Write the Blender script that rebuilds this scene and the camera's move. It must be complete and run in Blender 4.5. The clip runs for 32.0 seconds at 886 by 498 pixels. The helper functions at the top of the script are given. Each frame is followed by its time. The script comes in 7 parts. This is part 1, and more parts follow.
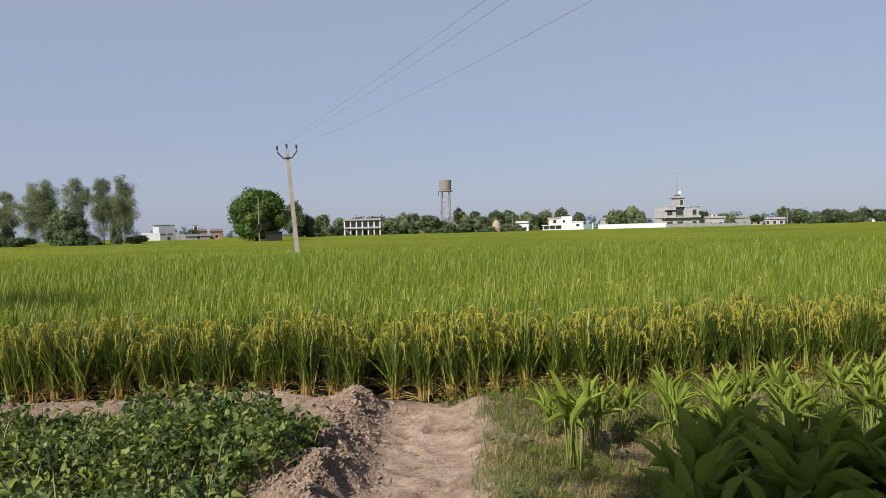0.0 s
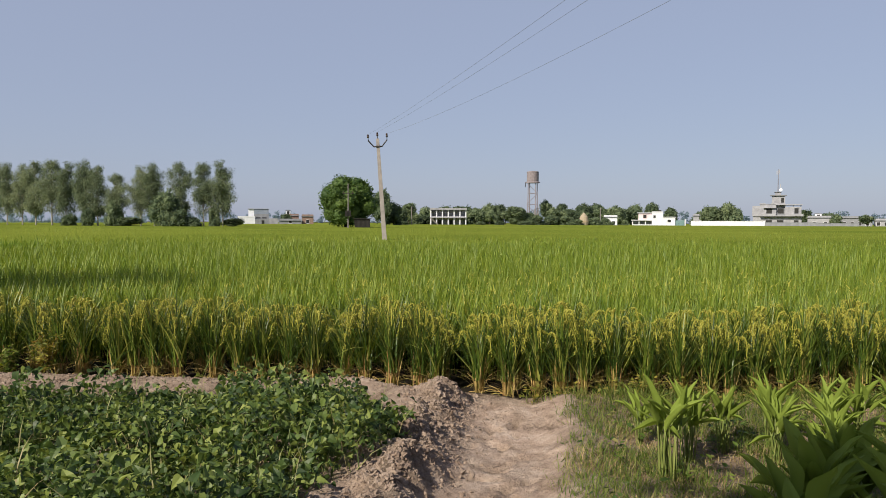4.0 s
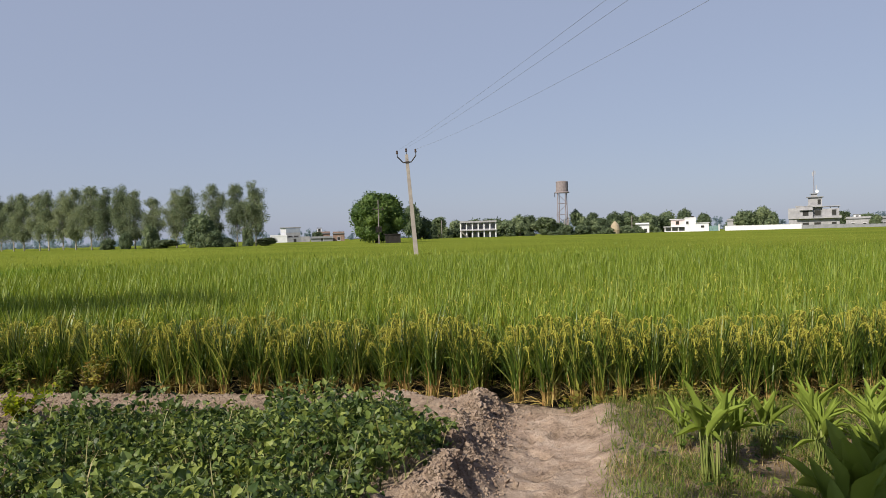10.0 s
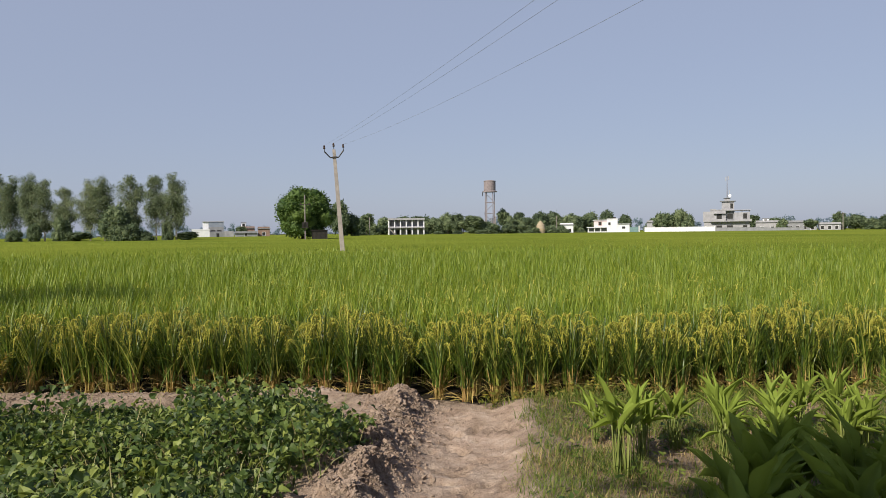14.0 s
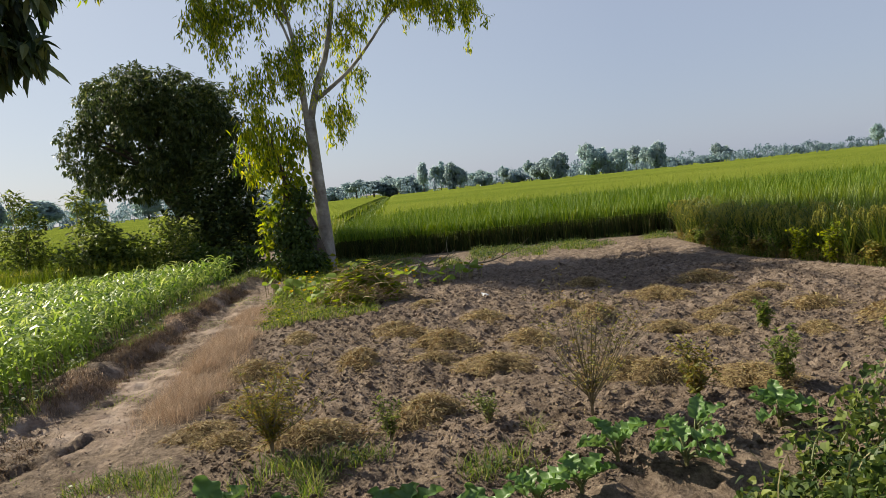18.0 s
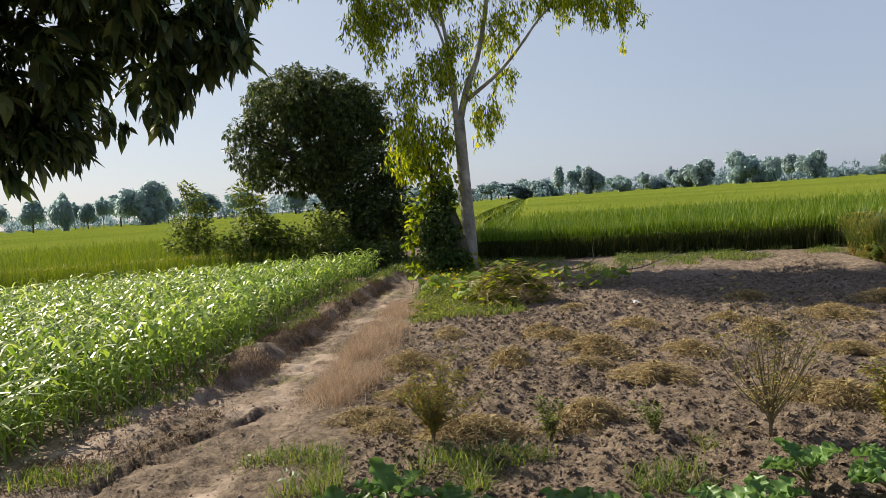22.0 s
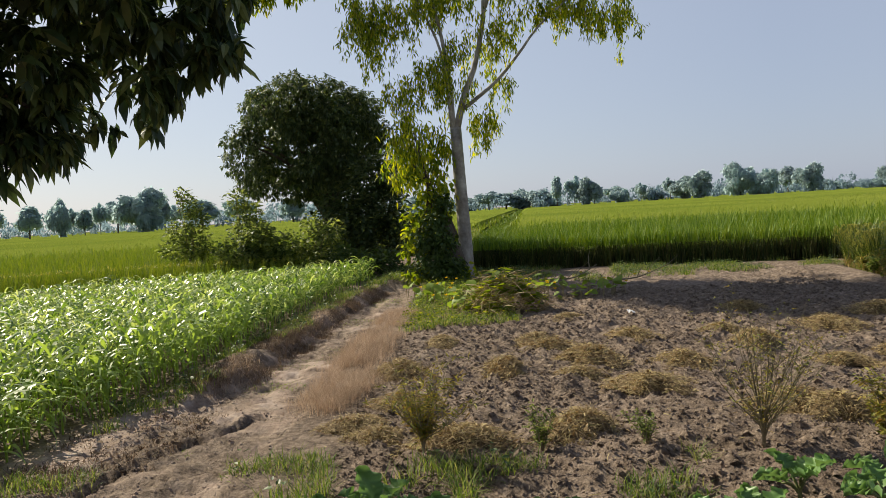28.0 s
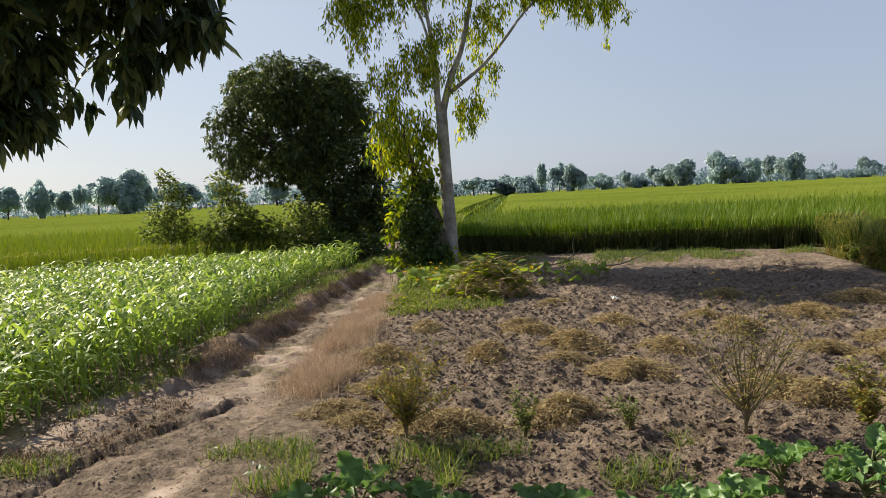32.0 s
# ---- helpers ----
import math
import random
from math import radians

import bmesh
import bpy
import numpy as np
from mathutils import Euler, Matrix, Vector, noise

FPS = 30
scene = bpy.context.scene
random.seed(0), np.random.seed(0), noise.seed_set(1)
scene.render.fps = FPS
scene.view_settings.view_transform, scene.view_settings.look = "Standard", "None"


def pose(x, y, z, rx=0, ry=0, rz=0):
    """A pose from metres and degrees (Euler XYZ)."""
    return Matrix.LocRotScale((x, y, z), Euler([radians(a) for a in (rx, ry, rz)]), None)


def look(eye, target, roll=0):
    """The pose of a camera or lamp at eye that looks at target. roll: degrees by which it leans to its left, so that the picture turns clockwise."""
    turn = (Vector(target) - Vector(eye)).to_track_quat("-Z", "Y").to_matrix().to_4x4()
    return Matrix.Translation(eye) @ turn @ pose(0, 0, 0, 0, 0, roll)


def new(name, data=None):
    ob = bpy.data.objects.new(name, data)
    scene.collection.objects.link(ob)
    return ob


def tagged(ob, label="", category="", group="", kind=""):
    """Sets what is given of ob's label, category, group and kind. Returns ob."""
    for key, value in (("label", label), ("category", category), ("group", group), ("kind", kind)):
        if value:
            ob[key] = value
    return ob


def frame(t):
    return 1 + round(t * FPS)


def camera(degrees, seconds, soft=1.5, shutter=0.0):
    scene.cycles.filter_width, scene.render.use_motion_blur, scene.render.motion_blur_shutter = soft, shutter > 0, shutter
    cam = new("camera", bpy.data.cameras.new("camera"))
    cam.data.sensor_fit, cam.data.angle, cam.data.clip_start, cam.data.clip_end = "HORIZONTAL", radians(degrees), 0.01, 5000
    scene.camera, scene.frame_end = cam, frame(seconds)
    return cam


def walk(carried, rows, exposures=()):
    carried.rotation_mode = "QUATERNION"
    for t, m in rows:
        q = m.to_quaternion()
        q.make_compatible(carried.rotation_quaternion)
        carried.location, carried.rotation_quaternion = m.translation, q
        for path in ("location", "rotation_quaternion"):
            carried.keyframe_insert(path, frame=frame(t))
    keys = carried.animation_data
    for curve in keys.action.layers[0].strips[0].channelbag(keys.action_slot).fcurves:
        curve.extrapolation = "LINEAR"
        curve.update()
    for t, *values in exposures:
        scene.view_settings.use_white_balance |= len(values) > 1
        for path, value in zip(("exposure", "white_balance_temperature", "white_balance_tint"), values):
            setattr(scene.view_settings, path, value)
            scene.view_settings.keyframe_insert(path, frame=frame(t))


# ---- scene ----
# ---------- camera ----------
cam = camera(64.4, 32.0, soft=0.55)
PATH = [
    (0, (0.099, -0.001, 1.637), -9.68, -1.49, -1.48),
    (0.5, (0.111, 0.013, 1.632), -9.63, -2.06, -1.50),
    (1, (0.103, 0.015, 1.630), -10.51, -2.09, -0.89),
    (1.5, (0.109, 0.024, 1.632), -10.72, -2.31, -1.14),
    (2, (0.102, 0.058, 1.636), -11.39, -2.78, -0.61),
    (2.5, (0.116, 0.116, 1.648), -6.77, -1.90, -0.91),
    (3, (0.112, 0.163, 1.648), -2.18, -0.37, -0.29),
    (3.5, (0.127, 0.165, 1.636), -1.66, -1.60, 0.06),
    (4, (0.068, 0.108, 1.648), -2.78, -2.19, 0.23),
    (4.5, (0.036, 0.041, 1.646), -1.19, -1.96, -0.83),
    (6.5, (0.009, 0.000, 1.653), -1.21, -1.41, -1.27),
    (7, (0.007, 0.006, 1.655), -1.34, -1.55, -1.33),
    (7.5, (-0.003, 0.009, 1.652), -0.74, -1.48, -1.23),
    (8, (0.012, 0.009, 1.649), -0.70, -1.82, -1.21),
    (8.5, (0.006, 0.009, 1.653), -0.13, -1.96, -1.49),
    (9, (0.000, 0.000, 1.651), 0.04, -1.73, -1.32),
    (9.5, (0.007, -0.002, 1.654), 0.00, -1.43, -1.81),
    (10, (0.014, -0.018, 1.658), -0.30, -1.08, -1.55),
    (10.5, (0.010, -0.010, 1.661), -0.45, -0.99, -1.79),
    (11, (0.026, -0.006, 1.653), -0.73, -1.10, -1.67),
    (11.5, (0.053, -0.013, 1.653), -2.07, -0.80, -1.46),
    (12, (0.082, -0.013, 1.651), -4.79, -0.23, -1.24),
    (12.5, (0.084, 0.009, 1.643), -7.66, -1.27, -1.90),
    (13, (0.070, 0.023, 1.646), -7.86, -1.29, -1.22),
    (13.5, (0.070, 0.015, 1.643), -6.80, -1.32, -0.71),
    (15.5, (0.064, 0.043, 1.624), -3.85, -2.15, -2.04),
    (16, (-0.040, 0.082, 1.614), 3.98, -2.57, -2.77),
    (16.3, (-0.063, 0.116, 1.621), 17.39, -2.25, -4.61),
    (16.6, (-0.055, 0.162, 1.663), 30.73, -1.62, -4.69),
    (16.8, (-0.013, 0.137, 1.633), 38.64, -1.66, -3.37),
    (17, (-0.013, 0.110, 1.645), 47.52, -1.81, -3.53),
    (17.2, (-0.023, 0.116, 1.645), 56.79, -2.86, -3.66),
    (17.4, (0.008, 0.099, 1.628), 65.88, -3.28, -3.86),
    (17.6, (0.039, 0.066, 1.626), 73.19, -4.37, -4.62),
    (18, (-0.012, 0.084, 1.666), 75.53, -5.00, -5.81),
    (18.5, (-0.035, -0.028, 1.671), 74.25, -3.89, -6.43),
    (19, (-0.050, -0.113, 1.662), 80.88, -4.66, -6.95),
    (19.5, (-0.063, -0.159, 1.659), 87.03, -4.51, -6.68),
    (20, (-0.067, -0.176, 1.651), 89.89, -5.05, -5.78),
    (20.5, (-0.089, -0.175, 1.651), 88.99, -5.16, -5.15),
    (21, (-0.096, -0.170, 1.643), 87.03, -4.74, -4.73),
    (21.5, (-0.100, -0.165, 1.648), 86.36, -4.67, -4.69),
    (22, (-0.087, -0.163, 1.650), 86.16, -3.90, -3.90),
    (22.5, (-0.073, -0.165, 1.652), 84.54, -3.32, -3.92),
    (23, (-0.075, -0.155, 1.647), 82.79, -3.35, -3.41),
    (23.5, (-0.077, -0.160, 1.654), 81.99, -3.20, -3.47),
    (24, (-0.072, -0.173, 1.652), 82.69, -3.37, -3.64),
    (24.5, (-0.071, -0.170, 1.652), 84.25, -3.55, -3.78),
    (25, (-0.062, -0.135, 1.653), 80.60, -3.11, -3.67),
    (25.5, (-0.059, -0.115, 1.642), 77.14, -3.58, -3.40),
    (27.5, (-0.118, -0.135, 1.622), 84.17, -2.58, -3.65),
    (28, (-0.122, -0.122, 1.626), 85.91, -3.15, -3.43),
    (28.5, (-0.129, -0.130, 1.619), 85.74, -3.26, -3.46),
    (29, (-0.135, -0.136, 1.621), 86.64, -3.07, -2.96),
    (29.5, (-0.140, -0.129, 1.618), 86.88, -3.24, -2.76),
    (30, (-0.150, -0.128, 1.615), 86.35, -3.50, -3.21),
    (30.5, (-0.154, -0.135, 1.616), 85.93, -3.09, -2.86),
    (31, (-0.158, -0.156, 1.621), 86.99, -2.75, -2.64),
    (31.5, (-0.159, -0.159, 1.619), 89.41, -3.23, -2.60),
    (32, (-0.179, -0.119, 1.612), 84.70, -4.40, -2.80),
]


def aim(eye, yaw, pitch, roll):
    """Yaw to the left from +y, pitch up, roll, in degrees."""
    a, b = radians(yaw), radians(pitch)
    way = Vector((-math.sin(a) * math.cos(b), math.cos(a) * math.cos(b), math.sin(b)))
    return look(eye, Vector(eye) + way, roll)


walk(cam, [(t, aim(eye, yaw, pitch, roll)) for t, eye, yaw, pitch, roll in PATH], [(0, 0.31, 6500, 10), (16, 0.31, 6500, 10), (18, 0.45, 6700, 6), (20, 0.55, 6700, 6), (22, 0.52, 6700, 6), (23.5, 0.44, 6700, 6), (25.3, 0.40, 6700, 6), (28, 0.47, 6700, 6), (30, 0.53, 6700, 6), (32, 0.53, 6700, 6)])

# ---------- light ----------
SUN_FROM = Vector((-0.70, -0.71, 0.0)).normalized()
SUN_EL = radians(36)
world = bpy.data.worlds.new("sky")
scene.world = world
world.use_nodes = True
wn, wl = world.node_tree.nodes, world.node_tree.links
sky = wn.new("ShaderNodeTexSky")
sky.sky_type = "NISHITA"
sky.sun_disc = False
sky.sun_elevation = SUN_EL
sky.sun_rotation = math.atan2(SUN_FROM.x, SUN_FROM.y)
sky.air_density, sky.dust_density, sky.ozone_density = 1.0, 1.0, 1.7
haze = wn.new("ShaderNodeMixRGB")
# the haze lies low: it thins out towards the zenith
up, split, thin = wn.new("ShaderNodeTexCoord"), wn.new("ShaderNodeSeparateXYZ"), wn.new("ShaderNodeMapRange")
wl.new(up.outputs["Generated"], split.inputs["Vector"])
wl.new(split.outputs["Z"], thin.inputs["Value"])
thin.inputs["From Min"].default_value, thin.inputs["From Max"].default_value = 0.34, 0.95
thin.inputs["To Min"].default_value, thin.inputs["To Max"].default_value = 0.74, 0.15
wl.new(thin.outputs["Result"], haze.inputs["Fac"])
wl.new(sky.outputs["Color"], haze.inputs["Color1"])
# the haze scatters forwards: brighter and whiter towards the sun
toward, glow, lit_haze = wn.new("ShaderNodeVectorMath"), wn.new("ShaderNodeMapRange"), wn.new("ShaderNodeMixRGB")
toward.operation = "DOT_PRODUCT"
toward.inputs[1].default_value = SUN_FROM
wl.new(up.outputs["Generated"], toward.inputs[0])
wl.new(toward.outputs["Value"], glow.inputs["Value"])
glow.inputs["From Min"].default_value, glow.inputs["From Max"].default_value = 0.25, 1.0
lit_haze.inputs["Color1"].default_value = (3.86, 4.35, 5.90, 1)
lit_haze.inputs["Color2"].default_value = (5.40, 5.80, 7.00, 1)
wl.new(glow.outputs["Result"], lit_haze.inputs["Fac"])
wl.new(lit_haze.outputs["Color"], haze.inputs["Color2"])
wl.new(haze.outputs["Color"], wn["Background"].inputs["Color"])
wn["Background"].inputs["Strength"].default_value = 0.081
sun = new("sun", bpy.data.lights.new("sun", "SUN"))
sun.data.energy, sun.data.angle, sun.data.color = 5.0, radians(0.6), (1.0, 0.91, 0.74)
sun.matrix_world = look((0, 0, 30), Vector((0, 0, 30)) - (SUN_FROM * math.cos(SUN_EL) + Vector((0, 0, math.sin(SUN_EL)))))

# ---------- small tools ----------
def hash2(ix, iy, seed):
    h = (ix.astype(np.int64) * 374761393 + iy.astype(np.int64) * 668265263 + seed * 1442695041) & 0x7FFFFFFF
    h = ((h ^ (h >> 13)) * 1274126177) & 0x7FFFFFFF
    return ((h ^ (h >> 16)) & 0xFFFF) / 65535.0


def vnoise(x, y, seed=0):
    """Smooth value noise, 0 to 1, one cell a metre."""
    ix, iy = np.floor(x), np.floor(y)
    fx, fy = x - ix, y - iy
    fx, fy = fx * fx * (3 - 2 * fx), fy * fy * (3 - 2 * fy)
    a, b = hash2(ix, iy, seed), hash2(ix + 1, iy, seed)
    c, d = hash2(ix, iy + 1, seed), hash2(ix + 1, iy + 1, seed)
    return (a * (1 - fx) + b * fx) * (1 - fy) + (c * (1 - fx) + d * fx) * fy


def fbm(x, y, seed=0, octaves=4):
    return sum(vnoise(x * 2**k, y * 2**k, seed + k) * 0.5 ** (k + 1) for k in range(octaves)) - 0.5


def unit(v):
    return v / np.maximum(np.linalg.norm(v, axis=-1, keepdims=True), 1e-9)


def turns(yaw, pitch, roll):
    """Turns (n,3,3) that lay a template's +y along yaw (left from +y) and pitch, its +z up, then roll it."""
    d = np.stack([-np.sin(yaw) * np.cos(pitch), np.cos(yaw) * np.cos(pitch), np.sin(pitch)], -1)
    s = np.stack([np.cos(yaw), np.sin(yaw), 0 * yaw], -1)
    u = np.cross(s, d)
    c, k = np.cos(roll)[:, None], np.sin(roll)[:, None]
    return np.stack([c * s + k * u, d, c * u - k * s], -1)


def scatter(template, place, turn, size):
    """A template (verts, triangles) at many places, as one chunk of verts and triangles."""
    tv, tf = template
    n, k = len(place), len(tv)
    if not n:
        return np.zeros((0, 3)), np.zeros((0, 3), int)
    size = np.broadcast_to(np.asarray(size, float).reshape(n, -1), (n, 3))
    v = np.einsum("nij,nkj->nki", turn, tv[None] * size[:, None, :]) + place[:, None, :]
    f = tf[None] + (np.arange(n) * k)[:, None, None]
    return v.reshape(-1, 3), f.reshape(-1, 3)


def np_mesh(name, chunks, mats, smooth=False):
    """A mesh from chunks (verts, triangles or quads, material index)."""
    me = bpy.data.meshes.new(name)
    vs, loops, starts, totals, idx, base, at = [], [], [], [], [], 0, 0
    for chunk in chunks:
        v, f = np.asarray(chunk[0], float), np.asarray(chunk[1], int)
        if not len(f):
            continue
        k = f.shape[1]
        vs.append(v)
        loops.append((f + base).ravel())
        starts.append(at + k * np.arange(len(f)))
        totals.append(np.full(len(f), k))
        idx.append(np.full(len(f), chunk[2] if len(chunk) > 2 else 0))
        base, at = base + len(v), at + k * len(f)
    vs, loops, starts, totals, idx = (np.concatenate(a) for a in (vs, loops, starts, totals, idx))
    me.vertices.add(len(vs))
    me.vertices.foreach_set("co", vs.astype(np.float32).ravel())
    me.loops.add(len(loops))
    me.loops.foreach_set("vertex_index", loops.astype(np.int32))
    me.polygons.add(len(starts))
    me.polygons.foreach_set("loop_start", starts.astype(np.int32))
    me.polygons.foreach_set("loop_total", totals.astype(np.int32))
    me.polygons.foreach_set("material_index", idx.astype(np.int32))
    me.polygons.foreach_set("use_smooth", np.full(len(starts), bool(smooth)))
    for m in mats if isinstance(mats, (list, tuple)) else [mats]:
        me.materials.append(m)
    me.update(calc_edges=True)
    return me


def marked(me, value):
    """Gives a soil mesh its crust mark, one value for all of it."""
    a = me.attributes.new("crust", "FLOAT", "POINT")
    a.data.foreach_set("value", np.full(len(me.vertices), value, np.float32))
    return me


def part(name, data, parent, label="", m=None):
    """One mesh (or chunks) as a part under a thing or a part."""
    ob = new(name, data)
    ob.parent = parent
    if m is not None:
        ob.matrix_basis = m
    return tagged(ob, label)


def thing(name, label, category, group="", kind="", data=None, m=None):
    ob = new(name, data)
    if m is not None:
        ob.matrix_basis = m
    return tagged(ob, label, category, group, kind)


def tube(points, radii, sides=7):
    """A tapered tube along points, as a chunk of quads turned to triangles."""
    p, n = np.asarray(points, float), len(points)
    rad = np.broadcast_to(np.asarray(radii, float), (n,))
    d = unit(np.gradient(p, axis=0))
    ref = np.where(np.abs(d[:, 2:3]) > 0.9, [[1.0, 0, 0]], [[0, 0, 1.0]])
    s = unit(np.cross(d, ref))
    u = np.cross(s, d)
    a = np.linspace(0, 2 * np.pi, sides, endpoint=False)
    v = (p[:, None] + rad[:, None, None] * (np.cos(a)[None, :, None] * s[:, None] + np.sin(a)[None, :, None] * u[:, None])).reshape(-1, 3)
    f = []
    for i in range(n - 1):
        for j in range(sides):
            k = (j + 1) % sides
            x, y, z, w = i * sides + j, i * sides + k, (i + 1) * sides + k, (i + 1) * sides + j
            f += [(x, y, z), (x, z, w)]
    for j in range(1, sides - 1):
        f += [(0, j + 1, j), ((n - 1) * sides, (n - 1) * sides + j, (n - 1) * sides + j + 1)]
    return v, np.array(f)


def box(x0, x1, y0, y1, z0, z1):
    v = np.array([(x, y, z) for z in (z0, z1) for y in (y0, y1) for x in (x0, x1)], float)
    f = np.array([(0, 2, 3, 1), (4, 5, 7, 6), (0, 1, 5, 4), (2, 6, 7, 3), (0, 4, 6, 2), (1, 3, 7, 5)])
    return v, f


def bend(points, n=12):
    """A smooth line of n points through a few given ones."""
    p = np.asarray(points, float)
    t = np.linspace(0, len(p) - 1, n)
    i = np.clip(t.astype(int), 0, len(p) - 2)
    f = (t - i)[:, None]
    m = np.gradient(p, axis=0)
    h00, h10, h01, h11 = 2 * f**3 - 3 * f**2 + 1, f**3 - 2 * f**2 + f, -2 * f**3 + 3 * f**2, f**3 - f**2
    return h00 * p[i] + h10 * m[i] + h01 * p[i + 1] + h11 * m[i + 1]


# leaf templates: along +y, one long, one wide
def leaf_shape(widths, droop=0.15, fold=0.12):
    """A folded, drooping leaf; widths at even steps from base to tip."""
    n = len(widths)
    y = np.linspace(0, 1, n + 1)
    v, f = [(0, 0, 0)], []
    for i in range(n):
        t = y[i] if i else 0.001
        z = -droop * t * t
        w = widths[i] / 2
        v += [(-w, t, z + fold * w), (0, t, z), (w, t, z + fold * w)]
    v.append((0, 1, -droop))
    tip = len(v) - 1
    for i in range(n - 1):
        a, b = 1 + 3 * i, 4 + 3 * i
        for j in (0, 1):
            f += [(a + j, a + j + 1, b + j + 1), (a + j, b + j + 1, b + j)]
    a = 1 + 3 * (n - 1)
    f += [(a, a + 1, tip), (a + 1, a + 2, tip)]
    return np.array(v, float), np.array(f)


def blade_shape(curve, segments=3, base=1.0):
    """A thin grass blade, flat, bending over by curve."""
    t = np.linspace(0, 1, segments + 1)
    v, f = [], []
    for i in range(segments):
        w = 0.5 * base * (1 - t[i] ** 2 * 0.7)
        v += [(-w, t[i] * (1 - 0.25 * curve * t[i] ** 2), -curve * t[i] ** 2.4), (w, t[i] * (1 - 0.25 * curve * t[i] ** 2), -curve * t[i] ** 2.4)]
    v.append((0, 1 - 0.25 * curve, -curve))
    for i in range(segments - 1):
        f += [(2 * i, 2 * i + 1, 2 * i + 3), (2 * i, 2 * i + 3, 2 * i + 2)]
    f.append((2 * segments - 2, 2 * segments - 1, 2 * segments))
    return np.array(v, float), np.array(f)


OVAL = leaf_shape([0.15, 0.9, 1.0, 0.55], 0.12, 0.15)
OVAL_SMALL = leaf_shape([0.7, 0.85], 0.12, 0.15)
LANCE = leaf_shape([0.3, 1.0, 0.75], 0.25, 0.1)
CARD = (np.array([(-0.5, 0.3, 0.05), (0, 0, 0), (0.5, 0.35, 0.03), (0.25, 0.85, -0.06), (-0.2, 1, -0.1)], float), np.array([(0, 1, 2), (0, 2, 3), (0, 3, 4)]))
SPRIG = (np.array([(0, 0, 0), (-0.42, 0.25, 0.05), (0.44, 0.28, 0.05), (-0.46, 0.60, 0.0), (0.42, 0.63, 0.0), (0.05, 1, -0.2)], float), np.array([(0, 2, 1), (1, 2, 4), (1, 4, 3), (3, 4, 5)]))
GRAIN = (np.array([(0, 0, 0), (0.5, 0.5, 0), (0, 0.5, 0.5), (-0.5, 0.5, 0), (0, 0.5, -0.5), (0, 1, 0)], float), np.array([(0, 1, 2), (0, 2, 3), (0, 3, 4), (0, 4, 1), (5, 2, 1), (5, 3, 2), (5, 4, 3), (5, 1, 4)]))

# ---------- materials ----------
def nodes_of(name):
    m = bpy.data.materials.new(name)
    m.use_nodes = True
    nt = m.node_tree
    return m, nt, nt.nodes, nt.links, nt.nodes["Principled BSDF"]


def ramp(n, stops):
    r = n.new("ShaderNodeValToRGB")
    e = r.color_ramp.elements
    while len(e) < len(stops):
        e.new(0.5)
    for el, (at, c) in zip(e, stops):
        el.position, el.color = at, (*c, 1)
    return r


def leaf_mat(name, colours, rough=0.5, through_light=0.35, patch=0.0, spec=0.4, patch_scale=0.25, vary=0.0):
    """A leaf: its colour differs from leaf to leaf, with light through it."""
    m, nt, n, l, p = nodes_of(name)
    geo = n.new("ShaderNodeNewGeometry")
    k = len(colours) - 1
    r = ramp(n, [(i / k, c) for i, c in enumerate(colours)])
    src = geo.outputs["Random Per Island"]
    if patch:
        tc = n.new("ShaderNodeTexCoord")
        nz = n.new("ShaderNodeTexNoise")
        nz.inputs["Scale"].default_value, nz.inputs["Detail"].default_value = patch_scale, 3
        l.new(tc.outputs["Object"], nz.inputs["Vector"])
        a = n.new("ShaderNodeMath")
        a.operation = "MULTIPLY_ADD"
        l.new(nz.outputs["Fac"], a.inputs[0])
        a.inputs[1].default_value = patch * 2
        b = n.new("ShaderNodeMath")
        b.operation = "MULTIPLY_ADD"
        l.new(src, b.inputs[0])
        b.inputs[1].default_value, b.inputs[2].default_value = 1 - patch, -patch * 0.5
        l.new(b.outputs[0], a.inputs[2])
        src = a.outputs[0]
    l.new(src, r.inputs["Fac"])
    tint = r.outputs["Color"]
    if vary:
        # each tree a little lighter or darker, greener or duller
        who, much, shift, tree = n.new("ShaderNodeObjectInfo"), n.new("ShaderNodeMapRange"), n.new("ShaderNodeMapRange"), n.new("ShaderNodeHueSaturation")
        much.inputs["To Min"].default_value, much.inputs["To Max"].default_value = 1 - vary, 1 + vary * 1.2
        shift.inputs["To Min"].default_value, shift.inputs["To Max"].default_value = 0.506, 0.482
        for q, at in ((much, "Value"), (shift, "Hue")):
            l.new(who.outputs["Random"], q.inputs["Value"])
            l.new(q.outputs["Result"], tree.inputs[at])
        l.new(tint, tree.inputs["Color"])
        tint = tree.outputs["Color"]
    l.new(tint, p.inputs["Base Color"])
    p.inputs["Roughness"].default_value = rough
    p.inputs["Specular IOR Level"].default_value = spec
    tr = n.new("ShaderNodeBsdfTranslucent")
    hs = n.new("ShaderNodeHueSaturation")
    hs.inputs["Hue"].default_value, hs.inputs["Saturation"].default_value, hs.inputs["Value"].default_value = 0.485, 1.1, 1.35
    l.new(tint, hs.inputs["Color"])
    l.new(hs.outputs["Color"], tr.inputs["Color"])
    mix = n.new("ShaderNodeMixShader")
    mix.inputs["Fac"].default_value = through_light
    l.new(p.outputs["BSDF"], mix.inputs[1])
    l.new(tr.outputs["BSDF"], mix.inputs[2])
    l.new(mix.outputs["Shader"], n["Material Output"].inputs["Surface"])
    return m


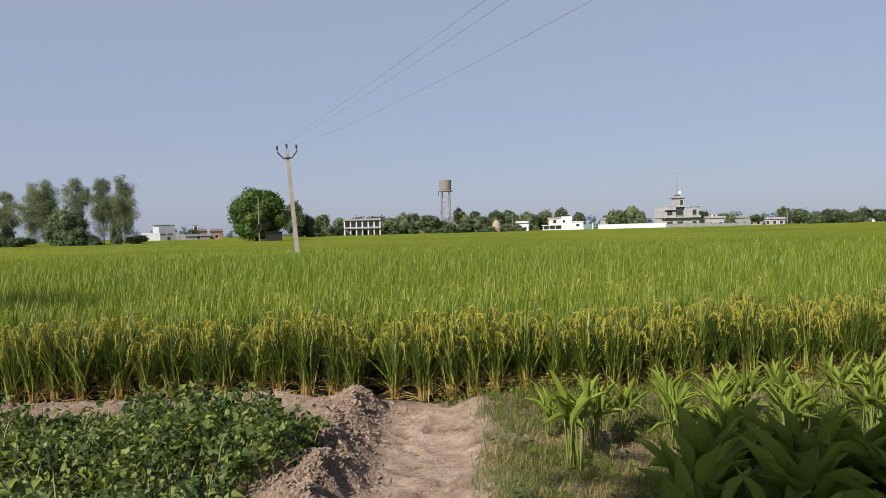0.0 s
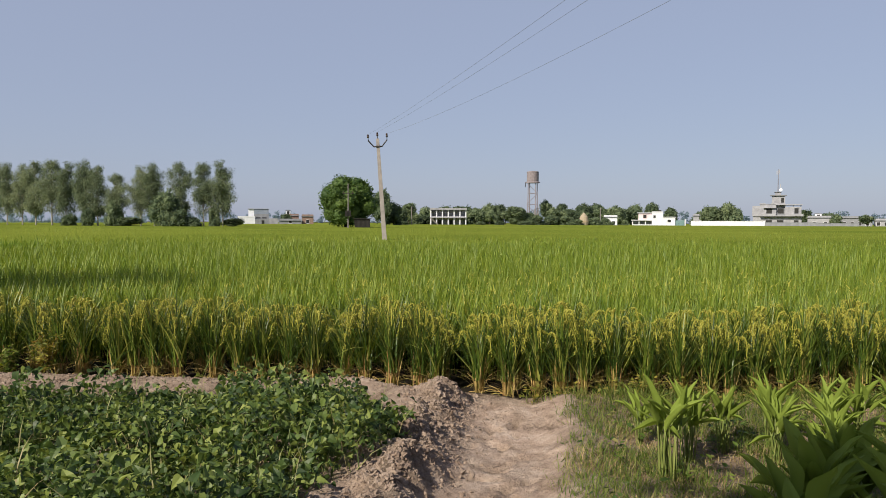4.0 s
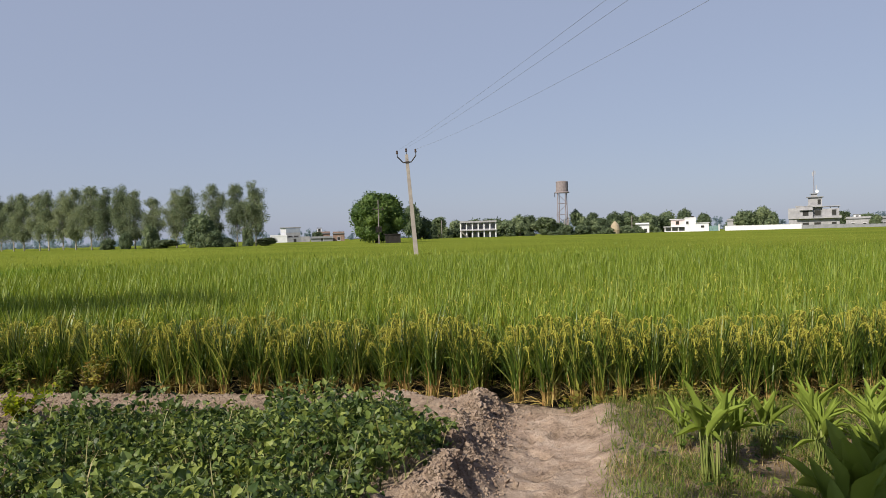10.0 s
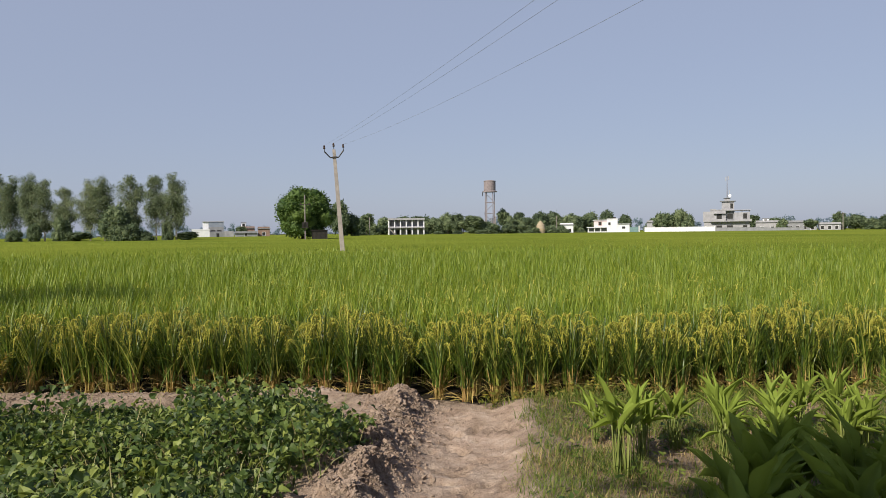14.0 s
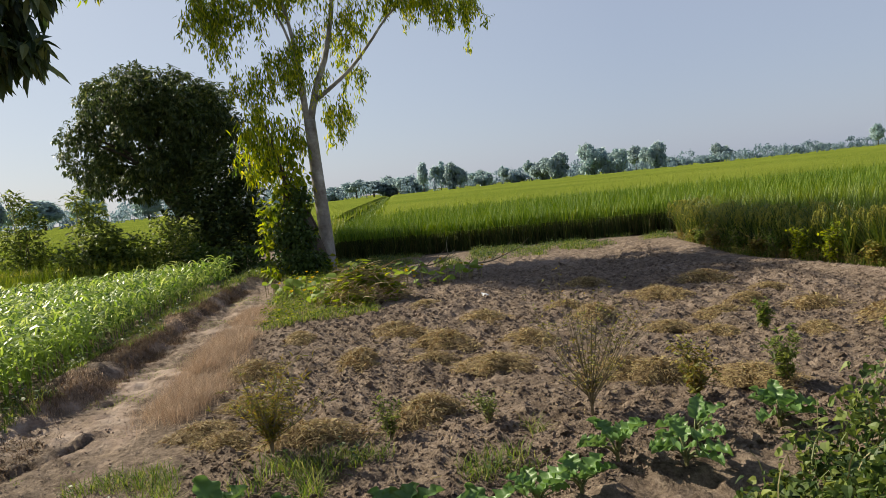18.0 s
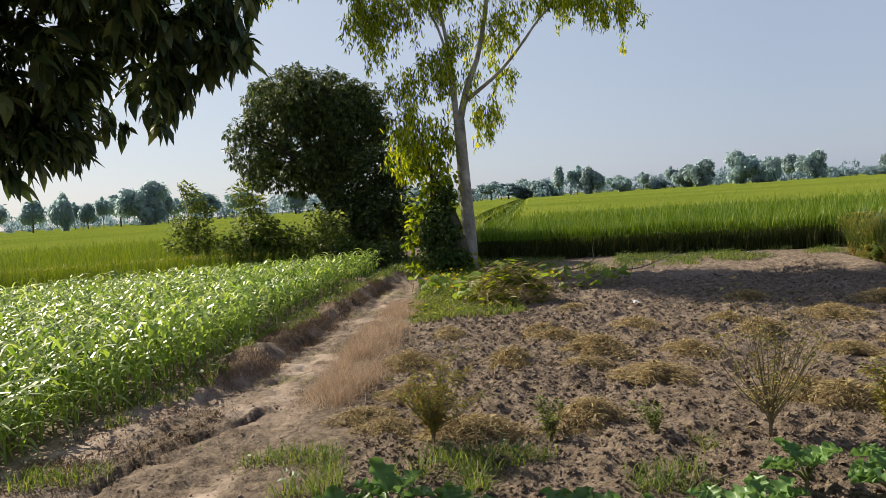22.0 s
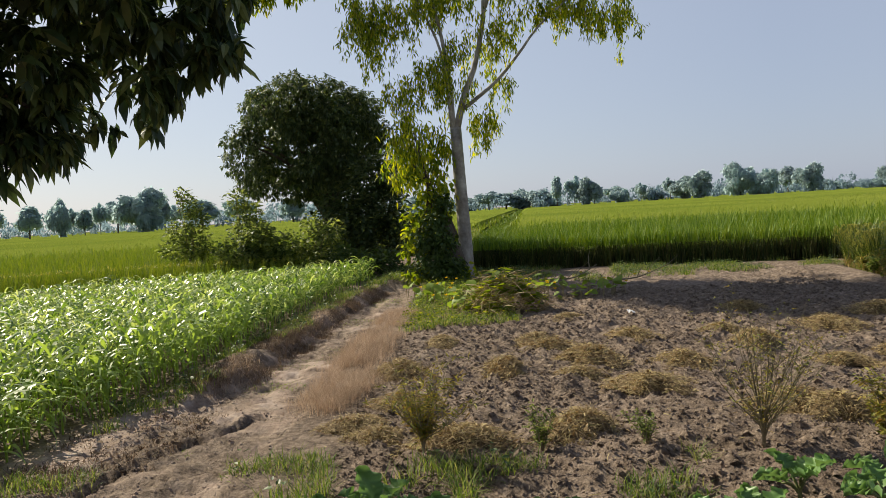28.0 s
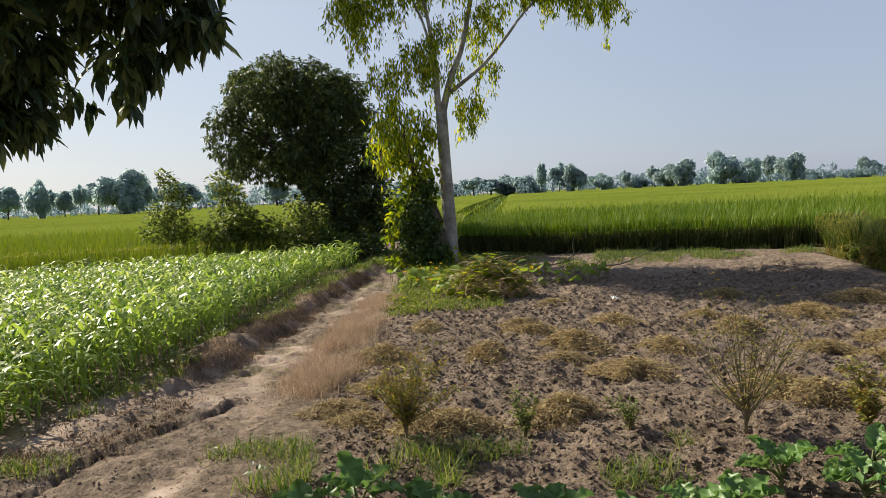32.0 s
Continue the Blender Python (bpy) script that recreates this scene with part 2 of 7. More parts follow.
def plain_mat(name, a, b, scale=4.0, rough=0.8, metal=0.0, bump=0.3, bump_scale=40.0, third=None):
    """A weathered surface: two or three colours mixed by noise, with fine relief."""
    m, nt, n, l, p = nodes_of(name)
    tc = n.new("ShaderNodeTexCoord")
    nz = n.new("ShaderNodeTexNoise")
    nz.inputs["Scale"].default_value, nz.inputs["Detail"].default_value, nz.inputs["Roughness"].default_value = scale, 6, 0.65
    l.new(tc.outputs["Object"], nz.inputs["Vector"])
    r = ramp(n, [(0.32, a), (0.68, b)] if third is None else [(0.3, a), (0.55, b), (0.72, third)])
    l.new(nz.outputs["Fac"], r.inputs["Fac"])
    l.new(r.outputs["Color"], p.inputs["Base Color"])
    p.inputs["Roughness"].default_value, p.inputs["Metallic"].default_value = rough, metal
    p.inputs["Specular IOR Level"].default_value = 0.25
    if bump:
        nb = n.new("ShaderNodeTexNoise")
        nb.inputs["Scale"].default_value, nb.inputs["Detail"].default_value = bump_scale, 4
        l.new(tc.outputs["Object"], nb.inputs["Vector"])
        bp = n.new("ShaderNodeBump")
        bp.inputs["Strength"].default_value, bp.inputs["Distance"].default_value = bump, 1.0 / bump_scale
        l.new(nb.outputs["Fac"], bp.inputs["Height"])
        l.new(bp.outputs["Normal"], p.inputs["Normal"])
    return m


def soil_mat():
    """Tilled brown soil, and pale dry crust where the mesh's 'crust' mark is high."""
    m, nt, n, l, p = nodes_of("soil")
    tc = n.new("ShaderNodeTexCoord")

    def nz(scale, detail=5, rough=0.6):
        x = n.new("ShaderNodeTexNoise")
        x.inputs["Scale"].default_value, x.inputs["Detail"].default_value, x.inputs["Roughness"].default_value = scale, detail, rough
        l.new(tc.outputs["Object"], x.inputs["Vector"])
        return x.outputs["Fac"]

    tilled = ramp(n, [(0.37, (0.022, 0.015, 0.011)), (0.5, (0.182, 0.135, 0.101)), (0.66, (0.385, 0.300, 0.230))])
    crust = ramp(n, [(0.33, (0.16, 0.115, 0.088)), (0.46, (0.355, 0.262, 0.212)), (0.64, (0.53, 0.425, 0.362))])
    l.new(nz(12.0, 10, 0.80), tilled.inputs["Fac"])
    l.new(nz(4.2, 11, 0.76), crust.inputs["Fac"])
    at = n.new("ShaderNodeAttribute")
    at.attribute_name = "crust"
    mx = n.new("ShaderNodeMixRGB")
    l.new(at.outputs["Fac"], mx.inputs["Fac"])
    l.new(tilled.outputs["Color"], mx.inputs["Color1"])
    l.new(crust.outputs["Color"], mx.inputs["Color2"])
    # mud under the rice: wet, and darkened for the shade between stalks
    wet_shade = n.new("ShaderNodeAttribute")
    wet_shade.attribute_name = "wet_shade"
    mud = n.new("ShaderNodeMixRGB")
    l.new(wet_shade.outputs["Fac"], mud.inputs["Fac"])
    l.new(mx.outputs["Color"], mud.inputs["Color1"])
    mud.inputs["Color2"].default_value = (0.028, 0.022, 0.016, 1)
    l.new(mud.outputs["Color"], p.inputs["Base Color"])
    p.inputs["Roughness"].default_value, p.inputs["Specular IOR Level"].default_value = 0.95, 0.15
    bp, fine = n.new("ShaderNodeBump"), n.new("ShaderNodeBump")
    bp.inputs["Strength"].default_value, bp.inputs["Distance"].default_value = 0.8, 0.05
    fine.inputs["Strength"].default_value, fine.inputs["Distance"].default_value = 0.7, 0.025
    for b, most, least in ((bp, 1.0, 0.30), (fine, 1.0, 0.50)):
        k = n.new("ShaderNodeMapRange")
        k.inputs["To Min"].default_value, k.inputs["To Max"].default_value = most, least
        l.new(at.outputs["Fac"], k.inputs["Value"])
        l.new(k.outputs["Result"], b.inputs["Strength"])
    l.new(nz(11.0, 6, 0.68), bp.inputs["Height"])
    l.new(nz(38.0, 5, 0.7), fine.inputs["Height"])
    l.new(bp.outputs["Normal"], fine.inputs["Normal"])
    l.new(fine.outputs["Normal"], p.inputs["Normal"])
    return m


def canopy_mat():
    """The closed top of a rice crop farther off."""
    m, nt, n, l, p = nodes_of("rice_canopy")
    tc = n.new("ShaderNodeTexCoord")
    a, b = n.new("ShaderNodeTexNoise"), n.new("ShaderNodeTexNoise")
    a.inputs["Scale"].default_value, a.inputs["Detail"].default_value = 0.05, 5
    b.inputs["Scale"].default_value, b.inputs["Detail"].default_value = 7.0, 4
    for x in (a, b):
        l.new(tc.outputs["Object"], x.inputs["Vector"])
    s = n.new("ShaderNodeMath")
    s.operation = "MULTIPLY_ADD"
    s.inputs[1].default_value = 0.55
    l.new(b.outputs["Fac"], s.inputs[0])
    h = n.new("ShaderNodeMath")
    h.operation = "MULTIPLY"
    h.inputs[1].default_value = 0.45
    l.new(a.outputs["Fac"], h.inputs[0])
    l.new(h.outputs[0], s.inputs[2])
    r = ramp(n, [(0.3, (0.095, 0.140, 0.022)), (0.5, (0.172, 0.212, 0.033)), (0.7, (0.26, 0.28, 0.050))])
    l.new(s.outputs[0], r.inputs["Fac"])
    l.new(r.outputs["Color"], p.inputs["Base Color"])
    p.inputs["Roughness"].default_value, p.inputs["Specular IOR Level"].default_value = 1.0, 0.0
    bp = n.new("ShaderNodeBump")
    bp.inputs["Strength"].default_value, bp.inputs["Distance"].default_value = 1.0, 0.2
    l.new(b.outputs["Fac"], bp.inputs["Height"])
    l.new(bp.outputs["Normal"], p.inputs["Normal"])
    return m


SOIL = soil_mat()
CANOPY = canopy_mat()
RICE = leaf_mat("rice_leaf", [(0.050, 0.096, 0.012), (0.125, 0.192, 0.022), (0.208, 0.264, 0.034), (0.315, 0.33, 0.058)], 0.5, 0.30, 0.42, spec=0.3, patch_scale=2.2)
RICE_STEM = leaf_mat("rice_stem", [(0.13, 0.13, 0.03), (0.33, 0.27, 0.075), (0.52, 0.38, 0.15), (0.34, 0.17, 0.075)], 0.6, 0.15)
# dark green edge leaves, lowered further for the shade between plants
RICE_EDGE = leaf_mat("rice_edge_leaf", [(0.020, 0.044, 0.007), (0.065, 0.115, 0.015), (0.145, 0.200, 0.027), (0.34, 0.34, 0.08)], 0.42, 0.22, spec=0.55)
# the green arm's self-shadowed foot, put into a dark blade colour
RICE_FOOT = leaf_mat("rice_foot_shade", [(0.016, 0.030, 0.007), (0.032, 0.052, 0.010), (0.062, 0.070, 0.016), (0.10, 0.085, 0.03)], 0.7, 0.08, spec=0.2)
PANICLE = leaf_mat("rice_panicle", [(0.25, 0.28, 0.036), (0.36, 0.355, 0.050), (0.48, 0.415, 0.085)], 0.65, 0.25)
BEAN = leaf_mat("bean_leaf", [(0.016, 0.034, 0.010), (0.050, 0.090, 0.024), (0.135, 0.190, 0.046), (0.33, 0.37, 0.095)], 0.5, 0.36, 0.25, spec=0.4, patch_scale=1.4)
BEAN_STEM = leaf_mat("bean_stem", [(0.12, 0.16, 0.05), (0.22, 0.22, 0.09), (0.30, 0.24, 0.12)], 0.6, 0.1)
MILLET = leaf_mat("millet_leaf", [(0.050, 0.112, 0.018), (0.160, 0.275, 0.042), (0.30, 0.405, 0.088), (0.48, 0.54, 0.19)], 0.36, 0.50, spec=0.9)
TURMERIC = leaf_mat("turmeric_leaf", [(0.10, 0.17, 0.030), (0.19, 0.26, 0.046), (0.32, 0.37, 0.085)], 0.6, 0.30, spec=0.12)
TURMERIC_STEM = leaf_mat("turmeric_stem", [(0.14, 0.20, 0.04), (0.24, 0.27, 0.08)], 0.55, 0.15)
MANGO = leaf_mat("mango_leaf", [(0.028, 0.052, 0.017), (0.050, 0.082, 0.026), (0.085, 0.120, 0.037), (0.18, 0.205, 0.065)], 0.43, 0.34, spec=0.55)
GUM = leaf_mat("eucalyptus_leaf", [(0.065, 0.125, 0.022), (0.185, 0.255, 0.030), (0.36, 0.42, 0.040), (0.57, 0.54, 0.06)], 0.55, 0.64, spec=0.3)
VINE = leaf_mat("vine_leaf", [(0.065, 0.112, 0.016), (0.185, 0.25, 0.030), (0.40, 0.43, 0.045)], 0.6, 0.64, spec=0.2)
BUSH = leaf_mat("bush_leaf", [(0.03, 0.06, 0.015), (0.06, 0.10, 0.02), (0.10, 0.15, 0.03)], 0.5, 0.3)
# grove and belt leaves are greyed and lightened to carry some haze
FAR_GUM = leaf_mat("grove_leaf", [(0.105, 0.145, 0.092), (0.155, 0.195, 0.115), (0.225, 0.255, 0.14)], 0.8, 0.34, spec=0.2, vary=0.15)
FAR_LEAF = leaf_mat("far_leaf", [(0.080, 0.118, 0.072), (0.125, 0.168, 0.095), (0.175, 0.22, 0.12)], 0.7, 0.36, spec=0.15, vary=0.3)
# distance haze put into the leaf colours, as pale blue
FAR_BLUE = leaf_mat("haze_blue_leaf", [(0.295, 0.36, 0.395), (0.33, 0.395, 0.415), (0.37, 0.43, 0.43)], 1.0, 0.70, spec=0.0, vary=0.1)
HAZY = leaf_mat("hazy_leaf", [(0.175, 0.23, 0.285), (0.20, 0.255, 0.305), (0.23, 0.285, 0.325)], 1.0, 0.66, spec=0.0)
GOURD = leaf_mat("gourd_leaf", [(0.13, 0.21, 0.035), (0.25, 0.34, 0.055), (0.42, 0.46, 0.09)], 0.55, 0.45, spec=0.3)
FLOWER = leaf_mat("gourd_flower", [(0.55, 0.40, 0.03), (0.65, 0.50, 0.05)], 0.6, 0.4)
GRASS = leaf_mat("grass_blade", [(0.05, 0.10, 0.02), (0.11, 0.18, 0.03), (0.20, 0.255, 0.05), (0.32, 0.30, 0.11)], 0.6, 0.48)
DEADGRASS = leaf_mat("dead_brown_grass", [(0.075, 0.052, 0.035), (0.15, 0.105, 0.07), (0.26, 0.19, 0.125)], 0.8, 0.2, spec=0.1)
REDGRASS = leaf_mat("dry_red_grass", [(0.21, 0.145, 0.092), (0.38, 0.285, 0.195), (0.58, 0.46, 0.34)], 0.7, 0.4)
WEED = leaf_mat("yellow_weed", [(0.11, 0.13, 0.025), (0.21, 0.21, 0.036), (0.32, 0.28, 0.05), (0.30, 0.20, 0.07)], 0.6, 0.35)
STRAW = leaf_mat("straw", [(0.15, 0.102, 0.050), (0.30, 0.21, 0.102), (0.46, 0.35, 0.175), (0.33, 0.275, 0.10)], 0.7, 0.15)
CABBAGE = leaf_mat("brassica_leaf", [(0.06, 0.140, 0.035), (0.125, 0.235, 0.065), (0.23, 0.345, 0.12)], 0.42, 0.3, spec=0.5)
TWIG = plain_mat("twig", (0.16, 0.13, 0.08), (0.26, 0.22, 0.14), 20, 0.8, bump=0)
BARK = plain_mat("dark_bark", (0.06, 0.045, 0.035), (0.13, 0.10, 0.075), 12, 0.9, bump=0.6)
GUM_BARK = plain_mat("pale_bark", (0.17, 0.14, 0.12), (0.36, 0.33, 0.29), 4, 0.7, bump=0.35, third=(0.55, 0.51, 0.46))
CONCRETE = plain_mat("concrete", (0.22, 0.197, 0.190), (0.33, 0.298, 0.285), 3, 0.85)
# grey, white and pale walls are tinted blue, partly for distance haze
GREY_WALL = plain_mat("grey_plaster", (0.175, 0.182, 0.205), (0.26, 0.267, 0.295), 0.8, 0.9)
WHITE_WALL = plain_mat("white_paint", (0.58, 0.59, 0.65), (0.70, 0.71, 0.77), 0.7, 0.8)
TANK = plain_mat("weathered_tank", (0.17, 0.145, 0.16), (0.27, 0.235, 0.245), 1.2, 0.9)
OLIVE = leaf_mat("olive_leaf", [(0.055, 0.090, 0.024), (0.130, 0.175, 0.042), (0.26, 0.30, 0.08)], 0.5, 0.54, spec=0.35)
PALE_WALL = plain_mat("pale_plaster", (0.235, 0.235, 0.265), (0.36, 0.36, 0.395), 0.8, 0.9)
BRICK = plain_mat("brick_wall", (0.19, 0.125, 0.105), (0.27, 0.19, 0.16), 2.0, 0.9)
IRON = plain_mat("dark_iron", (0.03, 0.03, 0.032), (0.07, 0.06, 0.055), 8, 0.55, 0.6)
DARK = plain_mat("dark_opening", (0.015, 0.015, 0.016), (0.03, 0.03, 0.03), 2, 0.6, bump=0)
TEAL = plain_mat("teal_paint", (0.12, 0.20, 0.21), (0.17, 0.27, 0.27), 1, 0.7)
PINK = plain_mat("pink_paint", (0.56, 0.47, 0.50), (0.64, 0.55, 0.57), 1, 0.8)
BLUE_WALL = plain_mat("blue_grey_plaster", (0.17, 0.20, 0.27), (0.24, 0.27, 0.34), 0.8, 0.85)
PORCELAIN = plain_mat("brown_porcelain", (0.04, 0.03, 0.03), (0.08, 0.05, 0.04), 10, 0.3, bump=0)
WIRE = plain_mat("aluminium_wire", (0.20, 0.21, 0.24), (0.28, 0.29, 0.32), 5, 0.6, 0.2, bump=0)
PLASTIC = plain_mat("white_plastic", (0.6, 0.6, 0.62), (0.75, 0.75, 0.76), 10, 0.4)
THATCH = plain_mat("thatch", (0.25, 0.20, 0.14), (0.42, 0.35, 0.26), 6, 0.9)

RAKED = plain_mat("packed_straw", (0.10, 0.07, 0.038), (0.24, 0.17, 0.085), 25, 0.9, bump=0.8, bump_scale=60)
RICE_GREEN = leaf_mat("young_rice_leaf", [(0.036, 0.090, 0.010), (0.095, 0.175, 0.016), (0.17, 0.250, 0.024), (0.27, 0.320, 0.040)], 0.55, 0.2, 0.3, spec=0.2)
ROUND = leaf_mat("round_tree_leaf", [(0.040, 0.080, 0.024), (0.072, 0.125, 0.032), (0.125, 0.185, 0.048)], 0.55, 0.3, spec=0.3)
# ---------- the lie of the land ----------
RICE_FRONT = ([-30, -14.2, -12.4, -9.8, -7.2, -4.3, -2.4, -0.5, 0.6, 1.1, 2.0, 3.0, 3.9, 6.0, 60, 400], [10.0, 9.3, 8.5, 8.0, 8.05, 7.85, 7.55, 7.32, 6.9, 6.7, 6.75, 6.5, 6.6, 6.5, 6.5, 6.5])
BUND = ([-19.0, -16.2, -13.2, -9.5, -7.45, -6.4, -4.95, -3.5, -1.0], [0.35, -0.04, -0.91, -1.52, -1.85, -2.18, -2.56, -2.95, -3.7])
TRACK_RIGHT = ([-19.0, -14.8, -12.0, -9.45, -6.85, -5.7, -4.5, -3.0, -1.0], [1.0, 0.2, -0.1, -0.5, -0.82, -1.07, -1.32, -1.65, -2.1])


def rice_front(x):
    return np.interp(x, *RICE_FRONT)


def in_front_paddy(x, y):
    """The paddy with the long ripe edge, and its green arm round the corner."""
    edge = np.interp(y, [2.0, 5.1, 8.35, 9.8, 11, 4000], [-18.6, -17.4, -16.3, -15.7, -14.3, -14.3])
    a = (x > -14.3) & (y > rice_front(x))
    b = (x < edge) & (y > 2.0 + (-18.6 - x) * 0.196)
    return a | b


def in_back_paddy(x, y):
    """The paddy behind the track's end."""
    return (x < -17.2) & (y < -2.2 + np.clip(-21.5 - x, 0, 999) * 0.196 + np.where(x < -26, 4.0, 0))


def land(x, y):
    """Height of the bare ground, and how far it is a dry crust (0 to 1)."""
    z = 0.05 * fbm(x * 0.3, y * 0.3, 3)
    crust = np.full(x.shape, 0.12)
    clods = np.clip(vnoise(x * 9, y * 9, 11) - 0.38, 0, 1) * 0.075 + np.clip(vnoise(x * 14, y * 14, 12) - 0.35, 0, 1) * 0.07 + fbm(x * 1.6, y * 1.6, 13) * 0.10
    tilled = np.clip((rice_front(x) - 0.7 - y) / 0.4, 0, 1) * np.clip((y - np.interp(x, *TRACK_RIGHT) - 0.5) / 0.4, 0, 1) * np.clip((-0.3 - x) / 0.5, 0, 1) * np.clip((x + 16.5) / 1.5, 0, 1)
    z = z + clods * tilled
    crust = crust + tilled * 0.22 * np.clip(fbm(x * 0.8, y * 0.8, 17) * 3 + 0.2, 0, 1)
    # channel through the garden, with a crumbled ridge on its one side
    c = np.interp(y, [0, 2.5, 4.3, 5.3, 6.6], [0.15, 0.32, 0.58, 0.80, 1.02])
    on = np.clip((6.75 - y) / 0.3, 0, 1) * np.clip((y + 2.5) / 1, 0, 1)
    z = z - on * 0.07 * np.exp(-(((x - c) / 0.42) ** 4))
    xr, yr = 0.8 * x - 0.6 * y + 0.12 * fbm(x * 3, y * 3, 26), 0.6 * x + 0.8 * y + 0.12 * fbm(x * 3, y * 3, 27)
    rough_bank = np.exp(-(((x - c + 0.62) / 0.20) ** 2)) * on
    z = z + rough_bank * (0.10 + 0.20 * np.clip(vnoise(xr * 7, yr * 7, 21) - 0.35, 0, 1) + 0.13 * np.clip(vnoise(xr * 13, yr * 13, 22) - 0.4, 0, 1))
    z = z + on * 0.12 * np.exp(-(((x - c + 0.98) / 0.25) ** 2)) + on * 0.05 * np.exp(-(((x - c - 0.55) / 0.2) ** 2))
    z = z + on * (0.07 * fbm(xr * 1.7, yr * 1.7, 23) + 0.02 * np.abs(fbm(xr * 4.1, yr * 4.1, 24)) - 0.05 * np.clip(vnoise(xr * 5, yr * 5, 28) - 0.70, 0, 1)) * np.exp(-(((x - c) / 0.6) ** 4))
    ragged = x - c + 0.15 + 0.35 * fbm(x * 2.5, y * 2.5, 29)
    crust = np.maximum(crust, on * np.exp(-((ragged / 0.95) ** 6)) * (0.95 - 0.75 * rough_bank) * (0.85 + 0.6 * fbm(x * 3, y * 3, 30)))
    crust = np.maximum(crust, 0.28 * np.clip((x - c - 0.3) / 0.4, 0, 1) * np.clip((y - 1.5) / 1.0, 0, 1) * np.clip((rice_front(x) - y) / 0.3, 0, 1) * np.clip((9 - x) / 2, 0, 1))
    # low bank along the ripe paddy
    d = rice_front(x) - y
    bank = np.exp(-(((d - 0.42) / 0.30) ** 2)) * np.clip((x + 15) / 1, 0, 1)
    side = np.clip((0.15 - x) / 0.5, 0.0, 1) * (1 - 0.55 * np.clip((-0.6 - x) / 0.6, 0, 1))
    z = z + bank * (0.05 + 0.10 * side * np.clip((x + 11) / 4, 0.2, 1) + 0.03 * fbm(x * 3, y * 3, 25))
    crust = np.maximum(crust, bank * (0.25 + 0.6 * side * np.clip((x + 9.5) / 3, 0.1, 1)))
    z = z + 0.10 * np.exp(-(((x + 12.6) / 1.2) ** 2) - (((y - 8.0) / 0.45) ** 2))
    # cart track, rutted, with a bund along the millet
    bx, tx = np.interp(x, *BUND), np.interp(x, *TRACK_RIGHT)
    span = np.clip((-2.0 - x) / 1.5, 0, 1) * np.clip((x + 21) / 2, 0, 1)
    wob = 0.10 * fbm(x * 1.2, y * 1.2, 31)
    crumble = 0.10 * fbm(x * 3.5, y * 3.5, 33) + 0.05 * (vnoise(x * 9, y * 9, 34) - 0.5)
    off = y - bx - wob - crumble
    bund = span / (1 + np.exp(np.clip(-(off + 0.42) / 0.07, -50, 50))) / (1 + np.exp(np.clip((off - 0.14) / 0.03, -50, 50)))
    z = z + bund * np.clip(0.085 + 0.05 * np.clip((-6.5 - x) / 1.5, 0, 1) + 1.0 * crumble + 0.08 * fbm(x * 0.8, y * 0.8, 57), 0.02, 0.19) * np.clip((-5.0 - x) / 2.2, 0.22, 1)
    inside = np.clip((y - bx) / 0.15, 0, 1) * np.clip((tx + 0.1 - y) / 0.15, 0, 1) * span
    # a broken step runs aslant over the track
    lip = np.interp(x, [-6.4, -6.04, -5.68, -5.38, -4.75, -3.0], [-1.22, -1.32, -1.58, -1.89, -2.14, -2.75]) + 0.14 * fbm(x * 4, y * 4, 39) + 0.09 * (vnoise(x * 13, y * 13, 40) - 0.5)
    step = inside * np.clip((x + 6.5) / 0.5, 0, 1) / (1 + np.exp(np.clip((y - lip) / 0.012, -50, 50)))
    gash = inside * np.clip((x + 6.3) / 0.3, 0, 1) * np.exp(-(((y - lip - 0.035) / 0.034) ** 2)) * np.clip(vnoise(x * 2.8, 0 * y, 48) * 2.2 - 0.25, 0.12, 0.7)
    mid = (bx * 0.5 + tx * 0.5) + 0.06 * np.sin(x * 2.1)
    rut = np.exp(-(((y - mid - 0.12 * fbm(x * 1.6, x * 0, 39)) / 0.09) ** 2)) * np.clip(vnoise(x * 1.1, 0 * y, 40) * 2.2 - 0.6, 0, 1) * np.clip((-6.0 - x) / 0.6, 0, 1)
    z = z + inside * (0.040 * step - 0.078 * gash - 0.04 * rut + 0.075 * fbm(x * 4, y * 4, 35) + 0.045 * (vnoise(x * 9, y * 9, 44) - 0.5) - 0.03)
    blots = np.clip((vnoise(x * 5, y * 5, 58) - 0.52) * 4, 0, 1) * np.clip(vnoise(x * 1.3, y * 1.3, 59) * 2 - 0.4, 0, 1)
    z = z - 0.018 * inside * blots
    # the gash loses its crust colour, a dark line for the step's shade
    crust = np.maximum(crust, inside * (1 - 0.75 * blots) * np.clip(0.50 + 2.0 * fbm(x * 2.2, y * 2.2, 37) + 1.2 * fbm(x * 8, y * 8, 36), 0.08, 1) * (1 - 0.95 * gash) * (1 - 0.75 * step * np.clip(fbm(x * 3, y * 3, 46) * 4 + 0.6, 0, 1)))
    crust = np.maximum(crust, bund * np.clip((0.10 - off) / 0.12, 0.12, 1) * 0.85 * np.clip(fbm(x * 1.7, y * 1.7, 38) * 3.5 + 0.5, 0, 1))
    # dry trodden soil between millet and track, paled further to offset the millet's shadow
    apron = np.exp(-(((y - bx + 0.15) / 0.42) ** 4)) * span * np.clip((x + 8.5) / 2, 0, 1)
    crust = np.maximum(crust, 0.95 * apron * np.clip(0.85 + 1.6 * fbm(x * 1.9, y * 1.9, 60), 0, 1))
    # old footprints in the channel and the track
    prints = np.random.default_rng(91)
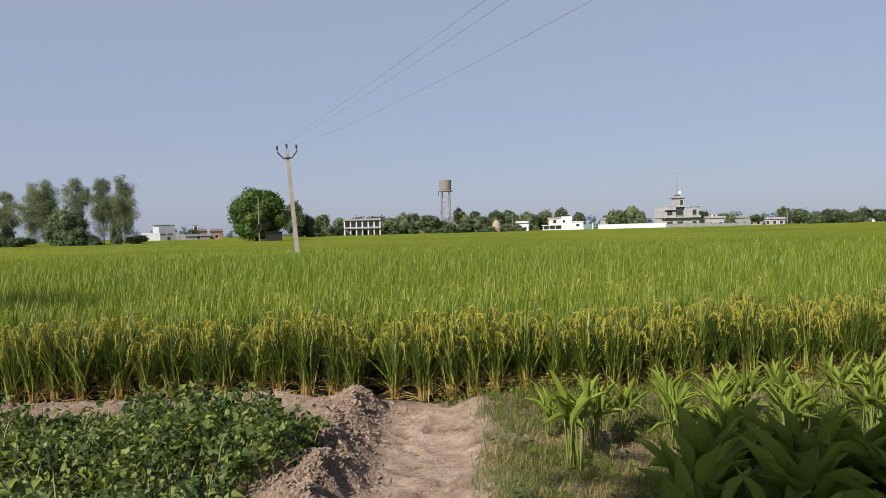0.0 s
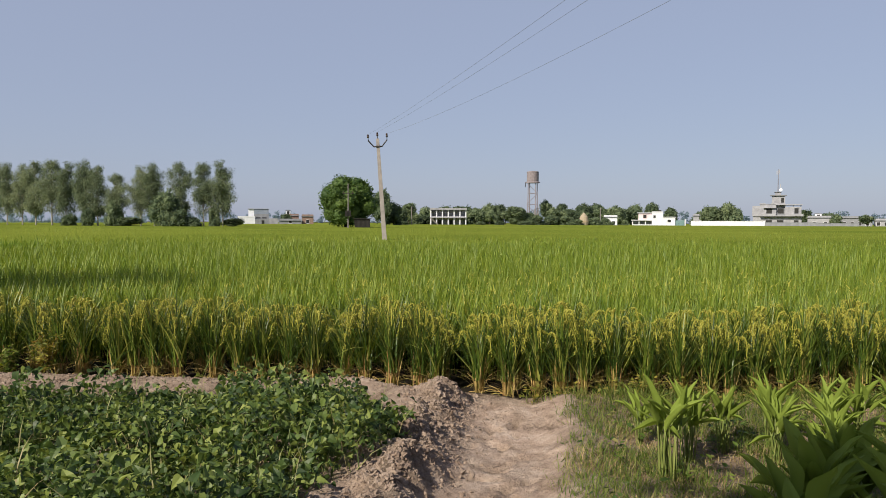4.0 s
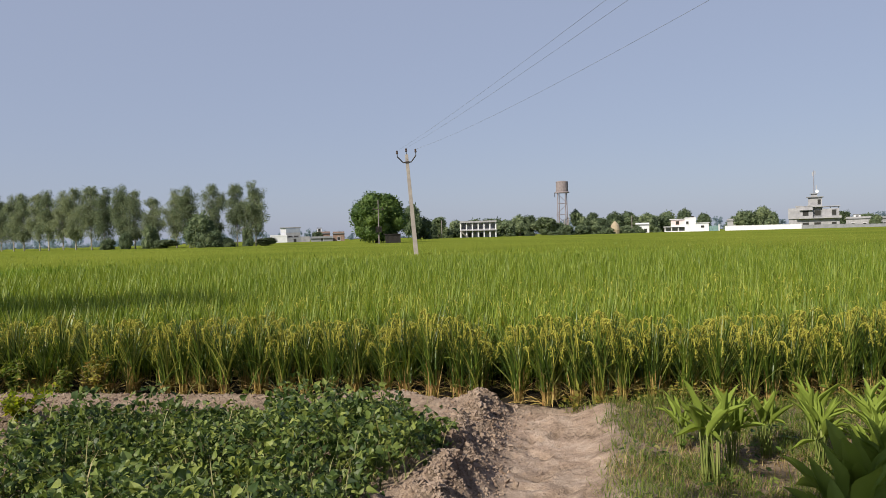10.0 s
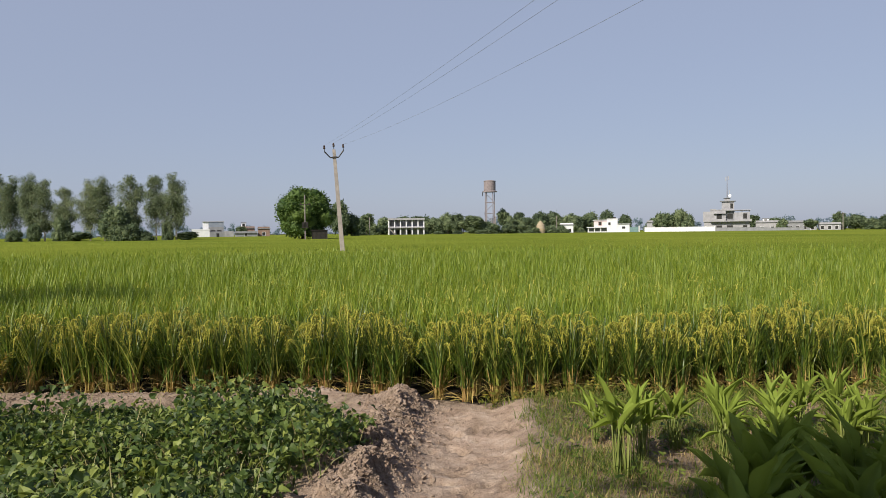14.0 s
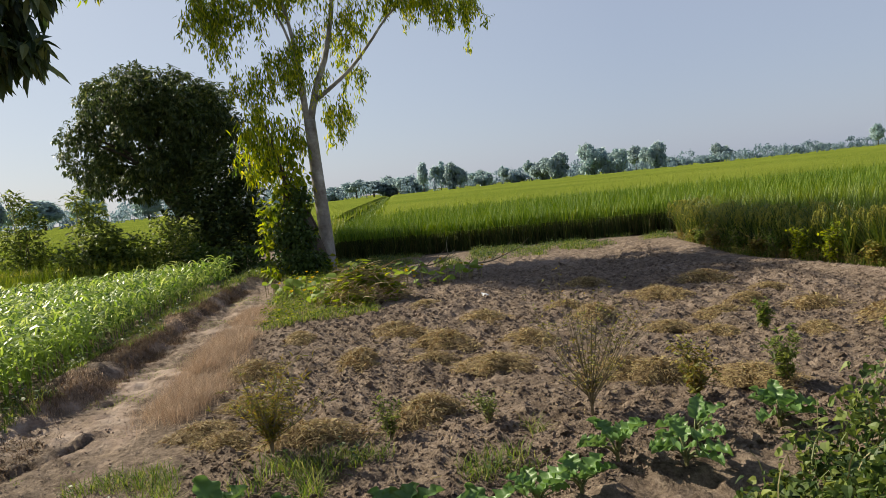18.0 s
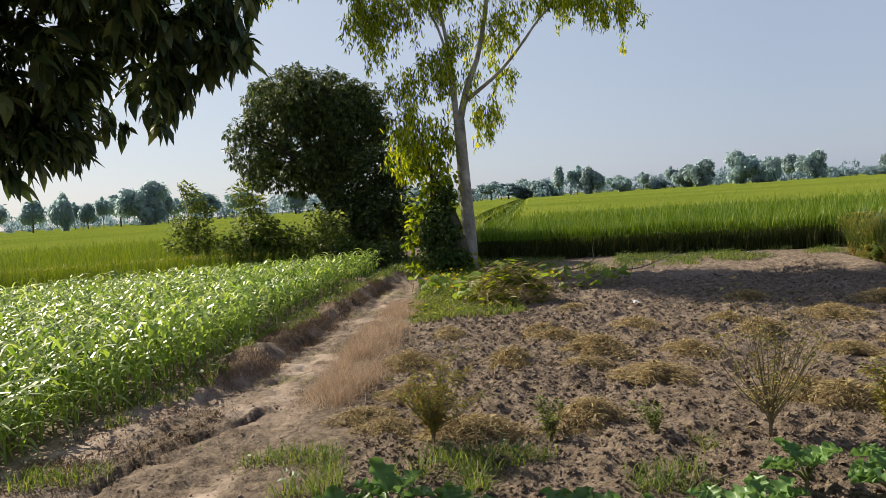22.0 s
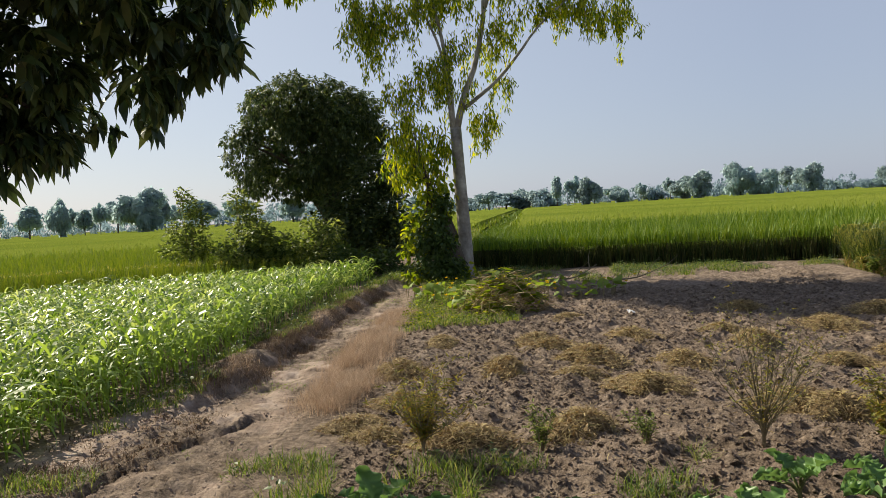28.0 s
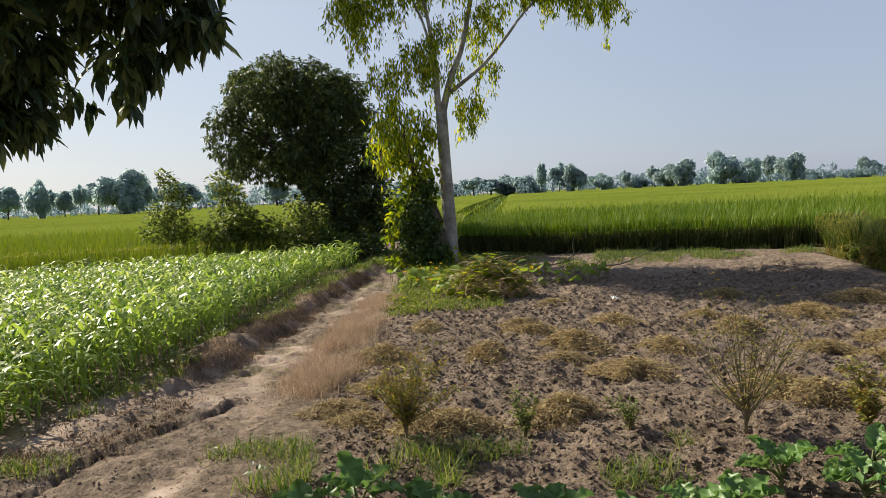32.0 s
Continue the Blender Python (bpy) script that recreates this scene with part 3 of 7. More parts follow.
    for k in range(110):
        if k < 62:
            py = prints.uniform(3.2, 6.5)
            px = float(np.interp(py, [0, 2.5, 4.3, 5.3, 6.6], [0.15, 0.32, 0.58, 0.80, 1.02])) + prints.normal(0.0, 0.22)
        else:
            px = prints.uniform(-12.5, -4.2)
            a, b = float(np.interp(px, *BUND)), float(np.interp(px, *TRACK_RIGHT))
            py = a + (b - a) * prints.uniform(0.2, 0.95)
        turn, long, deep = prints.uniform(0, 3.14), prints.uniform(0.05, 0.13), prints.uniform(0.015, 0.045)
        near = (np.abs(x - px) < 0.4) & (np.abs(y - py) < 0.4)
        u, v = (x - px) * math.cos(turn) + (y - py) * math.sin(turn), (y - py) * math.cos(turn) - (x - px) * math.sin(turn)
        e = np.sqrt((u / long) ** 2 + (v / (long * 0.45)) ** 2)
        dent = near * (np.exp(-(np.clip(e, 0, 9) ** 4)) - 0.35 * np.exp(-(((e - 1.35) / 0.3) ** 2)))
        z = z - deep * dent
        crust = crust * (1 - 0.35 * np.clip(dent, 0, 1))
    return z - 0.04 * (in_front_paddy(x, y) | in_back_paddy(x, y)), np.clip(crust, 0, 1)


def graded(lo, hi, step, far):
    mid = np.arange(lo, hi + step / 2, step)
    out, d, a = [], step, 0.0
    while a < far:
        d *= 1.18
        a += d
        out.append(a)
    out = np.array(out)
    return np.concatenate([lo - out[::-1], mid, hi + out])


def make_ground():
    xs, ys = graded(-13.0, 3.2, 0.042, 2600), graded(-3.2, 8.4, 0.037, 2600)
    gx, gy = np.meshgrid(xs, ys)
    z, crust = land(gx, gy)
    v = np.stack([gx, gy, z], -1).reshape(-1, 3)
    nx, ny = len(xs), len(ys)
    i = (np.arange(ny - 1)[:, None] * nx + np.arange(nx - 1)[None]).ravel()
    f = np.stack([i, i + 1, i + nx + 1, i + nx], -1)
    me = np_mesh("ground", [(v, f)], SOIL, smooth=True)
    a = me.attributes.new("crust", "FLOAT", "POINT")
    a.data.foreach_set("value", crust.ravel().astype(np.float32))
    a = me.attributes.new("wet_shade", "FLOAT", "POINT")
    a.data.foreach_set("value", (in_front_paddy(gx, gy + 0.06) | in_back_paddy(gx, gy)).ravel().astype(np.float32))
    return thing("ground", "bare brown farm soil with a pale dry channel and cart track", "ground", kind="structure", data=me)


make_ground()


def ground_z(x, y):
    return land(np.atleast_1d(np.asarray(x, float)), np.atleast_1d(np.asarray(y, float)))[0]


def at_ground(x, y, rz=0.0, sink=0.01):
    return pose(x, y, float(ground_z(x, y)[0]) - sink, rz=rz)


# ---------- rice ----------
def blades(x, y, z0, height, per, lean, width, rng, template, spread=0.05):
    """Many upright blades, per of them at each place."""
    n = len(x) * per
    xx, yy = np.repeat(x, per), np.repeat(y, per)
    yaw, pit = rng.uniform(0, 2 * np.pi, n), np.pi / 2 - np.abs(rng.normal(0, lean, n))
    h = np.repeat(np.broadcast_to(height, x.shape), per) * rng.uniform(0.72, 1.12, n)
    p = np.stack([xx + rng.normal(0, spread, n), yy + rng.normal(0, spread, n), np.repeat(np.broadcast_to(z0, x.shape), per)], -1)
    return scatter(template, p, turns(yaw, pit, rng.uniform(-0.6, 0.6, n)), np.stack([np.repeat(np.broadcast_to(width, x.shape), per) * rng.uniform(0.7, 1.3, n), h, h], -1))


def jitter_grid(x0, x1, y0, y1, step, rng, mess=0.35):
    gx, gy = np.meshgrid(np.arange(x0, x1, step), np.arange(y0, y1, step))
    gx, gy = gx.ravel(), gy.ravel()
    return gx + rng.uniform(-mess, mess, gx.size) * step, gy + rng.uniform(-mess, mess, gy.size) * step


def canopy_sheet(inside, yaw0, yaw1, rng, low):
    """The closed top of the crop, from where stalks no longer show to the far edge."""
    r = np.geomspace(6.5, 620, 190)
    a = np.radians(np.concatenate([np.arange(yaw0, 76, 0.5), np.arange(76, min(yaw1, 88), 0.12), np.arange(88, yaw1, 0.5)]) if yaw0 < 0 else np.concatenate([np.arange(76, 90, 0.12), np.arange(90, yaw1, 0.5)]))
    rr, aa = np.meshgrid(r, a, indexing="ij")
    x, y = -np.sin(aa) * rr, np.cos(aa) * rr
    m = np.where(rr < 28, 0.95, 0.3)
    ok = inside(x, y) & inside(x + m, y) & inside(x, y - m) & inside(x, y + m * 0.6)
    z = low + np.clip((rr - 20) / 26, 0, 1) * (0.80 - low) + 0.07 * fbm(x * 2.2, y * 2.2, 41) * np.clip(40 / rr, 0.2, 1) + 0.10 * fbm(x * 0.05, y * 0.05, 42)
    deep = inside(x + m + 0.7, y) & inside(x, y - m - 0.7) & inside(x, y + m * 0.6 + 0.5)
    z = z - np.where(deep, 0.0, 0.26)
    v = np.stack([x, y, z], -1).reshape(-1, 3)
    m = len(a)
    i = (np.arange(len(r) - 1)[:, None] * m + np.arange(m - 1)[None]).ravel()
    f = np.stack([i, i + 1, i + m + 1, i + m], -1)
    good = ok.ravel()[f].all(1)
    return v, f[good][:, ::-1]


def paddy(name, label, inside, yaw0, yaw1, rng, near_rows):
    chunks = [(*canopy_sheet(inside, yaw0, yaw1, rng, 0.46), 1)]
    bl3, bl2 = blade_shape(0.14, 3), blade_shape(0.18, 2)

    def sector(x, y, r0, r1):
        d, a = np.hypot(x, y), np.degrees(np.arctan2(-x, y))
        return (d > r0) & (d < r1) & (a > yaw0) & (a < yaw1) & inside(x, y)

    def border(x, y, w):
        return ~(inside(x, y - w) & inside(x + w, y) & inside(x, y + w * 0.6))

    x, y = jitter_grid(-32, 16, -18, 26, 0.21, rng)
    d = np.hypot(x, y)
    k = sector(x, y, 0, 34) & ((d < 15.5) | border(x, y, 1.7))
    if near_rows:
        k &= ~((x > -14.3) & (y < rice_front(x) + 0.66))
    x1, y1 = x[k], y[k]
    hgt = 0.90 + 0.14 * fbm(x1 * 0.7, y1 * 0.7, 44) + rng.normal(0, 0.035, len(x1))
    edge = border(x1, y1, 1.0)
    open_side = edge & (x1 > -15) & near_rows
    body = ~open_side & (np.hypot(x1, y1) < 11)
    rest = ~open_side & ~body
    chunks.append((*blades(x1[body], y1[body], -0.02, hgt[body], 12, 0.13, 0.0195, rng, bl3, 0.032), 0))
    arm = rest & (x1 < -14.4) & near_rows
    rest = rest & ~arm
    chunks.append((*blades(x1[rest], y1[rest], -0.02, hgt[rest], 11, 0.13, 0.0185, rng, bl2, 0.034), 0))
    rim = arm & border(x1, y1, 0.55)
    arm_body = arm & ~rim
    chunks.append((*blades(x1[rim], y1[rim], 0.50, hgt[rim] * 0.94 - 0.48, 24, 0.28, 0.016, rng, bl2, 0.07), 4))
    chunks.append((*blades(x1[arm_body], y1[arm_body], -0.02, hgt[arm_body] * 0.94, 17, 0.14, 0.016, rng, bl2), 4))
    chunks.append((*blades(x1[open_side], y1[open_side], 0.42, hgt[open_side] - 0.42, 24, 0.28, 0.015, rng, bl3, 0.06), 0))
    ripe = edge & (x1 > -15) if near_rows else edge
    # dark low stems stand in for the shade between edge plants
    chunks.append((*blades(x1[edge], y1[edge], -0.02, 0.50, 8, 0.10, 0.009, rng, bl2, 0.022), 5))
    # the arm's outer face gets its shade as near-black blades
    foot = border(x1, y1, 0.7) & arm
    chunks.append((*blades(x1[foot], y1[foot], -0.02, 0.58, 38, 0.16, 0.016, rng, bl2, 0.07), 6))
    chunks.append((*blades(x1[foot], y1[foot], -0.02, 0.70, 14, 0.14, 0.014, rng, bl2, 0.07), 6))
    pk = (rng.random(len(x1)) < np.where(ripe, 0.75, np.where(np.hypot(x1, y1) < 12.5, 0.40, 0.12))) & ~arm
    chunks.append((*blades(x1[pk], y1[pk], 0.66 + 0.10 * fbm(x1[pk] * 0.7, y1[pk] * 0.7, 44), 0.15, 4, 0.9, 0.012, rng, blade_shape(0.7, 3)), 3))
    x, y = jitter_grid(-48, 36, -26, 45, 0.34, rng)
    k = sector(x, y, 15.5, 34) & ~border(x, y, 1.7)
    x2, y2 = x[k], y[k]
    for green in (False, True):
        k = ((x2 < -14.4) & near_rows) == green
        chunks.append((*blades(x2[k], y2[k], 0.3, 0.60 + 0.1 * fbm(x2[k] * 0.5, y2[k] * 0.5, 45), 11, 0.12, 0.022, rng, bl2, 0.09), 4 if green else 0))
    x, y = jitter_grid(-110, 90, -60, 100, 0.8, rng)
    k = sector(x, y, 34, 85) & inside(x, y - 0.5) & inside(x + 0.5, y)
    x3, y3 = x[k], y[k]
    chunks.append((*blades(x3, y3, 0.45, 0.46, 4, 0.2, 0.05, rng, bl2, 0.2), 0))
    return thing(name, label, "rice crop", kind="stuff", data=np_mesh(name, chunks, [RICE, CANOPY, RICE_STEM, PANICLE, RICE_GREEN, RICE_EDGE, RICE_FOOT]))


paddy("rice_paddy", "green rice crop turning yellow, standing dense in a wide paddy", in_front_paddy, -46, 86, np.random.default_rng(11), True)
paddy("rice_paddy", "green rice crop in a paddy behind the bushes", in_back_paddy, 80, 126, np.random.default_rng(12), False)


# single rice plants along the ripe edge
def rice_kinds():
    rng = np.random.default_rng(14)
    kinds = []
    for k in range(6):
        o = np.zeros(1)
        tall = rng.uniform(0.83, 0.95)
        leaves = blades(o, o, 0.17, tall - 0.10, 78, 0.26, 0.0115, rng, blade_shape(0.22, 4), 0.030)
        side = blades(o, o, 0.34, 0.40, 16, 0.60, 0.009, rng, blade_shape(0.6, 4), 0.05)
        stems = [blades(o, o, -0.01, 0.40, 40, 0.11, 0.010, rng, blade_shape(0.05, 2, 1.2), 0.024), blades(o, o, 0.05, 0.34, 32, 0.75, 0.009, rng, blade_shape(0.7, 4), 0.03)]
        heads = []
        for h in range(11):
            a, out = rng.uniform(0, 2 * np.pi), rng.uniform(0.05, 0.16)
            z = tall * rng.uniform(0.70, 0.95)
            ex, ey = math.cos(a), math.sin(a)
            drop = rng.uniform(0.09, 0.20)
            line = bend([(ex * out * 0.5, ey * out * 0.5, z - 0.14), (ex * out, ey * out, z), (ex * (out + 0.06), ey * (out + 0.06), z - 0.01), (ex * (out + 0.09), ey * (out + 0.09), z - drop)], 26)
            n = 38
            p = line[rng.integers(8, 26, n)] + rng.normal(0, 0.010, (n, 3))
            s = rng.uniform(0.020, 0.028, n)
            head = [scatter(GRAIN, p, turns(rng.uniform(0, 6.28, n), rng.normal(-0.7, 0.4, n), np.zeros(n)), np.stack([s * 0.42, s, s * 0.42], -1)), tube(line[::3], [0.0016, 0.0016, 0.003, 0.005, 0.007, 0.007, 0.006, 0.004, 0.002], 5)]
            heads.append(np_mesh("panicle", head, PANICLE))
        kinds.append((np_mesh("leaf_tuft", [leaves, side], RICE_EDGE), np_mesh("stalk_tuft", stems, RICE_STEM), heads))
    return kinds


def rice_row():
    rng = np.random.default_rng(15)
    kinds = rice_kinds()
    for row, gap in ((0.04, 0.275), (0.50, 0.30)):
        x = -14.0
        while x < 6.8:
            k = kinds[rng.integers(0, 6)]
            px = x + rng.uniform(-0.05, 0.05)
            py = float(rice_front(px)) + row + rng.uniform(-0.06, 0.06)
            t = thing("rice_plant", "tufted rice plant with yellow panicles and straw-pale stalks", "rice plant", "rice plants along the paddy edge", m=at_ground(px, py, rng.uniform(0, 360)))
            part("leaf_tuft", k[0], t)
            part("stalk_tuft", k[1], t, "straw-yellow stalks")
            for me in k[2]:
                part("panicle", me, t)
            s = rng.uniform(0.86, 1.08)
            t.scale = (s, s, s)
            x += gap * rng.uniform(0.8, 1.2)


rice_row()


# ---------- millet ----------
def millet_field():
    rng = np.random.default_rng(21)
    x, y = jitter_grid(-16.4, -2.6, -13, 0, 0.154, rng, 0.42)
    edge = np.interp(x, *BUND) - 0.52
    d = np.degrees(np.arctan2(-x, y))
    k = (y < edge) & (x > -16.6 + np.clip(-0.5 - y, 0, 9) * 0.33) & (d < 128)
    x, y, edge = x[k], y[k], edge[k]
    z = ground_z(x, y)
    h = 0.50 + 0.18 * fbm(x * 0.6, y * 0.6, 51) + rng.normal(0, 0.05, len(x))
    h = h * (1 - 0.22 * np.clip((x + 7.5) / 2, 0, 1) * np.clip((y - edge + 0.5) / 0.4, 0, 1))
    single = (y > np.interp(x, *BUND) - 0.88) & (x > -9.6)
    sx, sy, sh = x[single], y[single], h[single]
    x, y, z, h = x[~single], y[~single], z[~single], h[~single]
    per = 9
    n = len(x) * per
    lev = np.tile(np.linspace(0.18, 1.0, per), len(x))
    yaw = rng.uniform(0, 2 * np.pi, n)
    hh = np.repeat(h, per)
    p = np.stack([np.repeat(x, per) + rng.normal(0, 0.02, n), np.repeat(y, per) + rng.normal(0, 0.02, n), np.repeat(z, per) + hh * lev * 0.85], -1)
    ln = rng.uniform(0.22, 0.42, n)
    t = np.linspace(0, 1, 6)
    arch = np.cumsum(np.stack([np.cos(1.30 - 2.3 * t), np.sin(1.30 - 2.3 * t)], -1), 0) / 5
    wide = [0.55, 1.0, 0.92, 0.62, 0.28]
    v = [(s * w / 2, a[0], a[1] + 0.1 * w * abs(s)) for w, a in zip(wide, arch) for s in (-1, 1)] + [(0, arch[5, 0], arch[5, 1])]
    leaf = (np.array(v, float), np.array([q for i in range(4) for q in ((2 * i, 2 * i + 1, 2 * i + 3), (2 * i, 2 * i + 3, 2 * i + 2))] + [(8, 9, 10)]))
    chunk = scatter(leaf, p, turns(yaw, rng.uniform(-0.15, 0.35, n), rng.uniform(-0.5, 0.5, n)), np.stack([rng.uniform(0.019, 0.035, n), ln, ln], -1))
    st = (np.array([(-0.5, 0, 0), (0.5, 0, 0.3), (0, 0, -0.5), (0, 1, 0)], float), np.array([(0, 1, 3), (1, 2, 3), (2, 0, 3)]))
    m = len(x)
    stems = scatter(st, np.stack([x, y, z - 0.02], -1), turns(rng.uniform(0, 6.28, m), np.full(m, 1.5), np.zeros(m)), np.stack([np.full(m, 0.014), h, np.full(m, 0.014)], -1))
    thing("millet_crop", "bright green fodder millet crop, glossy leaves, beside the track", "millet crop", kind="stuff", data=np_mesh("millet_crop", [(*chunk, 0), (*stems, 0)], MILLET))
    # the outermost plants, one by one
    kinds = []
    for k in range(6):
        leaves = []
        for i in range(9):
            ln = np.array([rng.uniform(0.26, 0.46)])
            tw = turns(np.array([i * 2.5 + rng.uniform(-0.5, 0.5)]), np.array([rng.uniform(-0.15, 0.35)]), np.array([rng.uniform(-0.5, 0.5)]))
            leaves.append(np_mesh("leaf", [scatter(leaf, np.array([(0, 0, 0.5 * (0.06 + 0.10 * i))]), tw, np.stack([rng.uniform(0.024, 0.040, 1), ln, ln], -1))], MILLET))
        kinds.append((np_mesh("stalk", [tube([(0, 0, -0.02), (0.01, 0, 0.25), (0, 0.01, 0.48)], [0.009, 0.008, 0.004], 5)], MILLET), leaves))
    for i, (px, py, ph) in enumerate(zip(sx, sy, sh)):
        q = thing("millet_plant", "green fodder millet plant with arching glossy leaves", "millet plant", "millet plants along the track", m=at_ground(float(px), float(py), float(rng.uniform(0, 360))))
        part("stalk", kinds[i % 6][0], q)
        for me in kinds[i % 6][1]:
            part("leaf", me, q)
        q.scale = (1, 1, float(ph) / 0.5)


millet_field()


# ---------- bean patch ----------
def bean_patch():
    rng = np.random.default_rng(22)
    left = lambda y: np.interp(y, [1.5, 2.5, 3.1, 3.8, 4.3, 4.8, 5.4, 6.3], [-2.3, -2.9, -3.2, -3.5, -3.2, -3.0, -3.45, -3.6])
    right = lambda y: np.interp(y, [1.5, 3.0, 4.0, 4.6, 5.2, 5.8, 6.3], [-0.75, -0.65, -0.45, -0.22, 0.0, -0.10, -0.4])
    x, y = jitter_grid(-4.2, 0.3, 1.6, 6.6, 0.05, rng, 0.5)
    top = np.interp(x, [-3.6, -2.8, -0.6, -0.1], [6.0, 6.55, 6.65, 6.3])
    edge = np.minimum(np.minimum(x - left(y), right(y) - x), np.minimum(top - y, y - 1.6))
    k = edge + 0.45 * fbm(x * 1.8, y * 1.8, 61) > 0
    x, y, edge = x[k], y[k], edge[k]
    mound = 0.15 + 0.13 * np.clip(edge / 0.5, 0, 1) + 0.85 * fbm(x * 1.7, y * 1.7, 62) + 0.75 * fbm(x * 5.0, y * 5.0, 63)
    mound = np.clip(mound, 0.06, 0.48)
    z = ground_z(x, y)
    per = 5
    n = len(x) * per
    u = 1 - rng.random(n) ** 1.5
    p = np.stack([np.repeat(x, per) + rng.normal(0, 0.04, n), np.repeat(y, per) + rng.normal(0, 0.04, n), np.repeat(z, per) + np.repeat(mound, per) * (0.12 + 0.95 * u)], -1)
    ln = 0.028 + 0.045 * rng.random(n) ** 1.4
    leaf = leaf_shape([0.75, 1.0, 0.72, 0.36], 0.35, 0.30)
    leaves = scatter(leaf, p, turns(rng.uniform(0, 6.28, n), rng.uniform(-1.3, 1.2, n), rng.uniform(-1.1, 1.1, n)), np.stack([ln * 0.8, ln, ln], -1))
    m = rng.random(len(x)) < 0.34
    stems = blades(x[m], y[m], z[m], mound[m] * 0.9, 2, 0.5, 0.008, rng, blade_shape(0.3, 2))
    runners = blades(x[m][::4], y[m][::4], z[m][::4] + mound[m][::4] * 0.80, 0.26, 1, 0.5, 0.006, rng, blade_shape(0.5, 3))
    thing("bean_patch", "green bean plants sprawling in a low leafy patch", "bean plants", kind="stuff", data=np_mesh("bean_patch", [(*leaves, 0), (*stems, 1), (*runners, 1)], [BEAN, BEAN_STEM]))


bean_patch()

# ---------- trees ----------
def lobes_in(rng, count, size, lobe, low=-0.8):
    """Centres and radii of the clumps that make a crown of the given half sizes."""
    u = unit(rng.normal(size=(count, 3)))
    u[:, 2] = np.maximum(u[:, 2], low)
    c = u * rng.uniform(0.35, 0.85, (count, 1)) * np.asarray(size)
    return c, rng.uniform(0.7, 1.25, count) * lobe


def crown_chunk(rng, centres, radii, count, length, template=CARD, width=0.55, hang=0.0, shell=0.55):
    """Leaves round the clumps of a crown, most of them near the clumps' skins."""
    w = radii**2 / (radii**2).sum()
    i = rng.choice(len(radii), count, p=w)
    u = unit(rng.normal(size=(count, 3)))
    p = centres[i] + u * (radii[i] * (shell + (1 - shell) * rng.random(count) ** 0.6) * rng.uniform(0.8, 1.15, count))[:, None]
    yaw = np.arctan2(-u[:, 0], u[:, 1]) + rng.normal(0, 0.9, count)
    pit = np.arcsin(np.clip(u[:, 2], -1, 1)) * 0.4 + rng.normal(0, 0.45, count) - hang
    ln = length * rng.uniform(0.6, 1.35, count)
    return scatter(template, p, turns(yaw, np.clip(pit, -1.5, 1.4), rng.uniform(-0.9, 0.9, count)), np.stack([ln * width, ln, ln], -1))


def whorl_chunk(rng, centres, radii, count, each, length, width=0.3, hang=0.45, template=SPRIG):
    """Rosettes of leaves at the twig ends of a crown's clumps, drooping."""
    i = rng.choice(len(radii), count, p=radii**2 / (radii**2).sum())
    u = unit(rng.normal(size=(count, 3)))
    tip = centres[i] + u * (radii[i] * (0.45 + 0.6 * rng.random(count) ** 0.5))[:, None]
    n = count * each
    k = np.repeat(np.arange(count), each)
    a = rng.uniform(0, 2 * np.pi, n)
    pit = np.repeat(np.arcsin(u[:, 2]) * 0.35, each) + rng.normal(-hang, 0.40, n)
    ln = length * rng.uniform(0.6, 1.25, n) * np.repeat(rng.uniform(0.75, 1.2, count), each)
    p = tip[k] + rng.normal(0, length * 0.12, (n, 3))
    return scatter(template, p, turns(a, np.clip(pit, -1.5, 1.2), rng.uniform(-0.7, 0.7, n)), np.stack([ln * width, ln, ln], -1))


def lump_shape(rows=5, sides=9):
    """A rough ball, one in radius: the leafy heart of a clump."""
    rng = np.random.default_rng(57)
    v = [(0, 0, -1.0)] + [(math.sin(a) * math.cos(b), math.sin(a) * math.sin(b), -math.cos(a)) for a in np.linspace(0, math.pi, rows + 2)[1:-1] for b in np.linspace(0, 2 * math.pi, sides, endpoint=False)] + [(0, 0, 1.0)]
    v = np.array(v) * rng.uniform(0.78, 1.15, (len(v), 1))
    f = [(0, 1 + (j + 1) % sides, 1 + j) for j in range(sides)] + [(len(v) - 1, len(v) - 1 - sides + j, len(v) - 1 - sides + (j + 1) % sides) for j in range(sides)]
    for i in range(rows - 1):
        for j in range(sides):
            a, b, c, d = 1 + i * sides + j, 1 + i * sides + (j + 1) % sides, 1 + (i + 1) * sides + (j + 1) % sides, 1 + (i + 1) * sides + j
            f += [(a, b, c), (a, c, d)]
    return v, np.array(f)


LUMP = lump_shape()


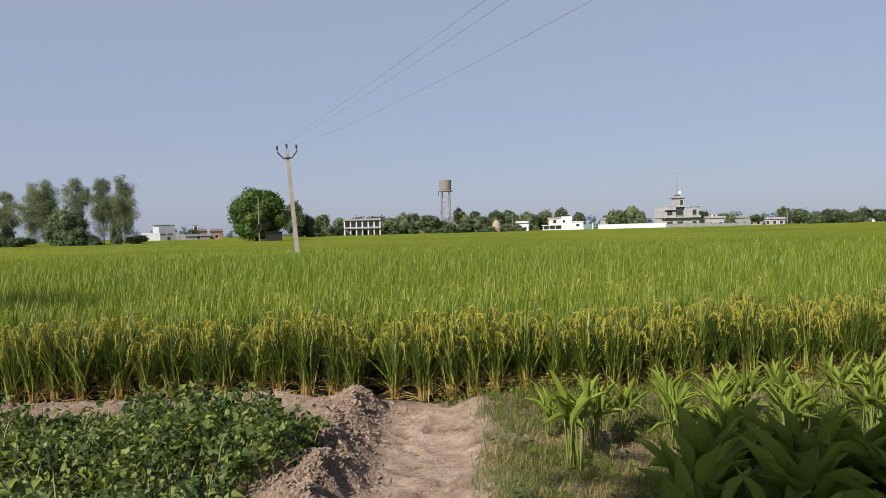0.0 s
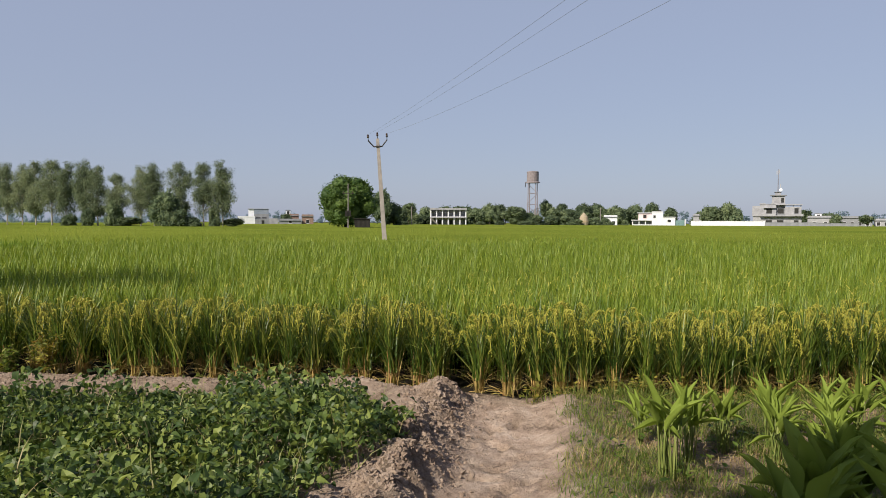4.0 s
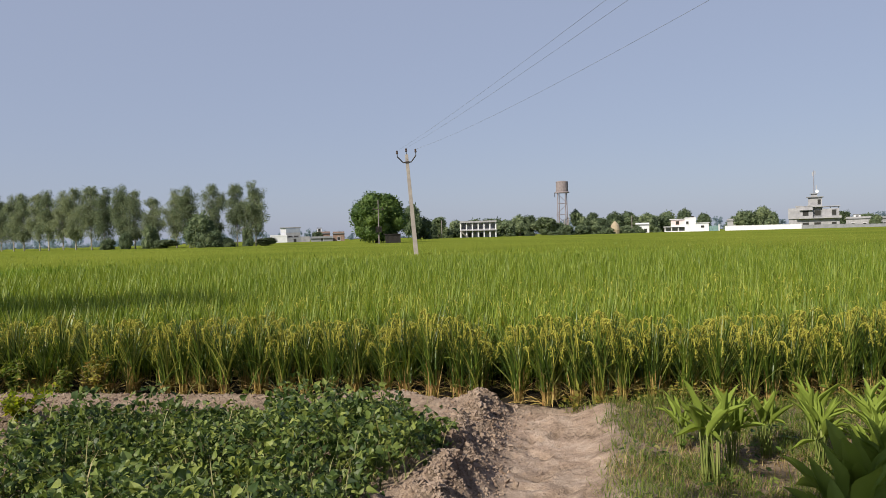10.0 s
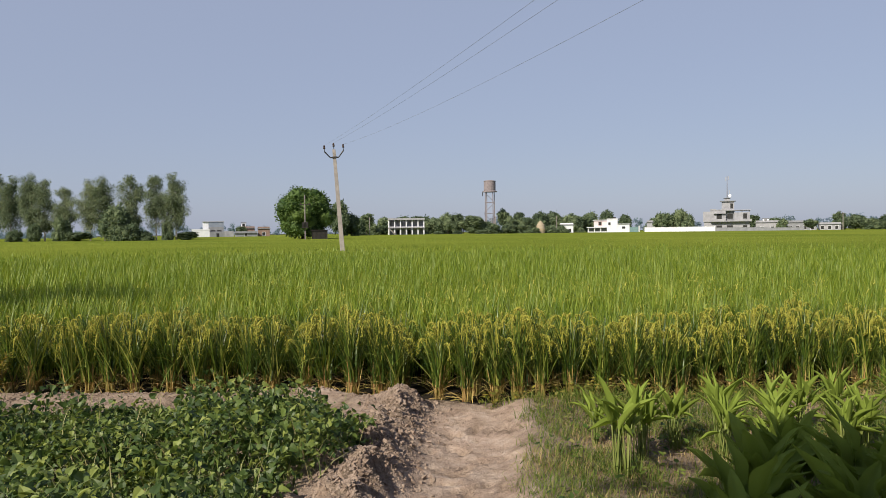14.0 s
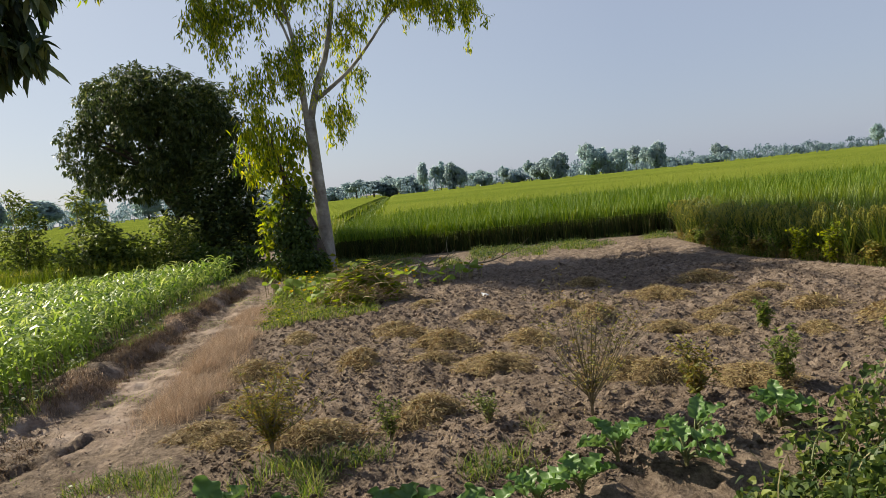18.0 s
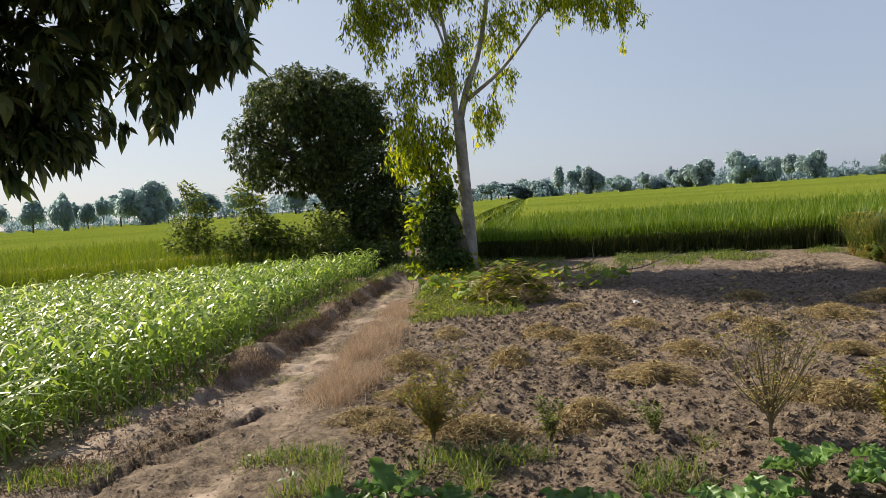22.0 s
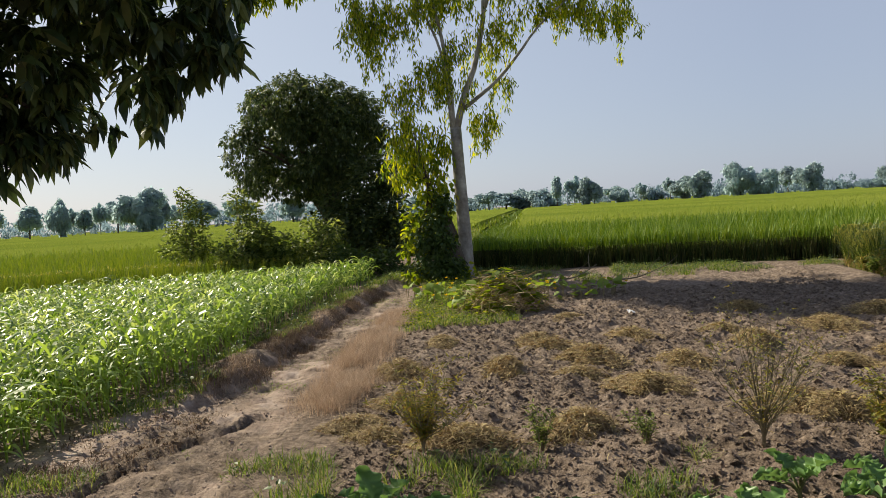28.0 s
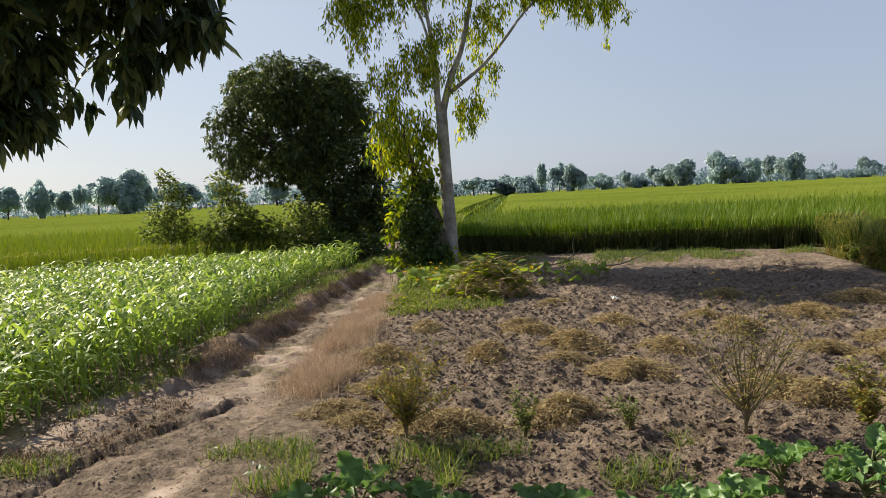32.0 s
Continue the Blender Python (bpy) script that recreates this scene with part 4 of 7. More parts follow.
def tree_parts(rng, height, size, base, lobe, lobes, count, leaf, radius, mat, bark, template=CARD, hang=0.0, width=0.55, low=-0.8, heart=0.0):
    """Meshes of one tree: trunk with limbs, and a crown of half sizes size round base height."""
    c, r = lobes_in(rng, lobes, size, lobe, low)
    c[:, 2] += base
    tr = [tube(bend([(0, 0, -0.1), (rng.normal(0, 0.08), rng.normal(0, 0.08), base * 0.5), (0, 0, base)], 7), np.linspace(radius, radius * 0.5, 7))]
    for i in range(min(lobes, 9)):
        s = np.array([0, 0, base * rng.uniform(0.35, 0.8)])
        mid = s * 0.5 + c[i] * 0.5 + rng.normal(0, 0.15, 3)
        tr.append(tube(bend([s, mid, c[i]], 6), np.linspace(radius * 0.42, radius * 0.12, 6), 5))
    leaves = [crown_chunk(rng, c, r, count, leaf, template, width, hang)]
    if heart:
        leaves.append(scatter(LUMP, c, turns(rng.uniform(0, 6.28, lobes), rng.uniform(-0.5, 0.5, lobes), np.zeros(lobes)), (r * heart)[:, None]))
    return np_mesh("trunk", [(*t, 0) for t in tr], bark, True), np_mesh("crown", leaves, mat)


def make_tree(name, label, meshes, m, category="tree", group="", scale=1.0):
    t = thing(name, label, category, group, m=m)
    part("trunk", meshes[0], t)
    part("crown", meshes[1], t)
    t.scale = (scale, scale, scale)
    return t


# the big mango beyond the millet
def mango_tree():
    rng = np.random.default_rng(31)
    u = unit(rng.normal(size=(96, 3)))
    u[:, 2] = np.maximum(u[:, 2], -0.82)
    c = u * rng.uniform(0.76, 1.0, (96, 1)) * np.array([2.05, 2.45, 1.85]) + (0, -0.38, 4.0)
    r = rng.uniform(0.28, 0.62, 96)
    inner = np.clip(rng.normal(0, 0.8, (30, 3)), -1.2, 0.75) + (0, -0.25, 3.7)
    trunk = [tube(bend([(0, 0, -0.1), (0.06, -0.05, 1.0), (0, 0, 2.4)], 7), np.linspace(0.24, 0.15, 7))]
    for q in c[:22]:
        trunk.append(tube(bend([(0, 0, 1.5), q * [0.4, 0.4, 0.5] + (0, 0, 1.2), q], 7), np.linspace(0.10, 0.02, 7), 5))
    crown = [whorl_chunk(rng, c, r, 8200, 8, 0.135, 0.30, 0.6), whorl_chunk(rng, inner, np.full(30, 0.8), 330, 8, 0.24, 0.5)]
    t = thing("mango_tree", "large round mango tree with dark dense foliage", "tree", m=at_ground(-21.9, -2.0))
    part("trunk", np_mesh("trunk", trunk, BARK, True), t)
    part("crown", np_mesh("crown", crown, MANGO), t)


mango_tree()


# round tree far out in the paddy
def round_tree():
    rng = np.random.default_rng(32)
    m = tree_parts(rng, 8, (4.0, 4.0, 3.5), 4.6, 1.35, 95, 36000, 0.27, 0.35, ROUND, BARK, width=0.7, low=-0.9, heart=0.8)
    make_tree("shade_tree", "round dense green shade tree at the paddy's far side", m, pose(-9.6, 110, 0), scale=1.05)


round_tree()


# eucalyptus grove
def grove():
    rng = np.random.default_rng(33)
    kinds = []
    for k in range(4):
        zs = np.sort(rng.uniform(2.9, 10.7, 64))
        w = np.interp(zs, [2.6, 5.0, 8.0, 10.6], [0.6, 1.2, 1.15, 0.45])
        c = np.stack([rng.normal(0, 0.72, 64) * w, rng.normal(0, 0.72, 64) * w, zs], -1)
        r = np.interp(zs, [2.6, 6, 10.6], [0.75, 1.15, 0.65]) * rng.uniform(0.7, 1.15, 64)
        trunk = [tube(bend([(0, 0, -0.2), (rng.normal(0, 0.1), 0.05, 5), (rng.normal(0, 0.2), 0, 9.5)], 8), np.linspace(0.13, 0.03, 8), 6)]
        for i in range(0, 64, 5):
            trunk.append(tube([(0, 0, c[i, 2] - 1.2), c[i]], [0.06, 0.02], 4))
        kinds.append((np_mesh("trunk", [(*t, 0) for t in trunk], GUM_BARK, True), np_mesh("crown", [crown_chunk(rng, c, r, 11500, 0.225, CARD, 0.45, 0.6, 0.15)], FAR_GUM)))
    spots = [(-30.4, 117, 1.0), (-33.6, 117.5, 0.98), (-38.2, 120, 1.02), (-42.8, 121, 0.98), (-45.4, 122, 0.95), (-50.5, 125, 0.86), (-54.5, 126.5, 1.0), (-57.2, 128, 0.98), (-62, 131, 0.97), (-65.5, 133, 1.02), (-70, 136, 1.03), (-74, 139, 0.98), (-78.5, 142, 1.02), (-82, 145, 1.0), (-87, 148, 1.04), (-91, 151, 1.0), (-95.5, 154, 1.02), (-100, 157, 1.04), (-103.5, 159, 1.0)]
    for i, (x, y, s) in enumerate(spots):
        make_tree("eucalyptus_tree", "slender eucalyptus tree with pale trunk and feathery crown", kinds[i % 4], pose(x, y, 0, rz=i * 67), group="eucalyptus grove", scale=s * (1.06 if i < 7 else 1.16))


grove()


# the eucalyptus by the track
def track_eucalyptus():
    rng = np.random.default_rng(34)
    t = thing("eucalyptus_tree", "tall eucalyptus with smooth pale trunk, forked, drooping yellow-green leaves", "tree", m=at_ground(-16.3, 1.62))
    limbs = [
        ([(0, -0.04, -0.1), (0, -0.06, 1.0), (0.0, -0.10, 2.2), (0.0, -0.13, 3.5)], 0.17, 0.13),
        ([(0, -0.15, 3.3), (0.0, 0.10, 4.2), (0.0, 0.42, 5.0), (0.0, 0.70, 6.5), (0, 0.6, 9.2), (0.1, 0.5, 11.4)], 0.09, 0.02),
        ([(0, -0.18, 3.3), (0.1, -0.22, 4.4), (0.05, -0.30, 5.3), (0.0, -0.5, 6.4), (0.0, -1.0, 8.5)], 0.07, 0.02),
        ([(0, -0.20, 3.4), (0.2, -0.30, 4.6), (0.1, -0.50, 5.6), (0.3, -1.3, 7.2)], 0.05, 0.015),
        ([(0, 0.05, 3.9), (0.1, 0.85, 4.5), (0.2, 1.40, 5.1), (0.3, 1.9, 5.7), (0.4, 2.9, 6.5)], 0.05, 0.015),
        ([(0, 0.7, 6.2), (-0.4, 1.2, 7.6), (-0.6, 1.9, 8.8)], 0.05, 0.012),
        ([(0, 0.6, 7.0), (1.2, -0.6, 8.0), (2.4, -1.4, 8.6)], 0.06, 0.012),
        ([(0, 0.6, 7.6), (1.2, 0.9, 8.4), (2.3, 1.1, 9.0)], 0.06, 0.012),
        ([(0, -0.5, 6.4), (1.0, -1.6, 7.4), (2.2, -2.3, 7.7)], 0.05, 0.012),
        # unseen limbs added to carry the foliage that shades the plot
        ([(0, -0.6, 6.6), (0.4, -2.2, 7.6), (0.6, -4.2, 8.4)], 0.05, 0.012),
        ([(0, -1.0, 8.4), (-0.6, -3.2, 8.5), (-1.0, -6.0, 8.7)], 0.05, 0.012),
        ([(0, -0.9, 8.2), (-1.8, -3.0, 8.6), (-3.6, -5.2, 8.9)], 0.06, 0.012),
        ([(-0.9, -2.0, 8.4), (-2.4, -2.6, 8.7), (-4.4, -4.2, 8.9)], 0.04, 0.01),
    ]
    part("trunk", np_mesh("trunk", [(*tube(bend(p, 12), np.linspace(a, b, 12), 9), 0) for p, a, b in limbs], GUM_BARK, True), t, "smooth pale peeling trunk")
    # clumps of hanging sprays: across, height, half sizes, sprays
    low = [(-2.1, 6.0, 0.40, 0.55, 34), (-1.95, 5.35, 0.20, 0.30, 9), (-1.25, 5.95, 0.42, 0.45, 18), (-0.75, 6.25, 0.4, 0.25, 10), (-0.15, 6.35, 0.5, 0.25, 18), (0.35, 5.6, 0.18, 0.5, 6),
           (-0.55, 4.60, 0.40, 0.50, 28), (-1.35, 4.15, 0.26, 0.65, 17), (-0.05, 5.0, 0.2, 0.45, 7), (0.30, 4.35, 0.12, 0.25, 3), (1.10, 5.75, 0.38, 0.35, 14), (0.95, 5.1, 0.26, 0.30, 6), (1.10, 4.35, 0.14, 0.16, 4)]
    low += [(2.1, 6.1, 0.5, 0.28, 18), (2.9, 6.05, 0.5, 0.32, 20), (3.6, 5.95, 0.35, 0.42, 16), (3.85, 5.5, 0.12, 0.2, 4), (0.55, 3.60, 0.26, 0.26, 13), (-1.30, 3.2, 0.36, 0.34, 19), (-0.75, 3.0, 0.36, 0.40, 17), (-1.35, 2.65, 0.34, 0.28, 15), (-0.75, 2.2, 0.28, 0.30, 9)]
    clumps = [(rng.normal(0.1, 0.3), y + rng.uniform(-a, a), z + rng.uniform(-b, b), 0.0) for y, z, a, b, n in low for k in range(n)]
    # the closed upper crown
    high = np.concatenate([rng.normal(c, (sd, sd, up), (n, 3)) for c, sd, up, n in (((0.25, -0.25, 11.6), 0.60, 0.4, 190), ((-0.7, 0.7, 10.5), 0.72, 0.5, 180), ((-0.5, 0.5, 9.2), 0.75, 0.5, 90), ((-0.4, 0.4, 7.7), 0.65, 0.3, 50), ((0.3, 2.4, 7.6), 0.5, 0.3, 40))])
    # an unseen bough added over the back paddy, placed to shade the plot
    back = rng.uniform(3.3, 7.5, 240)
    side = rng.uniform(0.0, 1.0, 240) * (3.5 - 0.42 * (back - 3.3))
    shade_bough = np.stack([0.72 * side - 0.69 * back, -0.69 * side - 0.72 * back, rng.normal(8.7, 0.25, 240)], -1)
    clumps += [(x, y, max(z, 7.2), 1.0) for x, y, z in np.concatenate([high, shade_bough])]
    chunks, twigs = [], []
    for x, y, z, big in clumps:
        s = np.array([x, y, z + 0.2])
        e = s + np.array([rng.normal(0, 0.12), rng.normal(0, 0.14), -rng.uniform(0.30, 0.70) * (1 + 0.4 * big)])
        q = bend([s, (s + e) / 2 + rng.normal(0, 0.06, 3), e], 8)
        twigs.append((*tube(q, np.linspace(0.007, 0.002, 8), 3), 0))
        loose = 0.35 if z < 3.5 and y < 0 else 0.0
        n = 36 if loose else 64
        along = rng.integers(0, 8, n)
        p = q[along] + rng.normal(0, 1, (n, 3)) * (0.085 - 0.006 * along[:, None]) * (1 + 0.9 * big + loose)
        ln = rng.uniform(0.085, 0.155, n) * (1 + 1.0 * big + loose)
        chunks.append(scatter(SPRIG, p, turns(rng.uniform(0, 6.28, n), rng.normal(-1.05, 0.35, n), rng.uniform(-1, 1, n)), np.stack([ln * 0.24, ln, ln], -1)))
    part("crown", np_mesh("crown", chunks, GUM), t, "drooping yellow-green leaves in hanging sprays")
    tagged(part("fine_branching", np_mesh("fine_branching", twigs, TWIG), t), kind="stuff")


track_eucalyptus()


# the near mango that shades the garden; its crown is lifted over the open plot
def near_mango():
    rng = np.random.default_rng(35)
    t = thing("mango_tree", "shading mango tree with low dark boughs of long leaves", "tree", m=at_ground(-3.2, -5.0))
    c, r = lobes_in(rng, 170, (3.8, 3.7, 1.8), 0.62, -0.45)
    c += np.array([-3.6, -3.7, 4.6])
    # clumps below a sightline from eye height at the origin are dropped
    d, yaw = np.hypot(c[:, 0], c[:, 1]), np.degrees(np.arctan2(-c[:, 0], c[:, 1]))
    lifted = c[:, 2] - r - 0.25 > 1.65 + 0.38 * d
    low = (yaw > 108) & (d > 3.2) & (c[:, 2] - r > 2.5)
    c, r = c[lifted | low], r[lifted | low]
    # unseen clumps added overhead to keep sun and sky off the turmeric
    over = np.stack([rng.uniform(-2.5, 0.5, 26), rng.uniform(-2.9, -1.3, 26), rng.uniform(4.4, 5.2, 26)], -1)
    over = np.concatenate([over, np.stack([rng.uniform(0.9, 5.2, 46), rng.uniform(-0.8, 0.9, 46), rng.uniform(2.9, 3.2, 46)], -1), np.stack([rng.uniform(3.6, 6.2, 30), rng.uniform(0.3, 3.0, 30), rng.uniform(3.8, 4.5, 30)], -1), np.stack([rng.uniform(-0.6, 5.0, 34), rng.uniform(-4.0, -0.4, 34), rng.uniform(2.9, 3.5, 34)], -1)])
    # more added clumps, set to shade the nearer brassicas
    side = np.stack([rng.uniform(-7.8, -5.6, 16), rng.uniform(-4.9, -3.3, 16), rng.uniform(4.3, 5.0, 16)], -1)
    c, r = np.concatenate([c, over, side]), np.concatenate([r, np.full(len(over) + len(side), 0.55)])
    # a closed unseen layer, added to cast the turmeric's shade
    shade_cover = np.stack([rng.uniform(-2.5, 0.6, 44), rng.uniform(-2.95, -1.05, 44), rng.normal(4.9, 0.12, 44)], -1)
    hang = np.array([(-4.4, -2.07, 2.16), (-4.4, -2.13, 2.36), (-4.4, -1.76, 2.20), (-4.45, -1.06, 2.66), (-4.3, -2.36, 2.11), (-4.3, -2.20, 2.12), (-4.35, -2.30, 2.34), (-4.4, -2.20, 2.25), (-4.35, -2.02, 2.30), (-4.4, -1.92, 2.46), (-4.3, -1.98, 2.52), (-4.5, -1.74, 2.72), (-4.4, -1.42, 2.42), (-4.5, -1.36, 2.50), (-4.5, -1.20, 2.55), (-4.4, -1.10, 2.70), (-4.6, -1.40, 2.76), (-4.5, -1.16, 2.88), (-4.4, -1.60, 2.92), (-4.3, -1.9, 2.9), (-4.5, -1.02, 2.98), (-4.4, -2.2, 2.7), (-4.3, -2.30, 2.24), (-4.2, -2.45, 2.32), (-4.2, -2.3, 2.48), (-4.1, -2.6, 2.46)])
    a = np.radians(rng.uniform(108, 134, 44))
    q = rng.uniform(4.4, 5.8, 44)
    curtain = np.stack([-np.sin(a) * q, np.cos(a) * q, rng.uniform(2.75, 3.9, 44)], -1)
    c, r = np.concatenate([c, curtain]), np.concatenate([r, np.full(44, 0.36)])
    origin = np.array([-3.2, -5.0, 0.0])
    limbs = [tube(bend([(0, 0, -0.2), (0.1, 0.1, 1.2), (0.0, 0.3, 2.4)], 6), np.linspace(0.26, 0.2, 6), 9)]
    for q in list(c[:16]) + list(hang[5:9]):
        q = q - origin
        limbs.append(tube(bend([(0.0, 0.3, 2.2), (q + (0.0, 0.3, 2.8)) / 2 + (0, 0, 0.5), q], 8), np.linspace(0.06, 0.010, 8), 6))
    part("trunk", np_mesh("trunk", [(*q, 0) for q in limbs], BARK, True), t)
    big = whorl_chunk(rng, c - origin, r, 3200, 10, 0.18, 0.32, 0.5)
    drooping = whorl_chunk(rng, hang + (0, 0, 0.05) - origin, np.where(np.arange(len(hang)) == 2, 0.05, rng.uniform(0.07, 0.16, len(hang))), 280, 9, 0.145, 0.31, 0.7, LANCE)
    roof = whorl_chunk(rng, shade_cover - origin, np.full(len(shade_cover), 0.42), 2200, 10, 0.21, 0.36, 0.5)
    dense = whorl_chunk(rng, np.concatenate([over, curtain]) - origin, np.full(len(over) + len(curtain), 0.46), 7400, 10, 0.155, 0.34, 0.55)
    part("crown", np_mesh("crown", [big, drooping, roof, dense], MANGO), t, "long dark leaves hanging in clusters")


near_mango()

# ---------- distant trees ----------
def far_kinds(mat, seed, hang=0.0):
    rng = np.random.default_rng(seed)
    broad = tree_parts(rng, 10, (4.0, 4.0, 4.0), 4.9, 1.5, 40, 4000, 0.70, 0.30, mat, BARK, low=-0.95, hang=hang, heart=0.78)
    tall = tree_parts(rng, 10, (2.0, 2.0, 3.3), 6.2, 1.05, 26, 2400, 0.60, 0.16, mat, BARK, low=-0.95, hang=hang, heart=0.78)
    airy = tree_parts(rng, 10, (3.5, 3.5, 3.0), 6.5, 1.1, 24, 2400, 0.60, 0.16, mat, BARK, low=-0.9, hang=hang, heart=0.78)
    low = tree_parts(rng, 10, (4.7, 4.7, 4.3), 4.2, 1.6, 40, 4000, 0.76, 0.3, mat, BARK, low=-1.0, hang=hang, heart=0.78)
    return {"broad": (broad, 10.0), "tall": (tall, 5.2), "airy": (airy, 8.6), "low": (low, 12.0)}


def plant_far(kinds, rows, label, group, order, wider=1.0, taller=1.0):
    """Rows of x, y, height, width; the kinds of crown in turn."""
    for i, (x, y, h, w) in enumerate(rows):
        me, wide = kinds[order[i % len(order)]]
        t = make_tree("tree", label, me, pose(x, y, 0, rz=i * 73.0), group=group)
        t.scale = (w * wider / wide, w * wider / wide, h * taller / 10.0)


# the second set of trees carries the haze in its leaf colour
GREENS, HAZE_TREES = far_kinds(FAR_LEAF, 51), far_kinds(FAR_BLUE, 52, 1.0)
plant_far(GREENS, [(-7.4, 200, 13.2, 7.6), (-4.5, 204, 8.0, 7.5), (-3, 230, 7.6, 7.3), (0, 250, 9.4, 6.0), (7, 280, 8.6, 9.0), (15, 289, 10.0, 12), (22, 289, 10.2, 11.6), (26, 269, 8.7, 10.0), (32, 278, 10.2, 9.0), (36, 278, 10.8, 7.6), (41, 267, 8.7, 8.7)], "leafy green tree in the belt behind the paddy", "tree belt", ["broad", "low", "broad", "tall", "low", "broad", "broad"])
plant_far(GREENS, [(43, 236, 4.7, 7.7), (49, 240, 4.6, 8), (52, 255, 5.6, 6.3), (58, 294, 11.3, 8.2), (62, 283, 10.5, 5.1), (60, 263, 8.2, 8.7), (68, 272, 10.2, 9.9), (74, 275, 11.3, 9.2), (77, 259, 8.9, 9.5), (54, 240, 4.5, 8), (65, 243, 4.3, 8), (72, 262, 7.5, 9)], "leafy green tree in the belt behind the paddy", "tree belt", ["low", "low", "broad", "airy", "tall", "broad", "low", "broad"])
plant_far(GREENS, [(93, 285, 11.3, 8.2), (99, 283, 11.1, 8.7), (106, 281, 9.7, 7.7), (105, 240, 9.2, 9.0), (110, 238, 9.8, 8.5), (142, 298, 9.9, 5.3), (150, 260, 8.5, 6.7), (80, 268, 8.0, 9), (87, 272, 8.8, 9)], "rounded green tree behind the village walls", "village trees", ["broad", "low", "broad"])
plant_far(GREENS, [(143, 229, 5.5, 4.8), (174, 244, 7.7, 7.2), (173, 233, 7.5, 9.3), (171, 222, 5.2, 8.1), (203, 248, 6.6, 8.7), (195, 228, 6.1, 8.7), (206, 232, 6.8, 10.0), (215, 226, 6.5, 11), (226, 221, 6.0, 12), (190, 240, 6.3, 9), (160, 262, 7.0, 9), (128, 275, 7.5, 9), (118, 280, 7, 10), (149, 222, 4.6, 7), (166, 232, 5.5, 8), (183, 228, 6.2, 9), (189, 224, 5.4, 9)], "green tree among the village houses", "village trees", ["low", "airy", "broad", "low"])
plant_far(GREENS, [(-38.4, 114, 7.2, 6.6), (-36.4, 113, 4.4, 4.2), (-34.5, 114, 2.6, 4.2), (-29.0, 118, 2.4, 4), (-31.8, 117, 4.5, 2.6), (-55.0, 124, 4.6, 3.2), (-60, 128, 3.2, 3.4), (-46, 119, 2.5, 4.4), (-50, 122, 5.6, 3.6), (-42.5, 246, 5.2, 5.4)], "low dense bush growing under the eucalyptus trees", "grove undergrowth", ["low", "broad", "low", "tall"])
plant_far(HAZE_TREES, [(-206, 218, 8.7, 4.8), (-189, 178, 3.9, 5.0), (-185, 137, 6.5, 5.9), (-185, 133, 3.6, 4.8), (-204, 126, 9.3, 8.5), (-212, 124, 9.0, 5.9), (-227, 147, 4.8, 10.8), (-191, 98, 10.1, 9.7), (-186, 102, 8.7, 7.8), (-192, 86, 8.4, 8.4), (-198, 84, 7.2, 6.9), (-204, 83, 7.8, 4.2)], "hazy tree on the far field edge", "far field trees", ["tall", "airy", "broad", "low", "broad", "tall", "low", "broad", "low", "broad", "broad", "airy"], 1.25, 1.08)
plant_far(HAZE_TREES, [(-212, 77, 6.9, 4.0), (-215, 82, 4.6, 7.4), (-223, 73, 6.5, 7.6), (-207, 59, 8.8, 7.6), (-211, 56, 10.3, 6.0), (-209, 50, 9.8, 3.8), (-225, 50, 7.1, 11.1), (-236, 46, 7.2, 9.6), (-228, 32, 7.2, 11.1), (-231, 43, 6.2, 9.4), (-225, 46, 6.7, 5.5), (-205, 68, 5.5, 6), (-218, 64, 5.8, 8), (-230, 38, 6, 9), (-232, 24, 6, 10)], "hazy tree on the far field edge", "far field trees", ["airy", "broad", "airy", "broad", "airy", "tall", "low", "broad"], 1.25, 1.08)
plant_far(HAZE_TREES, [(-161, -55, 10.5, 10.9), (-167, -52, 8.7, 2.8), (-173, -65, 8.9, 8.9), (-158, -63, 8.1, 3.3), (-162, -68, 6.6, 3.4), (-165, -72, 7.5, 3.5), (-146, -66, 8.4, 4.6), (-223, -58, 9.5, 11.1), (-147, -31, 7.2, 7.2), (-192, -58, 7.7, 6.4), (-150, -74, 7.5, 5), (-155, -84, 8, 6), (-148, -92, 7.5, 6), (-220, -30, 8, 9), (-226, -12, 7.5, 10), (-228, 8, 7, 11)], "hazy tree beyond the back paddy", "far field trees", ["broad", "tall", "airy", "airy", "tall", "airy"], 1.25, 1.08)
plant_far(GREENS, [(56.0, 231, 3.2, 5.5), (62.5, 231, 2.8, 5), (66.5, 236, 3.8, 5), (69.2, 240, 2.6, 3.2), (74.6, 240, 3.0, 3.6), (38, 228, 2.6, 6), (30, 231, 2.2, 5), (24, 236, 2.4, 5), (-2, 225, 2.2, 5)], "low bushy green tree at the paddy's far edge", "tree belt", ["low", "broad"])
rb = np.random.default_rng(54)
FILL = [(x, float(y), h * rb.uniform(0.85, 1.15), rb.uniform(6, 9)) for x, y, h in zip(list(range(2, 50, 4)) + list(range(54, 84, 4)), rb.uniform(258, 276, 20), [5.5, 6, 7, 6, 7, 7.5, 7, 6.5, 7, 6, 6, 6.5, 7, 7.5, 8, 7.5, 8, 7, 8, 7.5])]
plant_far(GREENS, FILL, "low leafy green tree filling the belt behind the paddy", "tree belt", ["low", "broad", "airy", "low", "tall"])
